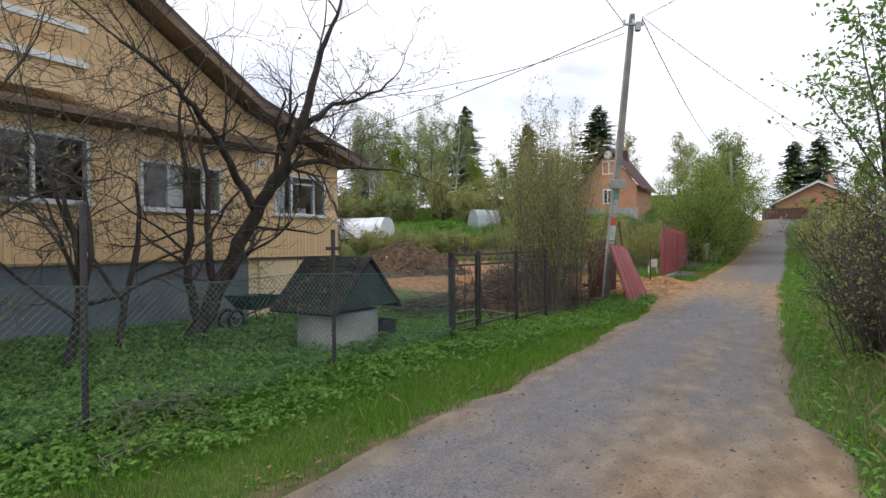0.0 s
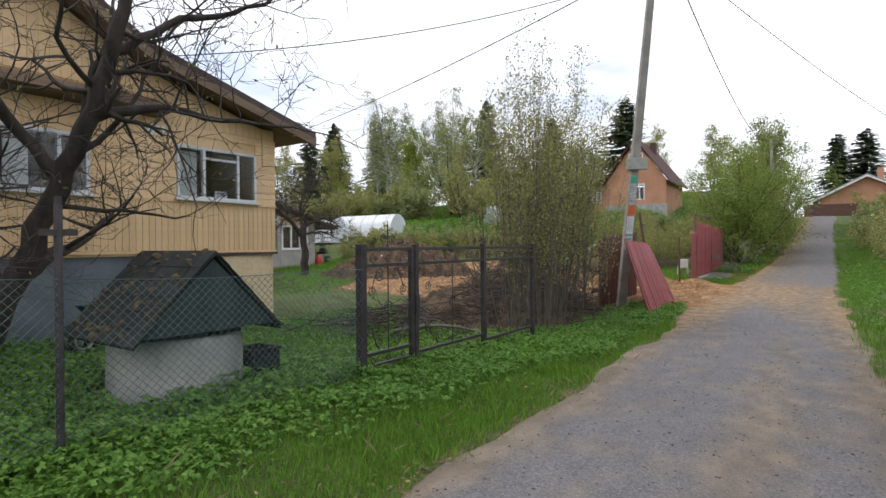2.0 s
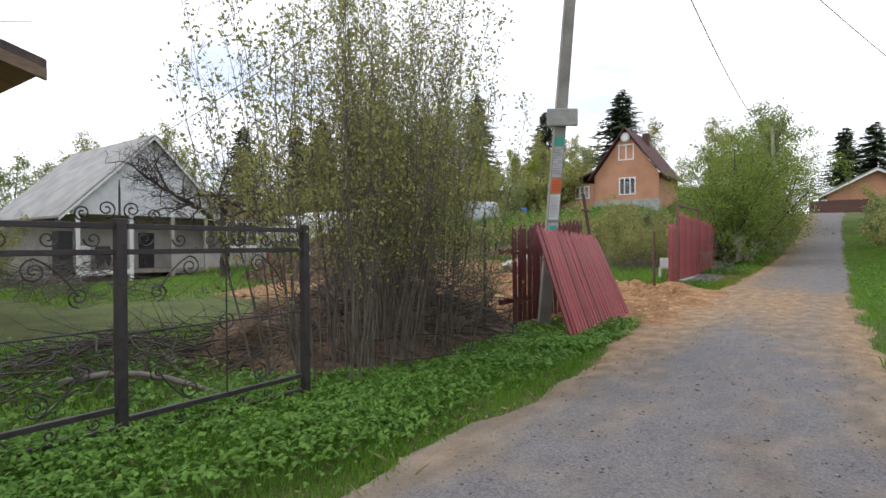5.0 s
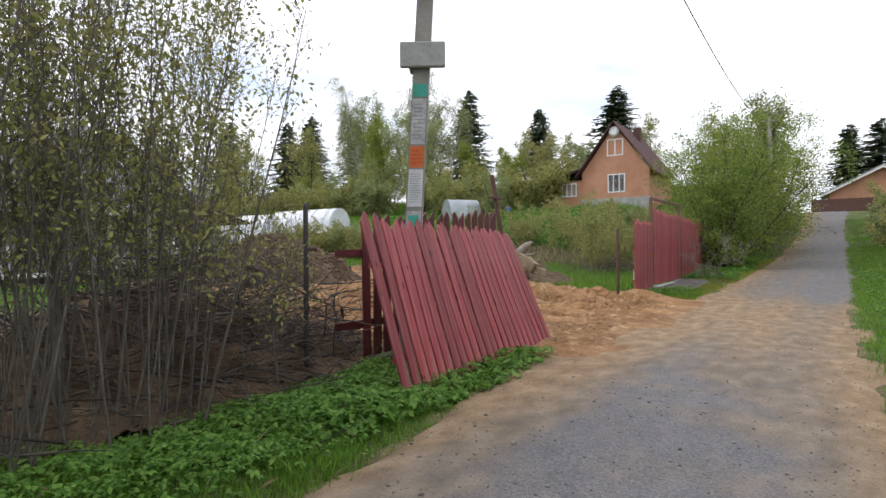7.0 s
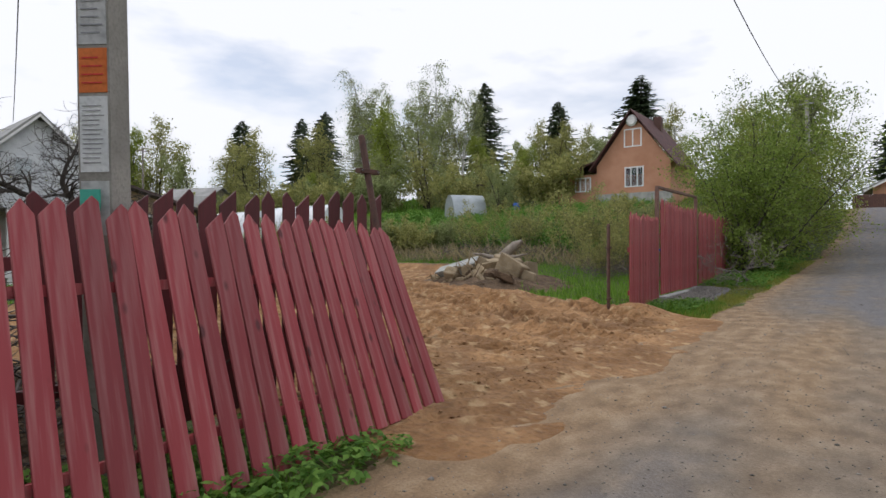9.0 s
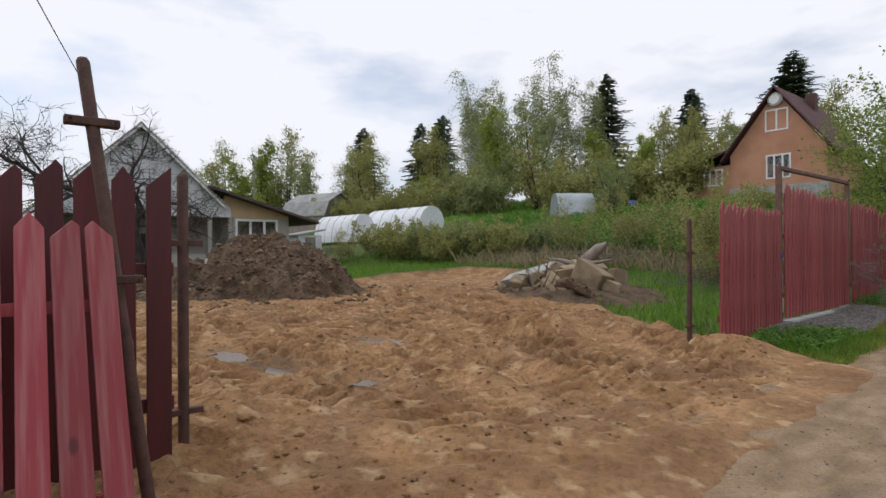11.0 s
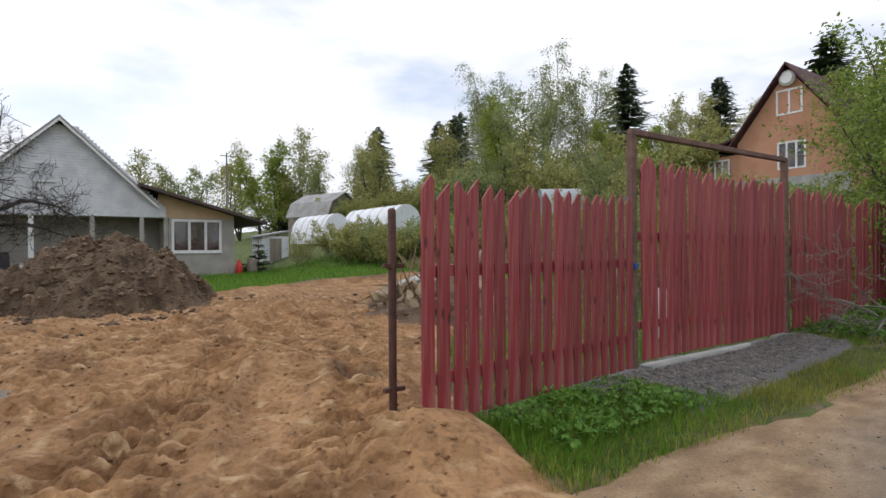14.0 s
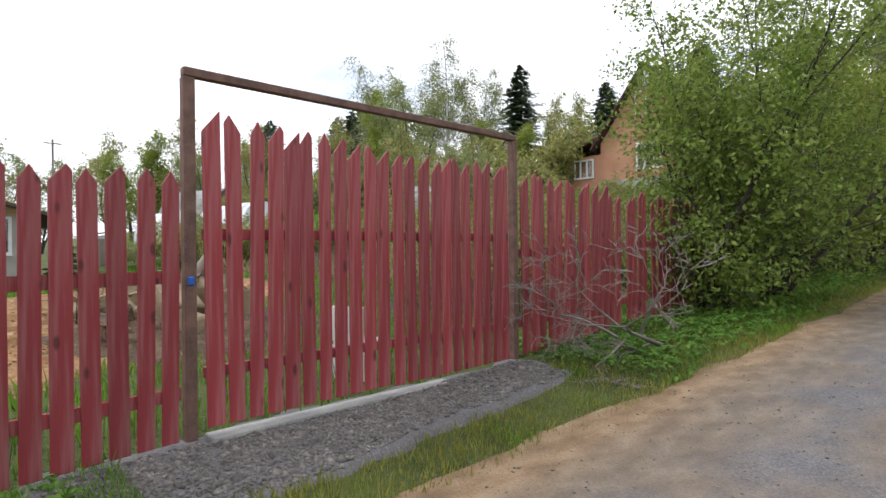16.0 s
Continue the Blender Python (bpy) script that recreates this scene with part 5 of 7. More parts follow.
def shrub(at, h, w, seed, crown="leaf_olive", label="tangled shrub with small new leaves", leaf=0.05, n=6000, stems=16, wood=("twig", "twig"), name="shrub", group="shrubs", jit=0.06, sides=9):
    r = random.Random(seed)
    lines, tips = [], []
    for k in range(stems):
        a, o = r.uniform(0, 6.28), r.uniform(0, 0.3) * w
        tilt = r.uniform(0.05, 0.75) * w / h
        leader(r, (math.cos(a) * o, math.sin(a) * o, -0.1), (math.cos(a) * tilt, math.sin(a) * tilt, 1), h * r.uniform(0.55, 1.05), 0.012, sides, h * 0.24, lines, tips, 0.75, 0.12, 0.05, 0.12, 3, 0.004)
    return plant(name, at, label, "shrub", lines, tips, wood, crown, leaf, n, jit, r, group, 0.02)


# hedge and weeds along the foot of the slope
h0 = shrub(at_ground(-30, 38.5), 2.6, 3.0, 301, "leaf_olive", leaf=0.085, n=7000, jit=0.1)
h1 = shrub(at_ground(-25, 40), 2.4, 3.0, 302, "leaf_birch", leaf=0.085, n=7000, jit=0.1)
h2 = shrub(at_ground(-12, 40.5), 3.6, 3.0, 303, "leaf_olive", leaf=0.07, n=3500, jit=0.1, label="tall brown shrub barely in leaf")
HEDGE = [(-32.5, 38.5, 1.0, 0), (-28, 38.8, 1.05, 1), (-26.5, 38.5, 0.95, 0), (-23, 40, 0.95, 0), (-21, 41.5, 0.8, 1), (-18.5, 41, 0.8, 2), (-15.5, 41.5, 0.85, 2), (-10, 40.5, 0.9, 2), (-8.2, 42, 0.8, 2), (-13.2, 43.5, 0.85, 2), (-10.5, 45, 0.8, 1), (-8, 46.5, 0.7, 2), (-12, 47.5, 0.6, 1), (-29, 41.5, 0.8, 1), (-17, 44, 0.7, 1), (-11.5, 51, 0.9, 1), (-9, 51, 1.0, 0), (-14, 52, 0.6, 0), (-8, 37.5, 0.8, 2), (-9.5, 36.5, 0.6, 2),
         (-36, 17, 1.2, 2), (-40, 16, 1.4, 2), (-44, 19, 1.5, 2), (-39, 13, 1.3, 2), (-46, 13, 1.6, 2), (-50, 22, 1.5, 2), (-34.5, 14.5, 0.7, 2), (-33, 36, 0.6, 2), (-52, 8, 1.6, 2), (-56, 16, 1.7, 1), (-42, 5, 1.5, 1), (-30, 8, 1.0, 2), (-27, 12, 0.6, 2),
         (-6.5, 48.5, 1.2, 1), (-7, 53, 1.2, 0), (-5, 57, 1.3, 1), (-4.6, 62, 1.3, 0), (3, 56, 1.2, 1), (3.5, 62, 1.2, 0), (4, 48, 1.1, 2), (2.6, 41, 0.9, 1), (2.4, 46, 0.9, 0), (2.6, 51, 1.0, 1), (2.3, 36, 0.7, 2), (2.4, 31, 0.75, 2), (4.5, 40, 1.0, 1), (5, 33, 1.1, 2), (4.5, 27, 1.0, 2), (5.5, 21, 1.2, 1)]
for i, (x, y, s, k) in enumerate(HEDGE):
    put((h0, h1, h2)[k], x, y, s, 37 * i)

for i in range(22):
    put((h0, h1)[i % 2], -72 + i * 2.4 + pr.uniform(-1, 1), 57.5 + pr.uniform(-2.5, 3.5), pr.uniform(1.3, 2.1), 53 * i)

# hedge on the lane's east side
e0 = shrub(at_ground(1.1, 9.2), 2.5, 1.5, 311, "leaf_olive", leaf=0.026, n=2600, stems=46, jit=0.05, label="brown roadside hedge bush with tiny yellow-green leaves", group="hedge bushes", sides=13)
for i, (x, y, s) in enumerate([(1.1, 7.4, 0.95), (1.1, 10.8, 1.0), (1.2, 12.5, 0.95), (1.6, 14.4, 0.9), (2.5, 8.2, 1.15), (1.9, 16.4, 0.85), (1.7, 5.6, 0.85), (2.6, 11.6, 1.15), (2.1, 18.6, 0.8), (2.2, 20.8, 0.75)]):
    put(e0, x + 0.3, y, s, 61 * i)
r_ = random.Random(320)
lines, tips = [], []
for k in range(4):
    a = 1.0 + k * 1.3
    leader(r_, (0, 0, -0.1), (math.cos(a) * 0.3 - 0.12, math.sin(a) * 0.3, 1), 4.3, 0.035, 16, 1.3, lines, tips, 0.9, 0.35, 0.05, 0.10, 4, 0.004)
plant("cherry_tree", at_ground(1.5, 8.2), "young cherry tree with unfolding green leaves over the hedge", "tree", lines, tips, ("bark", "twig"), "leaf_deep", 0.045, 2200, 0.06, r_, "", 0.02)

# slim-stemmed willow clump behind the iron gate
for i, (x, y, h, n) in enumerate([(-4.85, 12.0, 4.6, 10), (-5.0, 12.6, 5.8, 20), (-5.1, 13.3, 5.9, 20), (-4.8, 13.8, 5.4, 11), (-5.4, 14.2, 5.0, 12), (-5.0, 15.2, 2.4, -4)]):
    r_ = random.Random(120 + i)
    lines, tips = [], []
    for k in range(n + 9):
        ox, oy = r_.uniform(-0.5, 0.5), r_.uniform(-0.5, 0.5)
        q_ = math.hypot(ox, oy)
        leader(r_, (ox, oy, -0.1), (ox * 0.32, oy * 0.40, 1), h * r_.uniform(0.7, 1.05) * (1 - 0.35 * q_), r_.uniform(0.007, 0.017), 22, 0.6, lines, tips, 0.5, 0.28, 0.02, 0.045, 2, 0.0024, 0.6)
    plant("willow_clump", at_ground(x, y), "dense clump of slim grey stems with small yellow-green leaves", "shrub", lines, tips, ("twig_grey", "twig_grey"), "leaf_olive", 0.028, (5500, 6800, 7200, 6500, 6500, 1000)[i], 0.06, r_, "willow clump", 0.0205)

# bright green trees along the lane past the gate
for i, (x, y, h, n) in enumerate([(-4.9, 39.2, 6.6, 8), (-4.7, 41.3, 8.2, 8), (-4.9, 44.5, 8.0, 6), (-4.3, 47.5, 8.4, 6), (-4.5, 51.0, 8.0, 5), (-5.6, 48.0, 8.0, 5)]):
    r_ = random.Random(140 + i if i else 171)
    lines, tips = [], []
    for k in range(n):
        a = r_.uniform(0, 6.28)
        t_ = r_.uniform(0.05, 0.5 if i else 0.16)
        leader(r_, (math.cos(a) * 0.3, math.sin(a) * 0.3, -0.15), (math.cos(a) * t_, math.sin(a) * t_, 1), h * r_.uniform(0.6, 1.0), 0.05, 26, h * (0.25 if i else 0.18), lines, tips, 0.95, 0.05, 0.12, 0.12, 4, 0.005, 0.5)
    plant("roadside_tree", at_ground(x, y), "many-stemmed tree in fresh bright green leaf", "tree", lines, tips, ("bark", "twig"), "leaf_fresh" if i > 1 else "leaf_lime", 0.06, 19000, 0.15, r_, "roadside trees", 0.03)
tw = birch(at_ground(-4.6, 55.5), 10.5, 97)
tw["label"] = "slim grey birch still thin of leaf"


def fruit_tree(name, at, label, seed, lean, first, radius, depth, kids, leaf_n=250, bend=0.55, spread=0.95, shrink=0.68, rise=0.12, extra=(), thin=0.0035, cut=0.02):
    r = random.Random(seed)
    lines, tips = [], []
    grow(r, (0, 0, -0.15), lean, first, radius, depth, lines, tips, bend, kids, shrink, rise, 6, spread, 0.6, thin)
    for s0, d0, l0, r0 in extra:
        grow(r, s0, d0, l0, r0, depth - 1, lines, tips, bend, kids, shrink, rise, 6, spread, 0.6, thin)
    return plant(name, at, label, "tree", lines, tips, ("bark", "twig"), "leaf_olive", 0.03, leaf_n, 0.03, r, "fruit trees", cut)


def limb_line(points, r0, r1, seed, n=4):
    """A crooked limb through a few places, evenly tapered."""
    r = random.Random(seed)
    P = np.array(points, float)
    t = np.linspace(0, len(P) - 1, (len(P) - 1) * n + 1)
    Q = np.stack([np.interp(t, range(len(P)), P[:, k]) for k in range(3)], 1)
    Q[1:-1] = (Q[:-2] + 2 * Q[1:-1] + Q[2:]) / 4
    step = np.linalg.norm(P[-1] - P[0]) / len(t)
    return [(q + np.array([r.gauss(0, 0.09), r.gauss(0, 0.09), r.gauss(0, 0.09)]) * step, r0 + (r1 - r0) * k / (len(Q) - 1)) for k, q in enumerate(Q)]


def old_apple(at, label, seed, limbs, twigs, length, depth, thin, rise, leaf_n, spread=0.9):
    """An old apple tree: set limbs (points, radii), with crooked twigs springing from them."""
    r = random.Random(seed)
    lines, tips = [], []
    for k, (pts, r0, r1, dens) in enumerate(limbs):
        ln = limb_line(pts, r0, r1, seed + k)
        lines.append(ln)
        for _ in range(int(twigs * dens)):
            f = 0.25 + 0.75 * r.random() ** 0.7
            q, rr = ln[min(int(f * (len(ln) - 1)), len(ln) - 1)]
            d = (r.gauss(0, 1), r.gauss(0, 1), r.gauss(0.45, 0.7))
            grow(r, q, d, length * r.uniform(0.6, 1.25), max(rr * 0.4, thin * 2), depth, lines, tips, 0.55, (3, 5), 0.66, rise, 5, spread, 0.6, thin)
        grow(r, ln[-1][0], ln[-1][0] - ln[-2][0], length, r1 * 0.9, depth, lines, tips, 0.5, (3, 5), 0.66, rise, 5, spread, 0.6, thin)
    return plant("apple_tree", at, label, "tree", lines, tips, ("bark", "twig_dark"), "leaf_olive", 0.03, leaf_n, 0.03, r, "fruit trees", 0.02)


old_apple(at_ground(-7.7, 4.95), "old dark apple tree leaning over the yard, still bare", 11, [
    (((0, 0, -0.2), (0.4, 0.42, 1.15), (0.8, 0.65, 1.95), (1.3, 0.77, 2.7), (1.7, 0.80, 3.36), (1.95, 0.9, 4.3)), 0.145, 0.045, 0.8),
    (((0.35, 0.4, 1.0), (0.3, 0.75, 1.3), (0.15, 0.95, 1.35)), 0.09, 0.06, 0.15),
    (((0.15, 0.1, 0.35), (0.1, -0.05, 1.2), (0.25, -0.05, 2.0), (0.3, -0.2, 2.9)), 0.075, 0.03, 0.6),
    (((0.3, 0.3, 0.8), (0.2, 0.25, 1.6), (0.1, 0.35, 2.4), (0.0, 0.3, 3.1)), 0.065, 0.03, 0.6),
    (((0.85, 0.66, 2.0), (0.9, 0.2, 2.6), (1.1, -0.3, 3.1), (1.3, -0.9, 3.5), (1.5, -1.7, 3.8)), 0.07, 0.02, 1.1),
    (((1.25, 0.77, 2.65), (1.3, 1.4, 2.85), (1.5, 2.0, 2.8), (1.7, 2.9, 2.85)), 0.06, 0.015, 0.8),
    (((1.6, 0.8, 3.2), (1.7, 1.3, 3.6), (1.9, 1.9, 3.9), (2.1, 2.5, 4.3)), 0.05, 0.015, 0.8),
    (((0.7, 0.6, 1.8), (0.9, 1.2, 1.75), (1.0, 1.9, 1.7)), 0.03, 0.01, 0.25),
], 16, 1.0, 2, 0.0042, 0.12, 400)
old_apple(at_ground(-22.5, 22.3), "gnarled bare apple tree with a spreading crown", 12, [
    (((0, 0, -0.2), (0.0, 0.05, 1.0), (-0.05, -0.1, 2.1)), 0.22, 0.16, 0.0),
    (((-0.05, -0.1, 2.05), (0.0, -0.75, 2.75), (0.1, -1.6, 3.2), (0.1, -2.5, 3.6), (0.2, -3.5, 4.1), (0.3, -4.1, 4.5)), 0.13, 0.03, 1.5),
    (((-0.05, -0.1, 2.05), (0.0, 0.15, 2.8), (0.0, -0.3, 3.5), (0.1, -0.1, 4.2), (0.0, 0.3, 5.0)), 0.13, 0.03, 1.5),
    (((0.05, -1.6, 3.2), (0.3, -2.2, 2.9), (0.4, -3.0, 2.9)), 0.06, 0.02, 0.7),
    (((0.0, 0.1, 2.6), (0.2, 0.9, 3.0), (0.3, 1.7, 2.9), (0.4, 2.3, 2.5)), 0.08, 0.02, 1.0),
    (((0.0, 0.0, 2.2), (0.3, 0.9, 2.3), (0.5, 1.9, 2.0)), 0.07, 0.02, 1.0),
    (((0.1, -2.5, 3.6), (0.3, -3.0, 4.3), (0.3, -3.2, 4.9)), 0.05, 0.02, 0.7),
], 20, 0.9, 2, 0.009, 0.06, 200, 1.0)
for i, (x, y, l) in enumerate([(-7.6, 3.3, 2.7), (-7.9, 4.0, 2.6), (-7.0, 2.2, 2.7), (-7.2, 3.0, 2.4)]):
    fruit_tree("plum_tree", at_ground(x, y), "slim bare plum tree before the house", 15 + i, (0.12, 0.10, 1.0), l, 0.055, 5, (3, 4), 120, 0.5, 0.85, 0.66, 0.12, thin=0.0045)


# ---- iron gate and wire fence ----
def scroll(cy, cz, s, flip=1, x=0.0, turns=1.6, n=20, r=0.006, ang=0.0):
    """A forged spiral in the plane of the gate."""
    pts = []
    for i in range(n):
        f = i / (n - 1)
        a = ang + flip * f * turns * 2 * math.pi
        q = s * (1 - 0.82 * f)
        pts.append(((x, cy + math.cos(a) * q, cz + math.sin(a) * q), r))
    return pts


def gate_panel(parent, y0, y1, z0, z1, mid=True):
    """Rails, a rod cross and pairs of scrolls between two posts."""
    for z, s in ((z1 - 0.02, 0.018), (z1 - 0.19, 0.018), (z0 + 0.13, 0.018), (z0 + 0.005, 0.014)):
        part("rail", boxes(((-0.018, y0, z - s), (0.018, y1, z + s))), M["iron"], parent, bevel=0.003)
    c = (y0 + y1) / 2
    zm = (z0 + z1) / 2
    tube("rod", [[((0, c, z0 + 0.13), 0.007), ((0, c, z1 - 0.19), 0.007)]], M["iron"], parent, 6)
    tube("rod", [[((0, y0, zm - 0.02), 0.007), ((0, y1, zm - 0.02), 0.007)]], M["iron"], parent, 6)
    tube("ring", [scroll(c, zm - 0.02, 0.06, turns=1.0, r=0.006)[:1] + [((0, c + math.cos(a) * 0.06, zm - 0.02 + math.sin(a) * 0.06), 0.006) for a in np.linspace(0, 2 * math.pi, 14)]], M["iron"], parent, 5)
    w = (y1 - y0)
    for sy in (-1, 1):
        for sz, zz in ((1, z1 - 0.30), (-1, z0 + 0.24)):
            tube("scroll", [scroll(c + sy * w * 0.20, zz, 0.075, sy * sz, ang=math.pi / 2)], M["iron"], parent, 5)
            tube("scroll", [scroll(c + sy * w * 0.36, zz - sz * 0.17, 0.065, -sy * sz, ang=-math.pi / 2)], M["iron"], parent, 5)
            tube("scroll", [[((0, c + sy * w * (0.20 + 0.16 * f), zz + sz * (0.075 - 0.17 * f - 0.14 * f * f + 0.07 * f)), 0.006) for f in np.linspace(0, 1, 7)]], M["iron"], parent, 5)
    k = max(2, int(w / 0.22))
    for i in range(k):
        yy = y0 + w * (i + 0.5) / k
        tube("scroll", [scroll(yy, z1 - 0.105, 0.055, 1 if i % 2 else -1, turns=1.3, ang=math.pi * (i % 2))], M["iron"], parent, 5)
        tube("scroll", [scroll(yy, z0 + 0.065, 0.04, 1 if i % 2 else -1, turns=1.2, ang=math.pi * (i % 2))], M["iron"], parent, 5)


ig = thing("iron_gate", (-4.46, 7.39, 0.0), "black wrought-iron gate and railing with forged scrolls", "gate")
posts_y = (0.0, 0.9, 2.45, 4.0)
for i, yy in enumerate(posts_y):
    s = 0.032 if i else 0.042
    zb = gz(-4.46, 7.39 + yy) - 0.1
    part("post", boxes(((-s, yy - s, zb), (s, yy + s, 1.40))), M["iron"], ig, bevel=0.004)
part("post", boxes(((-0.028, 0.80, 0.02), (0.028, 0.856, 1.37))), M["iron"], ig, bevel=0.004)
for y0, y1, zb in ((0.05, 0.79, 0.12), (0.94, 2.41, 0.02), (2.49, 3.96, -0.06)):
    leaf = new("gate_leaf")
    leaf.parent = ig
    gate_panel(leaf, y0, y1, zb, 1.37)
part("lock", boxes(((0.03, 0.86, 0.62), (0.05, 0.93, 0.82))), M["iron"], ig, bevel=0.005)
for yy in (0.42, 2.45):
    tube("finial", [[((0, yy, 1.37), 0.008), ((0, yy, 1.6), 0.007), ((0, yy, 1.66), 0.002)]], M["iron"], ig, 6)
    for sy in (-1, 1):
        tube("scroll", [scroll(yy + sy * 0.08, 1.46, 0.06, -sy, ang=-math.pi / 2)], M["iron"], ig, 5)
        tube("scroll", [scroll(yy + sy * 0.22, 1.43, 0.05, sy, ang=-math.pi / 2)], M["iron"], ig, 5)

cl = thing("chain_link_fence", (-4.42, 2.0, 0.0), "sagging green chain-link fence on thin steel posts", "fence")
for yy, h in ((-3.6, 1.6), (-0.8, 1.7), (0.03, 1.85), (2.68, 1.66)):
    zb = gz(-4.42, 2.0 + yy)
    pipe("post", cl, (0, yy, zb - 0.2), (0, yy, h), 0.024, "iron")
part("crosspiece", boxes(((-0.02, 2.58, 1.46), (0.02, 2.78, 1.50)), ((-0.02, 2.665, 1.5), (0.02, 2.695, 1.7))), M["iron"], cl)
wires = []
S = 0.062
L_, H_ = 5.35 + 4.0, 1.12


def wire_pt(u, v):
    y = -4.0 + u
    zb = gz(-4.42, 2.0 + y) + 0.05
    return (0.012 * math.sin(u * 1.7) + 0.03, y, zb + v * (1.0 + 0.03 * math.sin(u * 2.2)) - 0.03 * v * math.sin(u * 1.18) ** 2)


k = -int(H_ / S)
while k * S < L_:
    for sgn in (1, -1):
        pts = []
        for j in range(0, 9):
            v = H_ * j / 8
            u = k * S + (v if sgn > 0 else H_ - v)
            if 0 <= u <= L_:
                pts.append((wire_pt(u, v), 0.0023))
        if len(pts) > 1:
            wires.append(pts)
    k += 1
tagged(tube("wire_mesh", wires, M["mesh_wire"], cl, 3), kind="stuff")
tube("top_wire", [[(wire_pt(u, H_), 0.003) for u in np.linspace(0, L_, 24)]], M["mesh_wire"], cl, 5)

# ---- covered well ----
zw = gz(-5.8, 6.0)
wl_ = thing("well_house", (-5.72, 6.15, zw - 0.05), "round concrete well under a dark mossy shingled gable roof", "well")
tube("base", [[((0, 0, -0.2), 0.6), ((0, 0, 0.0), 0.6), ((0, 0, 0.56), 0.595), ((0, 0, 0.60), 0.58), ((0, 0, 0.605), 0.5)]], M["concrete_pale"], wl_, 40, "pale rough concrete well ring")
for sg in (-1, 1):
    slope = new("roof_slope")
    slope.parent = wl_
    ridge_y, eave_y, zr, ze = 0.0, sg * 0.72, 1.38, 0.63
    rows = 6
    for i in range(rows):
        f0, f1 = i / rows, (i + 1.25) / rows
        for j in range(8):
            x0, x1 = -0.66 + j * 0.165 + rng.uniform(-0.01, 0.01), -0.66 + (j + 1) * 0.165 - 0.006
            a, b = (ridge_y + (eave_y - ridge_y) * f0, zr + (ze - zr) * f0), (ridge_y + (eave_y - ridge_y) * min(f1, 1.03), zr + (ze - zr) * min(f1, 1.03))
            lift = 0.012 + rng.uniform(0, 0.006)
            bm = prism([(a[0], a[1] + 0.002), (b[0], b[1] + lift), (b[0], b[1] + lift + 0.012), (a[0], a[1] + 0.014)], x0, x1, "x")
            part("shingle", bm, M["shingle"], slope)
    part("roof_board", prism([(0, zr - 0.03), (eave_y, ze - 0.03), (eave_y, ze - 0.005), (0, zr - 0.005)], -0.64, 0.64, "x"), M["shingle"], slope)
for xx in (0.60, -0.62):
    part("gable_end", prism([(-0.66, 0.67), (0.66, 0.67), (0.0, 1.32)], xx, xx + 0.02, "x"), M["green_board"], wl_, "dark green gable boarding")
part("ridge_cap", prism([(-0.06, 1.32), (0, 1.39), (0.06, 1.32), (0, 1.35)], -0.67, 0.67, "x"), M["shingle"], wl_)
r_ = random.Random(61)
bm = bmesh.new()
for k in range(150):
    f, sg = r_.random() ** 0.8, r_.choice((-1, -1, 1))
    q = r_.uniform(0.015, 0.05)
    bmesh.ops.create_icosphere(bm, subdivisions=1, radius=1.0, matrix=pose(r_.uniform(-0.64, 0.64), sg * 0.72 * f, 1.38 - 0.75 * f + 0.02, r_.uniform(0, 90), 0, r_.uniform(0, 180)) @ Matrix.Diagonal((q, q * r_.uniform(0.6, 1.2), q * 0.4, 1)))
tagged(part("moss_mass", bm, M["moss"], wl_, "brown moss and leaf litter on the roof"), kind="stuff")

tub = thing("plastic_crate", (-5.45, 6.85, gz(-5.45, 6.85)), "black plastic crate lying beside the well", "crate")
part("body", boxes(((-0.15, -0.15, 0.02), (0.15, 0.15, 0.05)), ((-0.165, -0.165, 0.03), (-0.145, 0.165, 0.32)), ((0.145, -0.165, 0.03), (0.165, 0.165, 0.32)), ((-0.145, -0.165, 0.03), (0.145, -0.145, 0.32)), ((-0.145, 0.145, 0.03), (0.145, 0.165, 0.32))), M["rubber"], tub)
part("rim", boxes(((-0.18, -0.18, 0.32), (0.18, -0.135, 0.35)), ((-0.18, 0.135, 0.32), (0.18, 0.18, 0.35)), ((-0.18, -0.135, 0.32), (-0.135, 0.135, 0.35)), ((0.135, -0.135, 0.32), (0.18, 0.135, 0.35))), M["rubber"], tub)

# ---- wheelbarrow by the house ----
wb = thing("wheelbarrow", (-8.7, 7.05, gz(-8.7, 7.05)), "old green steel wheelbarrow parked by the house wall", "wheelbarrow", rz=8)
bm = bmesh.new()
lo = [bm.verts.new(p) for p in ((-0.2, -0.28, 0.34), (0.2, -0.28, 0.34), (0.2, 0.22, 0.34), (-0.2, 0.22, 0.34))]
hi = [bm.verts.new(p) for p in ((-0.32, -0.5, 0.62), (0.32, -0.5, 0.62), (0.32, 0.42, 0.58), (-0.32, 0.42, 0.58))]
bm.faces.new(lo[::-1])
for i in range(4):
    bm.faces.new((lo[i], lo[(i + 1) % 4], hi[(i + 1) % 4], hi[i]))
bmesh.ops.solidify(bm, geom=bm.faces[:], thickness=0.012)
part("tray", bm, M["green_paint"], wb)
for sx in (-1, 1):
    tube("handle", [[((sx * 0.12, -0.62, 0.2), 0.016), ((sx * 0.2, -0.2, 0.32), 0.016), ((sx * 0.26, 0.45, 0.42), 0.016), ((sx * 0.28, 0.85, 0.6), 0.016)]], M["rust"], wb, 8)
    tube("leg", [[((sx * 0.22, 0.2, 0.36), 0.014), ((sx * 0.24, 0.32, 0.0), 0.014)]], M["rust"], wb, 8)
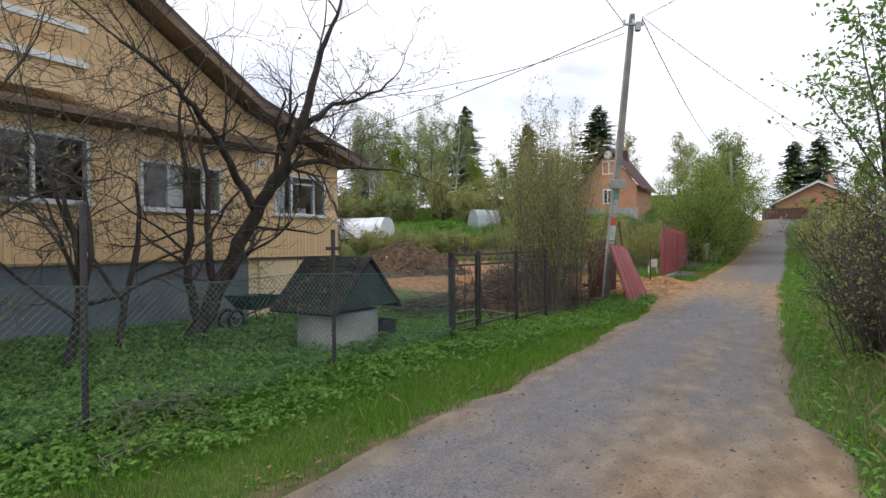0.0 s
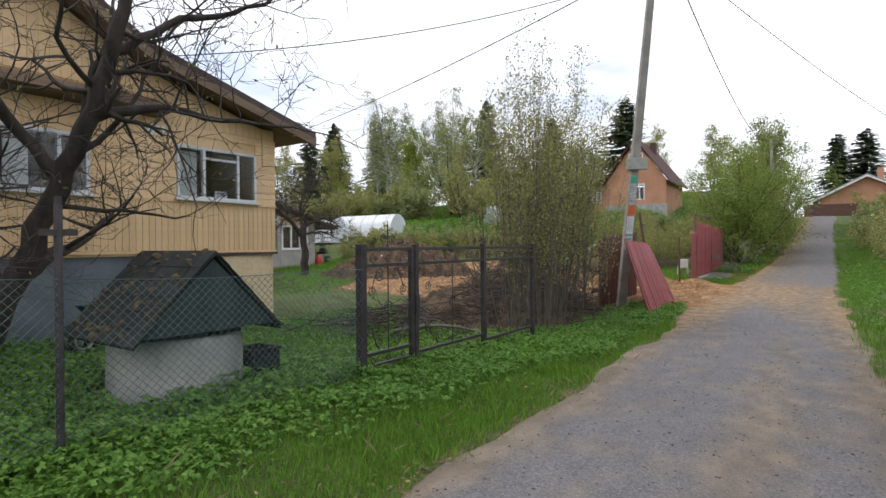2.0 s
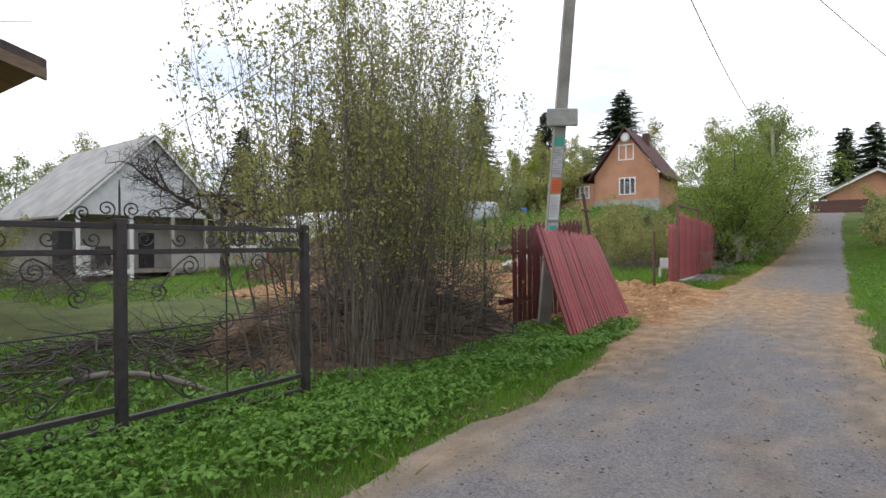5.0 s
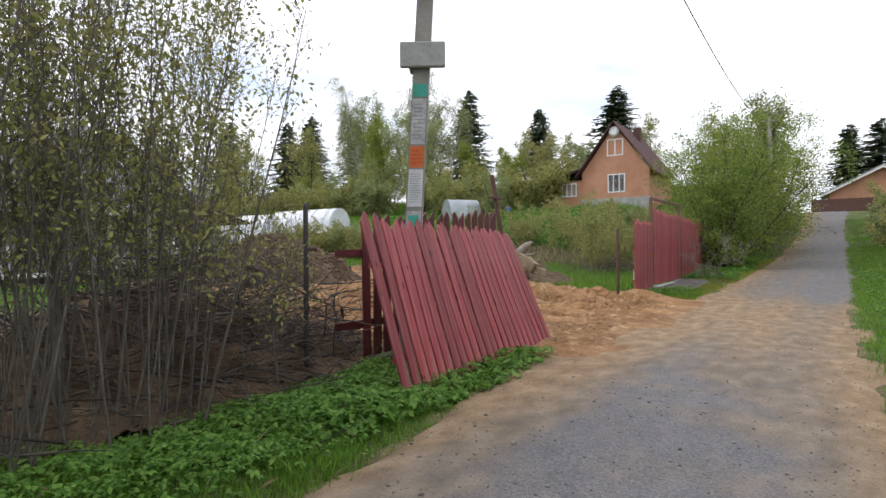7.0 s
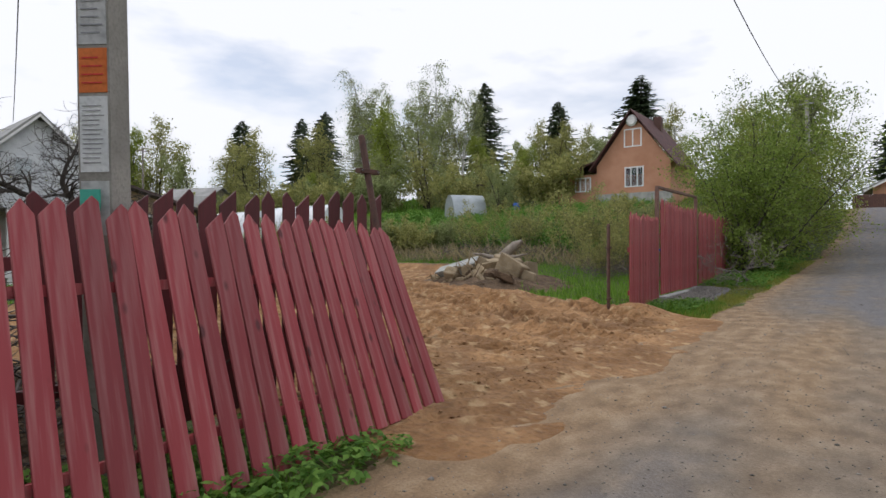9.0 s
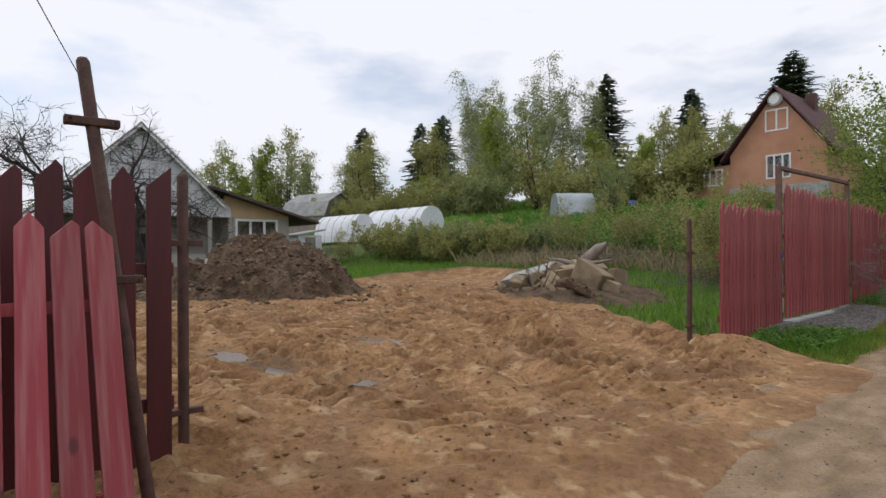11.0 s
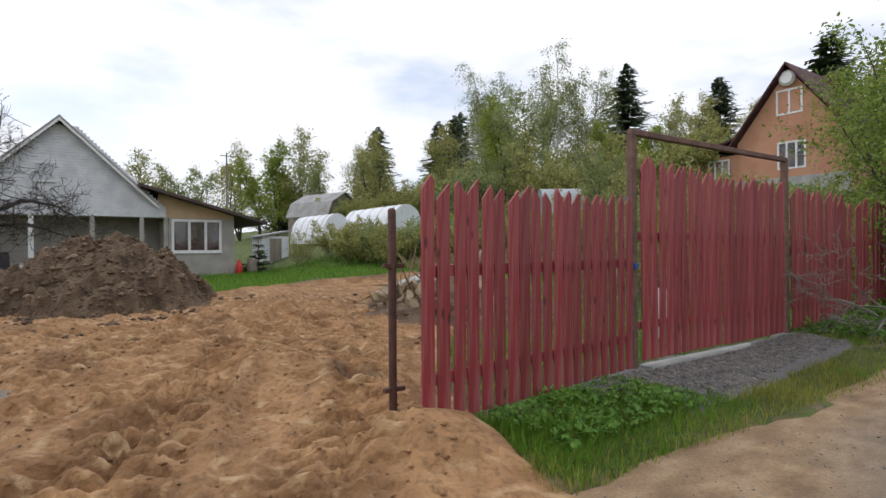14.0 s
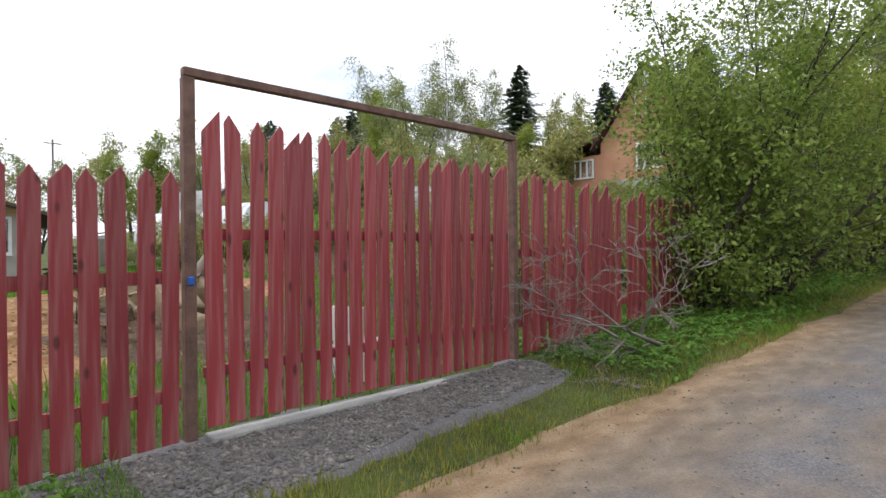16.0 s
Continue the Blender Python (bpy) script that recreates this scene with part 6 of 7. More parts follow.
for yy, sx in ((-0.62, -0.12), (-0.62, 0.12)):
    wheel = new("wheel")
    wheel.parent = wb
    tube("tyre", [[((sx, yy + math.cos(a) * 0.17, 0.2 + math.sin(a) * 0.17), 0.035) for a in np.linspace(0, 2 * math.pi, 19)]], M["rubber"], wheel, 8)
    tube("rim", [[((sx, yy + math.cos(a) * 0.12, 0.2 + math.sin(a) * 0.12), 0.015) for a in np.linspace(0, 2 * math.pi, 15)]], M["steel"], wheel, 6)
    for a in (0, 1.05, 2.1):
        tube("spoke", [[((sx, yy + math.cos(a) * 0.12, 0.2 + math.sin(a) * 0.12), 0.006), ((sx, yy - math.cos(a) * 0.12, 0.2 - math.sin(a) * 0.12), 0.006)]], M["steel"], wheel, 5)

# ---- utility pole: collar, notices, crossarm ----
c, w = pole_at(3.62)
bm = bmesh.new()
box(bm, (c.x - 0.24, c.y - w * 0.9 - 0.07, 3.50), (c.x + 0.26, c.y - w * 0.9 - 0.005, 3.78))
box(bm, (c.x - w - 0.06, c.y - w * 0.9 - 0.004, 3.52), (c.x - w - 0.005, c.y + 0.2, 3.76))
part("collar", bm, M["concrete_pale"], pole, "pale concrete clamp round the pole", bevel=0.012)


def notice(z0, z1, mat, label="", sx=0.86, dx=0.0):
    c0, w0 = pole_at(z0)
    c1, w1 = pole_at(z1)
    bm = bmesh.new()
    q = []
    for cc, ww, z in ((c0, w0, z0), (c1, w1, z1)):
        y = cc.y - ww * 0.9
        q.append([(cc.x - ww * sx + dx, y - 0.004, z), (cc.x + ww * sx + dx, y - 0.004, z), (cc.x + ww * sx + dx, y - 0.001, z), (cc.x - ww * sx + dx, y - 0.001, z)])
    vs = [[bm.verts.new(p) for p in r] for r in q]
    for i in range(4):
        bm.faces.new((vs[0][i], vs[0][(i + 1) % 4], vs[1][(i + 1) % 4], vs[1][i]))
    bm.faces.new(vs[1])
    bm.faces.new(vs[0][::-1])
    return part("notice", bm, mat, pole, label)


def bars(z0, z1, n, mat):
    c0, w0 = pole_at((z0 + z1) / 2)
    for i in range(n):
        z = z0 + (z1 - z0) * (i + 0.5) / n
        h = (z1 - z0) / n * 0.10
        c0, w0 = pole_at(z)
        y = c0.y - w0 * 0.9 - 0.006
        a = rng.uniform(0.35, 0.7)
        part("text_bar", boxes(((c0.x - w0 * 0.68, y - 0.001, z - h), (c0.x + w0 * a, y, z + h))), mat, pole)


for z0_, z1_, mt, lb in ((3.20, 3.34, "teal_paper", "torn teal notice"), (2.68, 3.18, "paper_old", "weathered grey notices"), (2.42, 2.66, "orange_paper", "orange paper notice"), (1.98, 2.40, "paper", "white printed notice"), (1.62, 1.93, "paper_old", "torn scraps of old notices")):
    notice(z0_, z1_, M[mt], lb)
bars(2.02, 2.36, 13, M["ink_faded"])
bars(2.72, 3.14, 10, M["ink_faded"])
bars(2.45, 2.63, 4, M["red_plastic"])
part("torn_scrap", boxes(((pole_at(1.8)[0].x - 0.06, pole_at(1.8)[0].y - 0.135, 1.76), (pole_at(1.8)[0].x + 0.06, pole_at(1.8)[0].y - 0.131, 1.88))), M["teal_paper"], pole)
tt = TOP
part("crossarm", boxes(((tt.x - 0.28, tt.y - 0.06, 8.16), (tt.x + 0.32, tt.y - 0.01, 8.21))), M["steel"], pole)
part("junction_box", boxes(((tt.x + 0.02, tt.y - 0.24, 7.95), (tt.x + 0.16, tt.y - 0.10, 8.2))), M["galvanised"], pole, bevel=0.01)
for dx in (-0.25, 0.0, 0.28):
    tube("insulator", [[((tt.x + dx, tt.y - 0.03, 8.2), 0.02), ((tt.x + dx, tt.y - 0.03, 8.26), 0.04), ((tt.x + dx, tt.y - 0.03, 8.33), 0.03), ((tt.x + dx, tt.y - 0.03, 8.36), 0.01)]], M["white_paint"], pole, 8)

PT = Vector((-4.70 + TOP_OUT.x, 16.85 + TOP_OUT.y, -0.35 + 8.3))


def cable(a, b, sag, r=0.011, label="thin black overhead power cable"):
    a, b = Vector(a), Vector(b)
    pts = []
    for i in range(25):
        f = i / 24
        p = a.lerp(b, f)
        p.z -= sag * 4 * f * (1 - f)
        pts.append((tuple(p), r))
    return tagged(tube("power_cable", [pts], M["wire_black"], None, 5), label, "cable", "overhead cables")


cable(PT + Vector((-0.25, 0, 0)), (-3.7, -24, 8.9), 0.4)
cable(PT + Vector((-0.25, 0, -0.3)), (-9.15, 8.0, 4.45), 0.35, 0.009)
cable(PT + Vector((0.28, 0, 0)), (-4.4, 52.2, 9.3), 0.8, 0.014)
cable(PT + Vector((0.28, 0, 0.05)), (5.5, 40.0, 5.2), 0.5, 0.009)
cable(PT + Vector((0.28, 0, 0.05)), (14, 6.0, 10.5), 0.5, 0.009)
cable(PT + Vector((-0.25, 0, -0.1)), (-31.8, 23.0, 6.9), 0.6, 0.014)

pole2 = thing("utility_pole", at_ground(-3.6, 52.2, -0.3), "distant grey concrete utility pole beside the lane", "utility pole")
tube("shaft", [[((0, 0, 0), 0.14), ((-0.25, 0, 8.6), 0.09)]], M["concrete"], pole2, 8)
part("crossarm", boxes(((-0.6, -0.04, 8.3), (0.1, 0.04, 8.38))), M["steel"], pole2)
pole3 = thing("utility_pole", at_ground(-5.4, -24, -0.3), "grey concrete utility pole down the lane", "utility pole")
tube("shaft", [[((0, 0, 0), 0.14), ((0, 0, 8.8), 0.09)]], M["concrete"], pole3, 8)
pole4 = thing("utility_pole", (-45.5, 34.5, gz(-45.5, 34.5) - 0.2), "thin pole with an aerial behind the cottage", "pole")
tube("shaft", [[((0, 0, 0), 0.08), ((0, 0, 9.0), 0.06)]], M["old_wood"], pole4, 6)
part("crossarm", boxes(((-0.05, -0.5, 8.7), (0.05, 0.5, 8.76))), M["old_wood"], pole4)

# ---- steel pipes at the plot entrance ----
lp = thing("leaning_pipe", (-4.55, 19.42, -0.25), "rusty steel pipe with welded brackets leaning on the fence", "pipe")
A_, B_ = Vector((0, 0, 0)), Vector((-0.29, -0.28, 2.53))
pipe("pipe", lp, A_, B_, 0.034)
for f, ww in ((0.86, 0.13), (0.52, 0.13)):
    q = A_.lerp(B_, f)
    part("bracket", boxes(((q.x - 0.03, q.y - ww, q.z - 0.022), (q.x + 0.045, q.y + ww, q.z + 0.022))), M["rust"], lp, bevel=0.004)
    for sy in (-1, 1):
        tube("bolt", [[((q.x + 0.03, q.y + sy * ww * 0.8, q.z), 0.012), ((q.x + 0.055, q.y + sy * ww * 0.8, q.z), 0.010)]], M["steel"], lp, 6)
tube("pipe_joint", [[(tuple(A_.lerp(B_, 0.37)), 0.039), (tuple(A_.lerp(B_, 0.39)), 0.039)]], M["rust"], lp, 12)
up_ = thing("fence_post", (-5.2, 19.73, -0.25), "rusty steel fence post with welded brackets", "post", "steel posts")
pipe("post", up_, (0, 0, 0), (0, 0, 1.98), 0.036)
for zz in (0.40, 1.52):
    part("bracket", boxes(((-0.02, -0.10, zz - 0.02), (0.03, 0.12, zz + 0.02))), M["rust"], up_, bevel=0.004)
tp = thing("fence_post", (-5.2, 15.75, -0.3), "thin dark steel fence post with small brackets", "post", "steel posts")
pipe("post", tp, (0, 0, 0), (0, 0, 1.95), 0.028, "iron")
for zz in (0.5, 1.45):
    part("bracket", boxes(((-0.02, -0.02, zz - 0.02), (0.02, 0.14, zz + 0.02))), M["rust"], tp, bevel=0.003)


# ---- heaps ----
def heap(name, cx, cy, rx, ry, h, mat, label, category, seed, rough=0.25, n=60, skew=0.0):
    """A tipped heap of soil with clods and runnels; skew moves its peak along y."""
    u = np.linspace(-1.25, 1.25, n)
    X, Y = np.meshgrid(u, u)
    Yp = np.where(Y > skew, (Y - skew) / (1 - skew), (Y - skew) / (1 + skew))
    rad = np.hypot(X, Yp)
    wob = (vnoise(X + 10, Y + 10, 2.2, seed, 3) - 0.5)
    fade = sstep(1.3, 0.8, np.hypot(X, Y))
    ridge = 0.5 - np.abs(2 * vnoise(X + 5, Y + 5, 5, seed + 2, 3) - 1)
    z = h * np.clip(1 - (rad * (1 + 0.6 * wob)) ** 1.1, -0.25, 1) + rough * fade * h * ((vnoise(X + 3, Y + 3, 8, seed + 1, 4) - 0.5) * 0.55 + ridge * 0.16)
    xs, ys = cx + X * rx, cy + Y * ry
    z = z + ground_z(xs, ys) + 0.02
    v = np.stack([xs, ys, z], -1).reshape(-1, 3)
    i = (np.arange(n - 1)[:, None] * n + np.arange(n - 1)[None]).ravel()
    f = np.stack([i, i + 1, i + n + 1, i + n], -1)
    f = f[(np.hypot(X, Y).ravel()[f] < 1.24).any(axis=1)]
    ob = new(name, np_mesh(name, v, f, [mat], smooth=False))
    return tagged(ob, label, category), v


soil, soil_v = heap("soil_heap", -18.6, 24.75, 4.2, 3.15, 1.75, M["soil_dark"], "big heap of dark brown dug-up soil", "soil heap", 5, 1.1, 190, 0.3)
stake = thing("marker_stake", (-18.2, 23.4, 0.55), "short white plastic marker stuck in the soil heap", "stake")
part("stake", boxes(((-0.03, -0.04, -0.3), (0.03, 0.04, 0.42))), M["white_paint"], stake, bevel=0.008)


def blob(parent, name, at, size, seed, mat, turn=(0, 0, 0)):
    """A broken angular chunk: the hull of uneven corners, edges knocked off."""
    r = random.Random(seed)
    bm = bmesh.new()
    for sx in (-1, 1):
        for sy in (-1, 1):
            for sz in (-1, 1):
                c = [0.5 * q * r.uniform(0.6, 1.1) for q in (sx, sy, sz)]
                bm.verts.new(c)
                bm.verts.new([q * r.uniform(0.7, 1.05) for q in c])
    hull = bmesh.ops.convex_hull(bm, input=bm.verts[:])
    bmesh.ops.delete(bm, geom=list({v for v in hull["geom_interior"] + hull["geom_unused"] if isinstance(v, bmesh.types.BMVert)}), context="VERTS")
    bm.transform(pose(*at, *turn) @ Matrix.Diagonal((*size, 1)))
    bmesh.ops.bevel(bm, geom=bm.edges[:], offset=0.03, segments=1, affect="EDGES")
    return part(name, bm, mat, parent)


rub = thing("rubble_heap", (-11.6, 32.0, gz(-11.6, 32.0)), "heap of broken concrete slabs, stones and a tree stump", "rubble")
CH = [(-1.2, -0.9, 0.55, 1.6, 0.9, 0.35, (18, -14, 20)), (-0.3, -1.0, 0.35, 0.9, 0.5, 0.4, (10, 25, 60)), (0.45, -1.1, 0.3, 1.0, 0.55, 0.4, (0, 5, -10)), (0.2, -0.5, 0.6, 0.9, 0.7, 0.45, (12, -10, 40)), (1.1, -0.6, 0.55, 1.2, 0.9, 0.8, (8, 30, 10)), (0.6, 0.1, 0.75, 1.0, 0.8, 0.5, (20, 0, 70)), (-0.5, 0.1, 0.65, 1.2, 0.8, 0.5, (-10, 15, 0)), (0.1, 0.6, 0.8, 1.1, 0.7, 0.5, (0, -20, 30)), (1.2, 0.7, 0.5, 0.9, 0.8, 0.5, (0, 10, 80)), (-0.1, -1.35, 0.12, 0.5, 0.35, 0.25, (0, 0, 30)), (0.9, -1.4, 0.15, 0.6, 0.35, 0.3, (0, 0, 80)), (1.9, -0.5, 0.3, 0.7, 0.5, 0.35, (0, 15, 20)), (-1.6, -0.2, 0.2, 0.6, 0.5, 0.3, (0, 0, 10)), (0.0, -0.85, 0.72, 0.6, 0.4, 0.3, (0, 20, 50))]
for i, (x, y, z, sx, sy, sz, tn) in enumerate(CH):
    blob(rub, "chunk", (x * 0.85, y * 0.85, z * 0.95), (sx * 0.92, sy * 0.9, sz * 1.15), 400 + i, M["rock"] if i else M["concrete_pale"], tn)
    blob(rub, "chunk", (-x * 0.95 + 0.2, -1.2 + 0.35 * y, z * 0.55), (sx * 0.5, sy * 0.5, sz * 0.7), 440 + i, M["rock"] if i % 3 else M["soil_dark"], (tn[1], tn[2], tn[0]))
tube("stump", [[((-0.2, 0.4, 0.6), 0.22), ((0.3, 0.2, 1.0), 0.18), ((0.7, 0.3, 1.35), 0.15), ((0.95, 0.35, 1.5), 0.05)], [((0.1, 0.3, 0.8), 0.12), ((-0.4, -0.1, 1.0), 0.06), ((-0.8, -0.2, 1.05), 0.02)], [((0.2, 0.2, 0.9), 0.1), ((1.0, -0.2, 0.95), 0.05), ((1.5, -0.2, 1.05), 0.02)]], M["old_wood"], rub, 9)
heap("soil_heap", -11.3, 31.9, 2.6, 2.2, 0.55, M["soil_dark"], "low spill of dark soil under the rubble", "soil heap", 9, 0.6, 60)


def brush(name, at, label, seed, n, lx, ly, h, mat="twig", rad=(0.004, 0.014), up=0.25, length=(0.4, 1.4)):
    """A tangle of cut branches, lying over one another."""
    r = random.Random(seed)
    ls = []
    for i in range(n):
        fx, fy = r.gauss(0, 0.5), r.gauss(0, 0.5)
        top = h * math.exp(-(fx * fx + fy * fy)) * r.random()
        x, y = fx * lx, fy * ly
        z = gz(at[0] + x, at[1] + y) - at[2] + top + 0.02
        a = r.uniform(0, 6.28)
        d = np.array([math.cos(a), math.sin(a), r.gauss(0, up)])
        L = r.uniform(*length)
        p = np.array([x, y, z])
        q0 = r.uniform(*rad)
        pts = [(p, q0)]
        for s in range(4):
            d = unit(d + np.array([r.gauss(0, 0.2), r.gauss(0, 0.2), r.gauss(0, 0.12)]))
            p = p + d * L / 4
            floor_ = gz(at[0] + p[0], at[1] + p[1]) - at[2] - 0.02
            p = np.array([p[0], p[1], max(p[2], floor_)])
            pts.append((p, q0 * (1 - 0.2 * (s + 1))))
        ls.append(pts)
    t = thing(name, at, label, "brush")
    tagged(tube("branch_mass", ls, M[mat], t, 4), kind="stuff")
    return t


heap("soil_heap", -7.0, 14.9, 1.9, 2.9, 0.95, M["soil_dark"], "dark heap of soil and roots in the ditch", "soil heap", 13, 0.8, 70)
brush("brush_heap", at_ground(-6.6, 14.6, 0.2), "dark heap of cut branches and roots in the ditch", 501, 900, 1.6, 2.8, 0.7, "bark")
brush("brush_heap", at_ground(-6.3, 15.2, 0.1), "brown heap of cut twigs thrown over the ditch", 504, 1100, 1.3, 2.4, 1.5, "twig", (0.004, 0.015), 0.35)
brush("brush_heap", at_ground(-7.2, 11.0), "pile of cut branches lying in the garden grass", 502, 320, 1.4, 1.6, 0.4, "twig")
brush("brush_heap", at_ground(-18, 14.5), "tangle of dead branches at the edge of the plot", 503, 500, 3.5, 2.2, 1.0, "twig", up=0.5)
brush("brush_heap", at_ground(-16, 38.7), "dry brush and old stalks along the hedge foot", 504, 700, 7.0, 1.2, 0.7, "twig_grey", up=0.6)
brush("brush_heap", at_ground(-9.0, 36.5), "dry brush beside the garden shrubs", 505, 350, 2.0, 2.0, 0.6, "twig_grey", up=0.6)
brush("brush_heap", at_ground(-36, 18.5), "dead branches stacked behind the cottage", 506, 300, 2.5, 1.5, 0.9, "twig_grey", up=0.4)
for x, y, a in ((-6.4, 10.2, 0.4), (-6.0, 13.3, 1.9)):
    lg = thing("fallen_branch", at_ground(x, y, 0.05), "pale fallen branch lying in the grass", "branch")
    tube("limb", [[((math.cos(a) * s, math.sin(a) * s, 0.05 + 0.12 * math.sin(s * 2)), 0.035 - 0.008 * s) for s in np.linspace(0, 2.2, 9)]], M["twig_grey"], lg, 7)

# cut branch lying before the fence
db = thing("cut_branch", at_ground(-4.55, 33.75), "grey cut branch with dead twigs lying against the fence", "branch")
r_ = random.Random(77)
ls, tp_ = [], []
grow(r_, (0.62, 2.0, 0.15), (-0.3, -1.0, 0.25), 2.0, 0.04, 4, ls, tp_, 0.35, (4, 5), 0.6, 0.0, 5, 0.8, 0.6, 0.0055)
grow(r_, (0.2, 0.5, 0.55), (-0.3, -0.9, 0.7), 1.1, 0.02, 3, ls, tp_, 0.4, (4, 5), 0.66, 0.05, 5, 0.8, 0.6, 0.0055)
grow(r_, (0.3, 0.6, 0.5), (0.1, -0.8, -0.2), 1.1, 0.02, 3, ls, tp_, 0.4, (4, 5), 0.66, -0.1, 5, 0.8, 0.6, 0.005)
ls = [[((0.3 + (p[0] - 0.3) * 0.72, 1.3 + (p[1] - 0.9) * 0.72, max(p[2] * 0.62, 0.03)), q) for p, q in pts] for pts in ls]
tagged(tube("branch_mass", ls, M["twig_dead"], db, 4), kind="stuff")

dd = brush("dry_stems", at_ground(-4.05, 2.3), "pale dry stems and fallen twigs on the verge", 507, 70, 0.5, 0.7, 0.35, "twig_grey", (0.002, 0.006), 0.5, (0.3, 0.9))

# ---- garden buildings up the slope ----


def vault(name, at, w, h, L, mat, label, category, rz, ends=True, ribs=5):
    """A barrel-roofed greenhouse or shed with ribs and end walls."""
    t = thing(name, at, label, category, rz=rz)
    arc = [(math.cos(a) * w / 2, max(0.0, math.sin(a)) ** 0.8 * h) for a in np.linspace(0, math.pi, 19)]
    inner = [(x * 0.985, z * 0.985) for x, z in arc]
    bm = prism(arc + inner[::-1], 0, L, "y")
    part("cover", bm, mat, t, smooth=False)
    for k in (0, 1):
        part("end_wall", prism(arc, k * (L - 0.04) + 0.001, k * (L - 0.04) + 0.04, "y"), mat, t)
        part("end_door", boxes(((-0.45, k * (L + 0.03) - 0.035, 0.1), (0.45, k * (L + 0.03) + 0.0, h * 0.82)), ), mat, t, bevel=0.02)
    for i in range(ribs):
        y = L * (i + 0.5) / ribs
        tube("rib", [[((x * 1.005, y, z * 1.005), 0.02) for x, z in arc]], M["steel"], t, 5)
    return t


vault("greenhouse", (-38.5, 40.6, gz(-38.5, 40.6) + 0.0), 2.4, 2.2, 5.5, M["poly"], "white polycarbonate tunnel greenhouse", "greenhouse", 95)
vault("greenhouse", (-33.9, 43.8, gz(-36, 43.6) + 0.1), 2.6, 2.1, 7.5, M["poly"], "long white polycarbonate tunnel greenhouse", "greenhouse", 92)
vault("tunnel_shed", (-27.9, 50.6, gz(-27.3, 51.7) + 0.1), 2.4, 2.0, 2.8, M["galvanised"], "shiny grey barrel-roofed garden shed", "shed", -34, ribs=0)

barn = thing("barn", (-79.5, 53.4, gz(-79.5, 53.4) - 0.2), "grey weathered barn with a gambrel roof", "barn", rz=20)
gam = [(-3.4, 2.4), (-2.5, 4.4), (0, 5.8), (2.5, 4.4), (3.4, 2.4)]
part("wall", prism([(-3.2, -0.6), (3.2, -0.6), (3.2, 2.5), (2.4, 4.3), (0, 5.6), (-2.4, 4.3), (-3.2, 2.5)], 0, 8, "x"), M["old_wood"], barn)
for a, b in zip(gam, gam[1:]):
    part("roof", prism([a, b, (b[0], b[1] + 0.12), (a[0], a[1] + 0.12)], -0.3, 8.4, "x"), M["slate_grey"], barn)
w = new("window")
w.parent = barn
part("window_frame", boxes(((8.0, -0.6, 1.3), (8.06, 0.6, 1.4)), ((8.0, -0.6, 2.5), (8.06, 0.6, 2.6)), ((8.0, -0.6, 1.4), (8.06, -0.5, 2.5)), ((8.0, 0.5, 1.4), (8.06, 0.6, 2.5)), ((8.0, -0.05, 1.4), (8.05, 0.05, 2.5))), M["white_paint"], w)
part("pane", boxes(((8.0, -0.5, 1.4), (8.02, -0.05, 2.5)), ((8.0, 0.05, 1.4), (8.02, 0.5, 2.5))), M["glass"], w)
sh = thing("shed", (-30.5, 59.5, gz(-30.5, 59.5) - 0.2), "open-sided dark timber shed", "shed")
part("wall", boxes(((-2.5, 1.5, 0), (2.5, 1.6, 2.2)), ((-2.5, -1.5, 0), (-2.4, 1.5, 2.0))), M["old_wood"], sh)
part("roof", prism([(-1.8, 2.3), (1.9, 2.0), (1.9, 2.08), (-1.8, 2.38)], -2.9, 2.9, "x"), M["roof_brown"], sh)
for xx in (-2.3, 0, 2.3):
    part("post", boxes(((xx - 0.07, -1.5, 0), (xx + 0.07, -1.36, 2.25))), M["old_wood"], sh)
for i, (x, y, m_) in enumerate(((-24.5, 55.5, "blue_plastic"), (-33.0, 33.0, "old_wood"))):
    br = thing("barrel", at_ground(x, y), "blue plastic water barrel in the garden" if i == 0 else "grey wooden barrel by the cottage", "barrel")
    tube("body", [[((0, 0, 0), 0.26), ((0, 0, 0.2), 0.3), ((0, 0, 0.6), 0.3), ((0, 0, 0.85), 0.27), ((0, 0, 0.86), 0.02)]], M[m_], br, 16)

gs = thing("garden_shed", at_ground(-39.5, 36.0, -0.1), "small pale board shed behind the cottage", "shed")
part("wall", boxes(((-1.2, -0.9, 0), (1.2, 0.9, 1.8))), M["old_white"], gs)
part("roof", prism([(-1.1, 1.75), (1.1, 2.15), (1.1, 2.25), (-1.1, 1.85)], -1.4, 1.4, "x"), M["slate_grey"], gs)
part("door", boxes(((1.2, -0.4, 0.05), (1.24, 0.4, 1.65))), M["old_wood"], gs)
spruce(at_ground(-33.2, 33.4), 1.9, 1.5, 78, "small dark young spruce by the cottage annex", 0.02, 1.3)

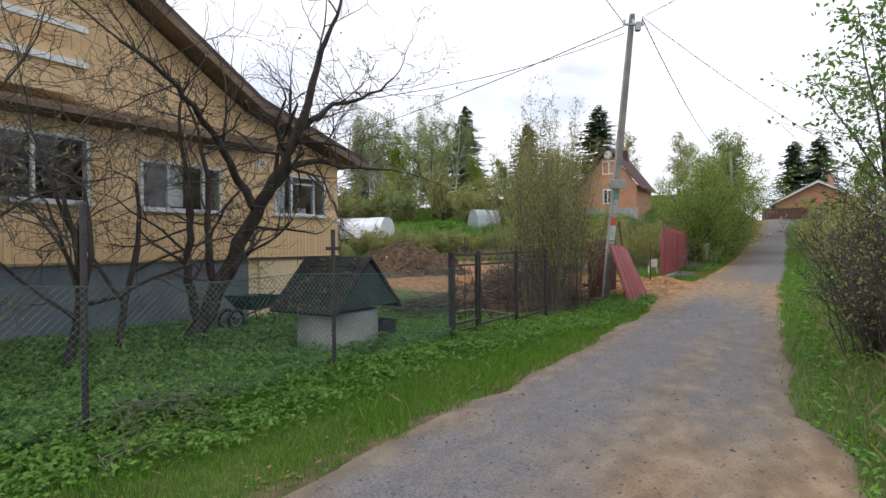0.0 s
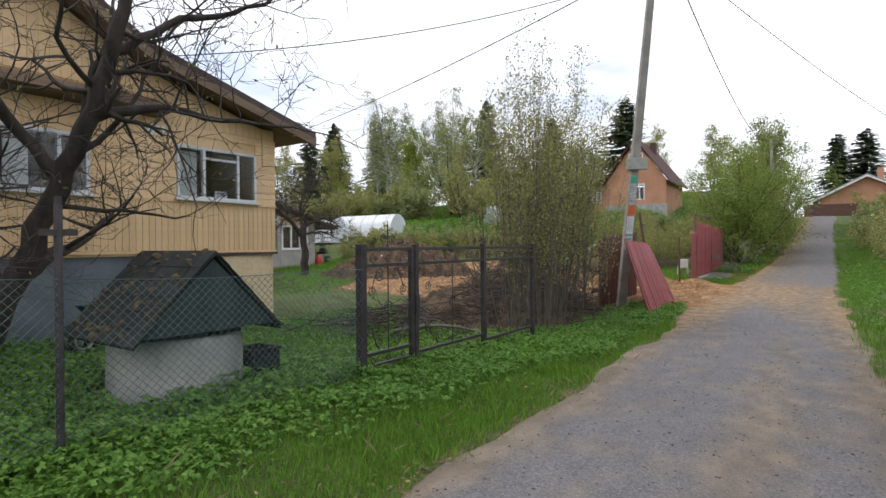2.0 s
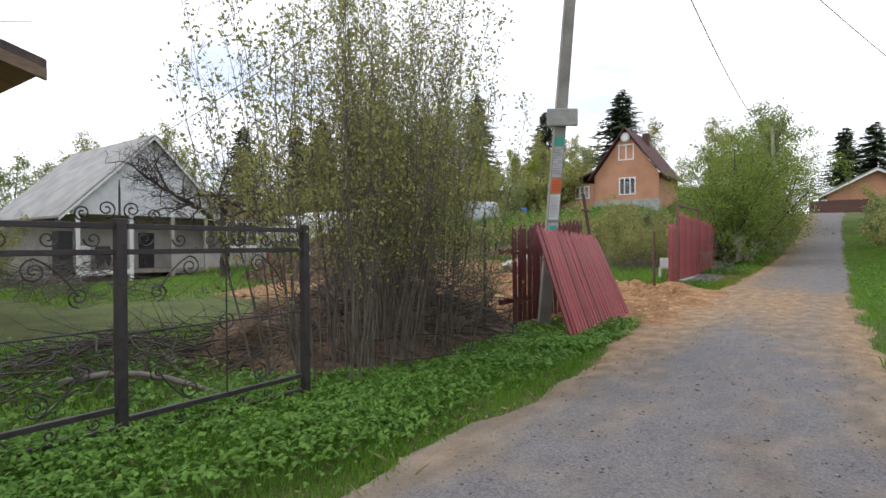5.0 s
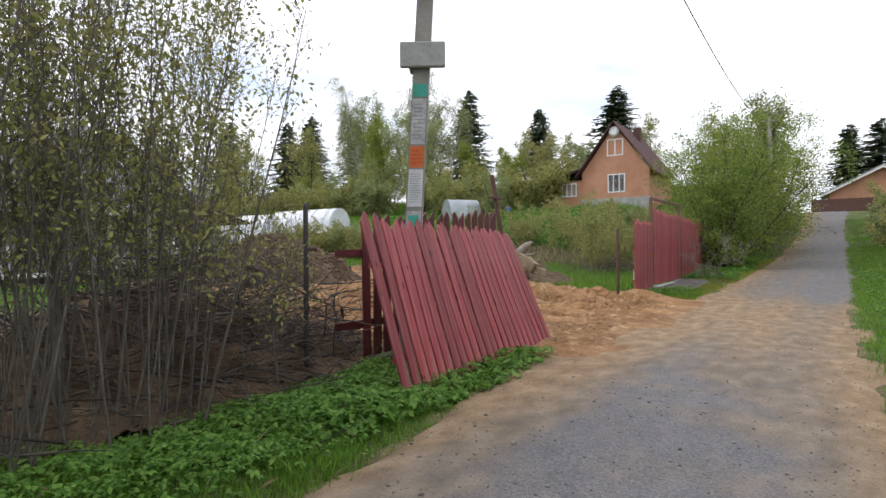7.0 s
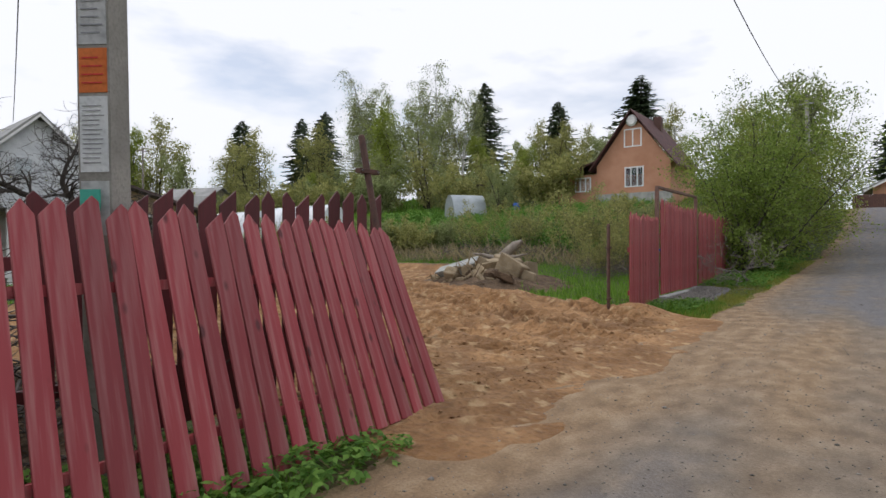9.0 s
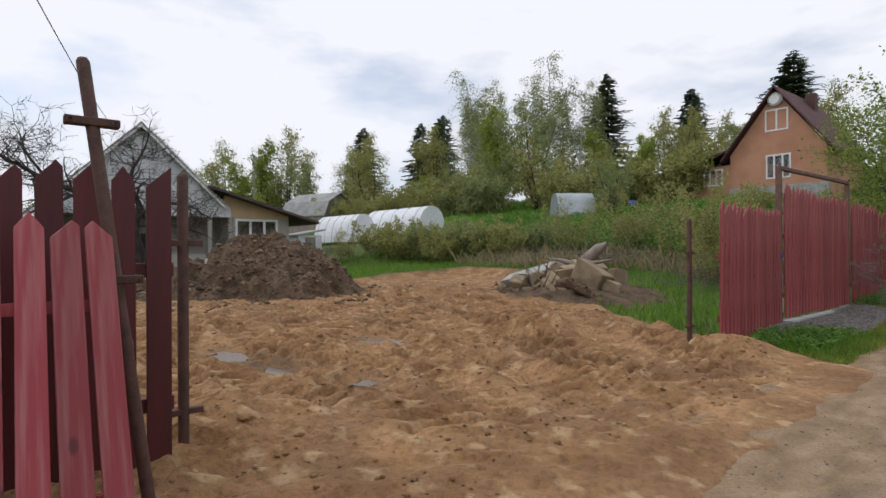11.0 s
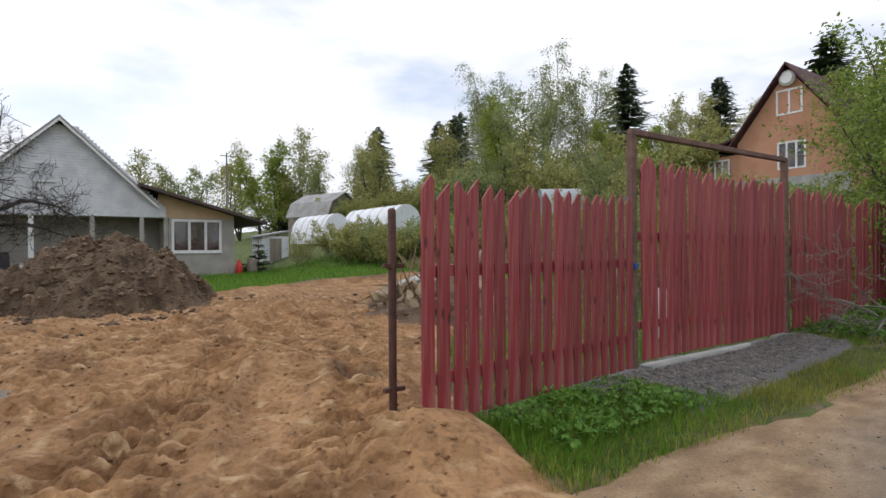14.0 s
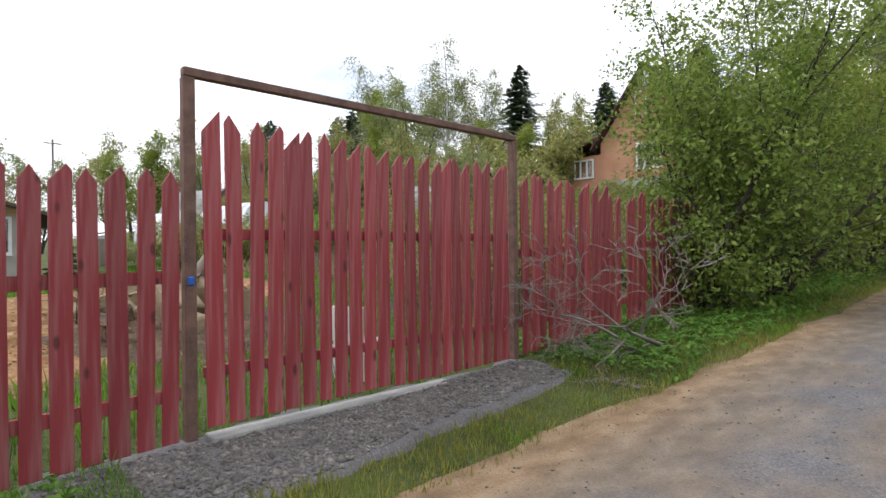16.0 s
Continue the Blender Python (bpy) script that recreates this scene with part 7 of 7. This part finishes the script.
# things round the cottage
fr = thing("fridge", (-33.6, 21.0, 0.0), "old white fridge on the cottage veranda", "fridge")
part("body", boxes(((-0.3, -0.3, 0.02), (0.3, 0.3, 1.35))), M["white_paint"], fr, bevel=0.02)
part("door", boxes(((0.305, -0.3, 0.05), (0.345, 0.3, 1.33))), M["white_paint"], fr, bevel=0.01)
part("handle", boxes(((0.35, 0.2, 0.7), (0.38, 0.24, 1.0))), M["steel"], fr)
tb = thing("table", (-33.4, 22.4, 0.0), "white table with clutter on the veranda", "table")
part("tabletop", boxes(((-0.4, -0.6, 0.72), (0.4, 0.6, 0.76))), M["white_paint"], tb, bevel=0.006)
for sx in (-0.35, 0.35):
    for sy in (-0.55, 0.55):
        part("leg", boxes(((sx - 0.03, sy - 0.03, 0), (sx + 0.03, sy + 0.03, 0.72))), M["old_wood"], tb)
ct = thing("hanging_coat", (-32.9, 21.75, 0.25), "dark coats hanging on the veranda", "coat")
part("cloth", prism([(-0.35, 1.05), (0.35, 1.05), (0.42, 0.3), (0.3, 0.0), (0.12, 0.35), (-0.1, 0.05), (-0.4, 0.25)], -0.06, 0.06, "x"), M["cloth_dark"], ct)
tube("line", [[((0, -1.3, 1.1), 0.006), ((0, 1.1, 1.1), 0.006)]], M["wire_black"], ct, 5)
cn = thing("gas_bottle", (-32.1, 32.05, gz(-32.1, 32.05)), "red gas bottle beside the cottage wall", "gas bottle")
tube("body", [[((0, 0, 0), 0.16), ((0, 0, 0.05), 0.19), ((0, 0, 0.55), 0.19), ((0, 0, 0.72), 0.1), ((0, 0, 0.85), 0.06), ((0, 0, 0.86), 0.01)]], M["red_plastic"], cn, 14)
lv = thing("dark_cabinet", (-32.5, 19.75, -0.2), "tall dark wooden cabinet beside the veranda", "cabinet")
part("body", boxes(((-0.5, -0.35, 0), (0.3, 0.3, 2.3))), M["rubber"], lv, bevel=0.02)
tubp = thing("water_tub", at_ground(-29.3, 18.6), "low dark green tub on the cottage lawn", "tub")
tube("body", [[((0, 0, 0), 0.4), ((0, 0, 0.25), 0.48), ((0, 0, 0.27), 0.44), ((0, 0, 0.1), 0.4), ((0, 0, 0.1), 0.02)]], M["green_paint"], tubp, 16)

# white plastic chair beyond the plot
chd = thing("garden_chair", at_ground(-6.3, 32.3), "white plastic garden chair on the grass", "chair", rz=200)
part("seat", boxes(((-0.22, -0.22, 0.40), (0.22, 0.22, 0.44))), M["white_paint"], chd, bevel=0.01)
part("backrest", boxes(((-0.22, 0.2, 0.44), (0.22, 0.24, 0.85))), M["white_paint"], chd, bevel=0.01)
for sx in (-0.2, 0.2):
    for sy in (-0.2, 0.2):
        part("leg", boxes(((sx - 0.025, sy - 0.025, 0), (sx + 0.025, sy + 0.025, 0.4))), M["white_paint"], chd)

# brick house and dark fence at the top of the lane
bh = thing("brick_house", (3.6, 84.0, gz(3.6, 84) - 0.3), "low brick house with a pale-edged roof at the lane's top", "house")
part("wall", prism([(-4.5, -1), (4.5, -1), (4.5, 2.6), (0, 5.0), (-4.5, 2.6)], 0, 8, "y"), M["brick_orange"], bh)
for sg in (-1, 1):
    part("roof", prism([(0, 5.1), (sg * 5.3, 2.3), (sg * 5.3, 2.45), (0, 5.25)], -0.6, 8.5, "y"), M["slate_grey"], bh)
    part("barge_board", prism([(0, 4.9), (sg * 5.3, 2.1), (sg * 5.3, 2.29), (0, 5.09)], -0.64, -0.56, "y"), M["white_paint"], bh)
part("chimney", boxes(((1.2, 3, 4), (1.8, 3.6, 6.2))), M["brick_orange"], bh)
df = thing("board_fence", (-2.4, 79.0, gz(0, 79) - 0.1), "dark brown board fence across the lane's top", "fence")
for i in range(60):
    part("board", boxes(((i * 0.155, 0, 0), (i * 0.155 + 0.15, 0.03, 1.5 + 0.02 * (i % 3)))), M["rust"], df)
rail(df, (0, 0.05, 0.4), (9.3, 0.05, 0.4), mat="rust")
rail(df, (0, 0.05, 1.2), (9.3, 0.05, 1.2), mat="rust")

# house number plate on the timber house
plate = thing("house_number", (WX + 0.02, 8.02, 3.34), "white enamel house number plate on the ochre wall", "number plate")
part("plate", boxes(((0, -0.16, -0.085), (0.012, 0.16, 0.085))), M["white_paint"], plate, bevel=0.003)
fc = bpy.data.curves.new("number", "FONT")
fc.body, fc.size, fc.align_x, fc.align_y, fc.extrude = "716", 0.16, "CENTER", "CENTER", 0.001
fc.materials.append(M["ink"])
tx = new("number", fc)
tx.matrix_basis = pose(0.0145, 0, 0, 90, 0, 90)
tx.parent = plate


card = thing("window_card", (WX - 0.07, 9.28, 2.36), "small white house number card inside the window", "number plate")
part("plate", boxes(((0, -0.13, -0.06), (0.004, 0.13, 0.06))), M["paper"], card)
fc2 = bpy.data.curves.new("number", "FONT")
fc2.body, fc2.size, fc2.align_x, fc2.align_y, fc2.extrude = "716", 0.12, "CENTER", "CENTER", 0.0005
fc2.materials.append(M["ink"])
tx2 = new("number", fc2)
tx2.matrix_basis = pose(0.006, 0, 0, 90, 0, 90)
tx2.parent = card


# ---- gravel apron, puddles, stones ----
def apron_in(x, y):
    return np.minimum(np.minimum(y - 29.1, 33.9 - y) * 0.8, np.minimum(x + 5.4, -4.42 + 0.09 * (34 - y) - x)) + (vnoise(x, y, 2.0, 41, 3) - 0.5) * 0.5


def apron_z(x, y):
    e = apron_in(x, y)
    z = ground_z(x, y) + 0.05
    return np.where(e > 0, z, z - 0.2 * sstep(0, -0.3, e))


tagged(new("gravel_apron", grid_mesh("gravel_apron", np.arange(-5.6, -3.6, 0.07), np.arange(28.6, 34.9, 0.07), apron_z, [M["road"]], keep=lambda x, y: apron_in(x, y) > -0.3, attrs={"sandy": lambda x, y: np.full(np.shape(x), -0.08)})), "grey crushed-stone apron before the gate", "gravel", kind="structure")


def pebbles(name, label, n, pick, size, mat, seed):
    """Loose stones lying on a surface, too many to count."""
    g = np.random.RandomState(seed)
    x, y, z = pick(g, n)
    base = np.array([(1, 0, 0), (0, 1, 0), (-1, 0, 0), (0, -1, 0), (0, 0, 0.7), (0, 0, -0.6)], float)
    tri = np.array([(0, 1, 4), (1, 2, 4), (2, 3, 4), (3, 0, 4), (1, 0, 5), (2, 1, 5), (3, 2, 5), (0, 3, 5)])
    m = len(x)
    s = size * np.exp(g.normal(0, 0.45, (m, 1, 1)))
    a = g.uniform(0, 6.28, m)
    ca, sa = np.cos(a)[:, None], np.sin(a)[:, None]
    b = base[None] * g.uniform(0.6, 1.3, (m, 6, 1)) * s
    v = np.stack([b[..., 0] * ca - b[..., 1] * sa + x[:, None], b[..., 0] * sa + b[..., 1] * ca + y[:, None], b[..., 2] * 0.8 + z[:, None]], -1)
    f = tri[None] + 6 * np.arange(m)[:, None, None]
    return tagged(new(name, np_mesh(name, v.reshape(-1, 3), f.reshape(-1, 3), [mat])), label, "stones", kind="stuff")


def on_road(g, n):
    y = -1 + 46 * g.rand(n) ** 1.3
    l, r = road_left(y), road_right(y)
    x = l + (r - l) * g.uniform(0.02, 0.98, n)
    return x, y, road_z(x, y) + 0.002


pebbles("loose_gravel", "loose grey stones scattered over the lane", 14000, on_road, 0.0065, surface("stone_grey", (0.12, 0.112, 0.102), (0.27, 0.25, 0.22), scale=9, fine=60, vary=0.35, bump=0), 5)


def on_apron(g, n):
    x, y = g.uniform(-5.2, -4.0, n), g.uniform(29.0, 34.3, n)
    k = apron_in(x, y) > 0
    return x[k], y[k], apron_z(x[k], y[k]) + 0.003


pebbles("apron_gravel", "loose crushed stones before the gate", 9000, on_apron, 0.014, bpy.data.materials["stone_grey"], 6)


def on_sand(g, n):
    x, y = g.uniform(-17, -3.5, n), g.uniform(18, 34, n)
    k = sand_inside(x, y) > 0.3
    return x[k], y[k], sand_z(x[k], y[k]) + 0.005


pebbles("sand_clods", "clods and small stones lying on the dug sand", 7000, on_sand, 0.018, M["sand"], 7)
def on_heap(g, n):
    v = soil_v[g.randint(0, len(soil_v), n)]
    v = v[v[:, 2] > ground_z(v[:, 0], v[:, 1]) + 0.08]
    return v[:, 0], v[:, 1], v[:, 2]


pebbles("heap_clods", "broken clods lying over the soil heap", 6000, on_heap, 0.05, surface("clod", (0.075, 0.048, 0.028), (0.23, 0.155, 0.095), scale=4, fine=20, rough=1.0, bump=0.5, vary=0.4), 18)
pebbles("soil_clods", "dark clods round the soil heap", 1600, lambda g, n: (lambda x, y: (x, y, ground_z(x, y) + 0.05))(g.normal(-15.5, 1.6, n), g.normal(24.0, 2.4, n)), 0.05, M["soil_dark"], 8)

water = bpy.data.materials.new("puddle_water")
water.use_nodes = True
wb_ = water.node_tree.nodes["Principled BSDF"]
wb_.inputs["Base Color"].default_value = (0.15, 0.115, 0.085, 1)
wb_.inputs["Roughness"].default_value = 0.28
for i, (x, y, rx, ry) in enumerate(PUDDLES):
    z = gz(x, y) - 0.02
    bm = prism([(x + rx * math.cos(a) * (1 + 0.22 * math.sin(3 * a + i)), y + ry * math.sin(a) * (1 + 0.2 * math.cos(2 * a))) for a in np.linspace(0, 2 * math.pi, 25)[:-1]], z - 0.06, z + 0.002, "z")
    tagged(part("puddle", bm, water), "shallow muddy puddle in the wheel tracks", "puddle", "puddles")


# ---- ground cover ----
def scatter(seed, n, x0, x1, y0, y1, dens=None):
    g = np.random.RandomState(seed)
    x, y = g.uniform(x0, x1, n), g.uniform(y0, y1, n)
    k = np.ones(n, bool)
    lft, rgt = road_left(y), road_right(y)
    k &= ~((x > lft + 0.02 + 0.12 * g.rand(n)) & (x < rgt - 0.02 - 0.12 * g.rand(n)))
    k &= sand_inside(x, y) < 0.1
    k &= ~((x < -9.65) & (y < 10.5) & (y > -4.6) & (x > -19.5))
    k &= ~((np.abs(x + 5.8) < 0.62) & (np.abs(y - 6.0) < 0.55))
    if dens is not None:
        k &= g.rand(n) < dens(x, y)
    return g, x[k], y[k]


def blades(name, label, seed, n, area, h, w, mat, dens=None, lean=0.45):
    """Grass: bent blades, in tufts."""
    g, x, y = scatter(seed, n, *area, dens)
    m = len(x)
    z = soft_ground(x, y) - 0.01
    a = g.uniform(0, 6.28, m)
    hh = h * np.exp(g.normal(0, 0.3, m)) * (0.6 + 0.8 * vnoise(x, y, 1.3, 61, 2))
    ww = w * g.uniform(0.7, 1.3, m)
    dx, dy = np.cos(a), np.sin(a)
    ln = g.uniform(0.1, 1.0, m) * lean * hh
    b = g.uniform(0, 6.28, m)
    lx, ly = np.cos(b) * ln, np.sin(b) * ln
    v = np.stack([np.stack([x - dx * ww, y - dy * ww, z], -1), np.stack([x + dx * ww, y + dy * ww, z], -1),
                  np.stack([x + dx * ww * 0.7 + lx * 0.4, y + dy * ww * 0.7 + ly * 0.4, z + hh * 0.6], -1), np.stack([x + lx, y + ly, z + hh], -1)], 1)
    return tagged(new(name, np_mesh(name, v.reshape(-1, 3), np.arange(4 * m).reshape(m, 4), [mat])), label, "grass", kind="stuff")


def weeds(name, label, seed, n, area, h, s, mat, dens=None):
    """Low leafy weeds: three-part leaves held flat on unseen stalks."""
    g, x, y = scatter(seed, n, *area, dens)
    m = len(x)
    z = soft_ground(x, y) + h * g.uniform(0.1, 1.0, m) ** 0.8 * (0.35 + 1.1 * vnoise(x, y, 2.2, 63, 2))
    a0 = g.uniform(0, 6.28, m)
    sz = s * g.uniform(0.6, 1.4, m)
    tx_, ty_ = g.normal(0, 0.35, m), g.normal(0, 0.35, m)
    V = []
    for k in (-1.15, 0.0, 1.15):
        a = a0 + k
        ca, sa = np.cos(a), np.sin(a)
        for u, v in ((0.05, 0.0), (0.5, 0.32), (1.0, 0.0), (0.5, -0.32)):
            px, py = (ca * u - sa * v) * sz, (sa * u + ca * v) * sz
            V.append(np.stack([x + px, y + py, z + px * tx_ + py * ty_ - 0.25 * sz * u * u + 0.1 * sz * abs(v)], -1))
    v = np.stack(V, 1).reshape(-1, 3)
    return tagged(new(name, np_mesh(name, v, np.arange(12 * m).reshape(-1, 4), [mat])), label, "weeds", kind="stuff")


def verge(x, y):
    """Thicker growth away from the lane's edge."""
    d = np.maximum(road_left(y) - x, x - road_right(y))
    return sstep(-0.1, 0.22, d + 0.25 * (vnoise(x, y, 3.0, 77, 2) - 0.5)) * (0.55 + 0.45 * sstep(0.3, 0.6, vnoise(x, y, 0.9, 71, 2)))


def lush(x, y):
    d = road_left(y) - x - 0.45 * sstep(11, 8, y)
    return sstep(0.15, 0.75, d) * (0.5 + 0.5 * sstep(0.3, 0.55, vnoise(x, y, 0.8, 72, 2)))


blades("verge_grass", "bright spring grass along the lane's verge", 801, 210000, (-4.4, -2.4, -1, 17.5), 0.055, 0.0028, M["blade"], verge)
weeds("verge_weeds", "low leafy weeds covering the verge", 802, 52000, (-4.9, -2.9, -1, 16.5), 0.15, 0.034, M["leaf_weed"], lush)
weeds("panel_weeds", "leafy weeds at the foot of the fallen panel", 803, 4200, (-4.9, -3.2, 14.5, 19.2), 0.16, 0.05, M["leaf_weed"])
blades("yard_grass", "shaggy yard grass in front of the house", 804, 60000, (-9.7, -4.5, 0.5, 15.5), 0.09, 0.004, M["blade"], lambda x, y: 0.9 - lump(x, y, -6.2, 14.3, 1.6, 2.8, 0.9))
weeds("yard_weeds", "leafy weeds over the yard", 805, 42000, (-9.7, -4.4, 0.5, 12), 0.16, 0.045, M["leaf_weed"], lambda x, y: 0.25 + 0.75 * sstep(9, 6, y))
blades("east_verge_grass", "bright grass on the bank beside the lane", 806, 100000, (-0.3, 2.8, 3, 62), 0.09, 0.004, M["blade"], verge)
weeds("east_verge_weeds", "leafy weeds on the bank beside the lane", 807, 8000, (0.2, 3.0, 4, 40), 0.15, 0.05, M["leaf_weed"], verge)
blades("fence_grass", "tall tufted grass at the foot of the red fence", 808, 14000, (-5.3, -3.4, 27.1, 29.5), 0.10, 0.003, M["blade"], lambda x, y: sstep(-3.5, -4.3, x) * sstep(0.35, 0.6, vnoise(x, y, 1.4, 73)))
blades("apron_grass", "thin mossy grass between lane and apron", 809, 60000, (-4.9, -2.7, 26.8, 46), 0.07, 0.0035, M["blade_moss"], lambda x, y: (apron_in(x, y) < -0.02) * (x < road_left(y) + 0.05) * (0.45 + 0.55 * vnoise(x, y, 1.8, 74)))
blades("apron_tufts", "green tufts between lane and apron", 819, 40000, (-4.9, -2.9, 27.0, 40), 0.08, 0.003, M["blade"], lambda x, y: (apron_in(x, y) < -0.02) * (x < road_left(y)) * sstep(0.5, 0.7, vnoise(x, y, 1.6, 75)))
weeds("fence_weeds", "leafy weeds at the foot of the red fence", 818, 1100, (-5.2, -3.9, 27.4, 29.2), 0.17, 0.045, M["leaf_weed"])
weeds("roadside_weeds", "lush weeds under the roadside trees", 810, 12000, (-6.0, -3.3, 34.2, 50), 0.2, 0.055, M["leaf_weed"], lambda x, y: sstep(-3.2, -3.9, x))
blades("garden_grass", "fresh garden grass behind the plot", 811, 60000, (-34, -5.4, 26, 42), 0.16, 0.010, M["blade"])
blades("cottage_grass", "grass on the cottage lawn", 812, 26000, (-32, -14.5, 13, 24), 0.10, 0.010, M["blade"])
weeds("slope_weeds", "tall bright green nettles on the slope", 813, 40000, (-34, -8, 41, 56), 0.7, 0.13, M["leaf_weed"])
blades("hill_grass", "long grass on the slope below the trees", 814, 30000, (-60, -6, 42, 75), 0.35, 0.03, M["blade"])
blades("dry_stalks", "dry straw-coloured stalks on the verge", 815, 1500, (-5.2, -2.6, -1, 18), 0.07, 0.002, M["blade_dry"], None, 1.6)
blades("dry_stalks_bank", "dry straw-coloured stalks along the hedge", 816, 4000, (-24, -7, 37.5, 41), 0.4, 0.006, M["blade_dry"], None, 0.8)
blades("dry_stalks_east", "dry stalks below the hedge", 817, 2500, (0.5, 2.6, 4, 20), 0.12, 0.002, M["blade_dry"], None, 1.2)


def litter(name, label, seed, n, area, s, mat, dens):
    """Dead leaves lying flat on the ground."""
    g, x, y = scatter(seed, n, *area, dens)
    z = soft_ground(x, y) + g.uniform(0.005, 0.03, len(x))
    pts = np.stack([x, y, z], -1)
    me = leaves_mesh(name, pts, s, random.Random(seed), mat, 1, 0.004)
    co = np.zeros(len(me.vertices) * 3, np.float32)
    me.vertices.foreach_get("co", co)
    co = co.reshape(-1, 3)
    base = np.repeat(pts, 4, 0)
    co[:, 2] = base[:, 2] + (co[:, 2] - base[:, 2]) * 0.25
    me.vertices.foreach_set("co", co.ravel())
    return tagged(new(name, me), label, "leaf litter", kind="stuff")


litter("leaf_litter", "brown and straw-coloured dead leaves along the verge", 821, 9000, (-4.2, -2.3, -1, 20), 0.03, M["litter"], lambda x, y: np.exp(-((road_left(y) - x - 0.12) / 0.32) ** 2) * sstep(0.35, 0.6, vnoise(x, y, 1.2, 78, 2)))
blades("verge_moss", "short yellow mossy grass at the lane's edge", 822, 16000, (-3.8, -2.4, -1, 17), 0.03, 0.003, M["blade_moss"], lambda x, y: np.exp(-((road_left(y) - x - 0.1) / 0.25) ** 2))
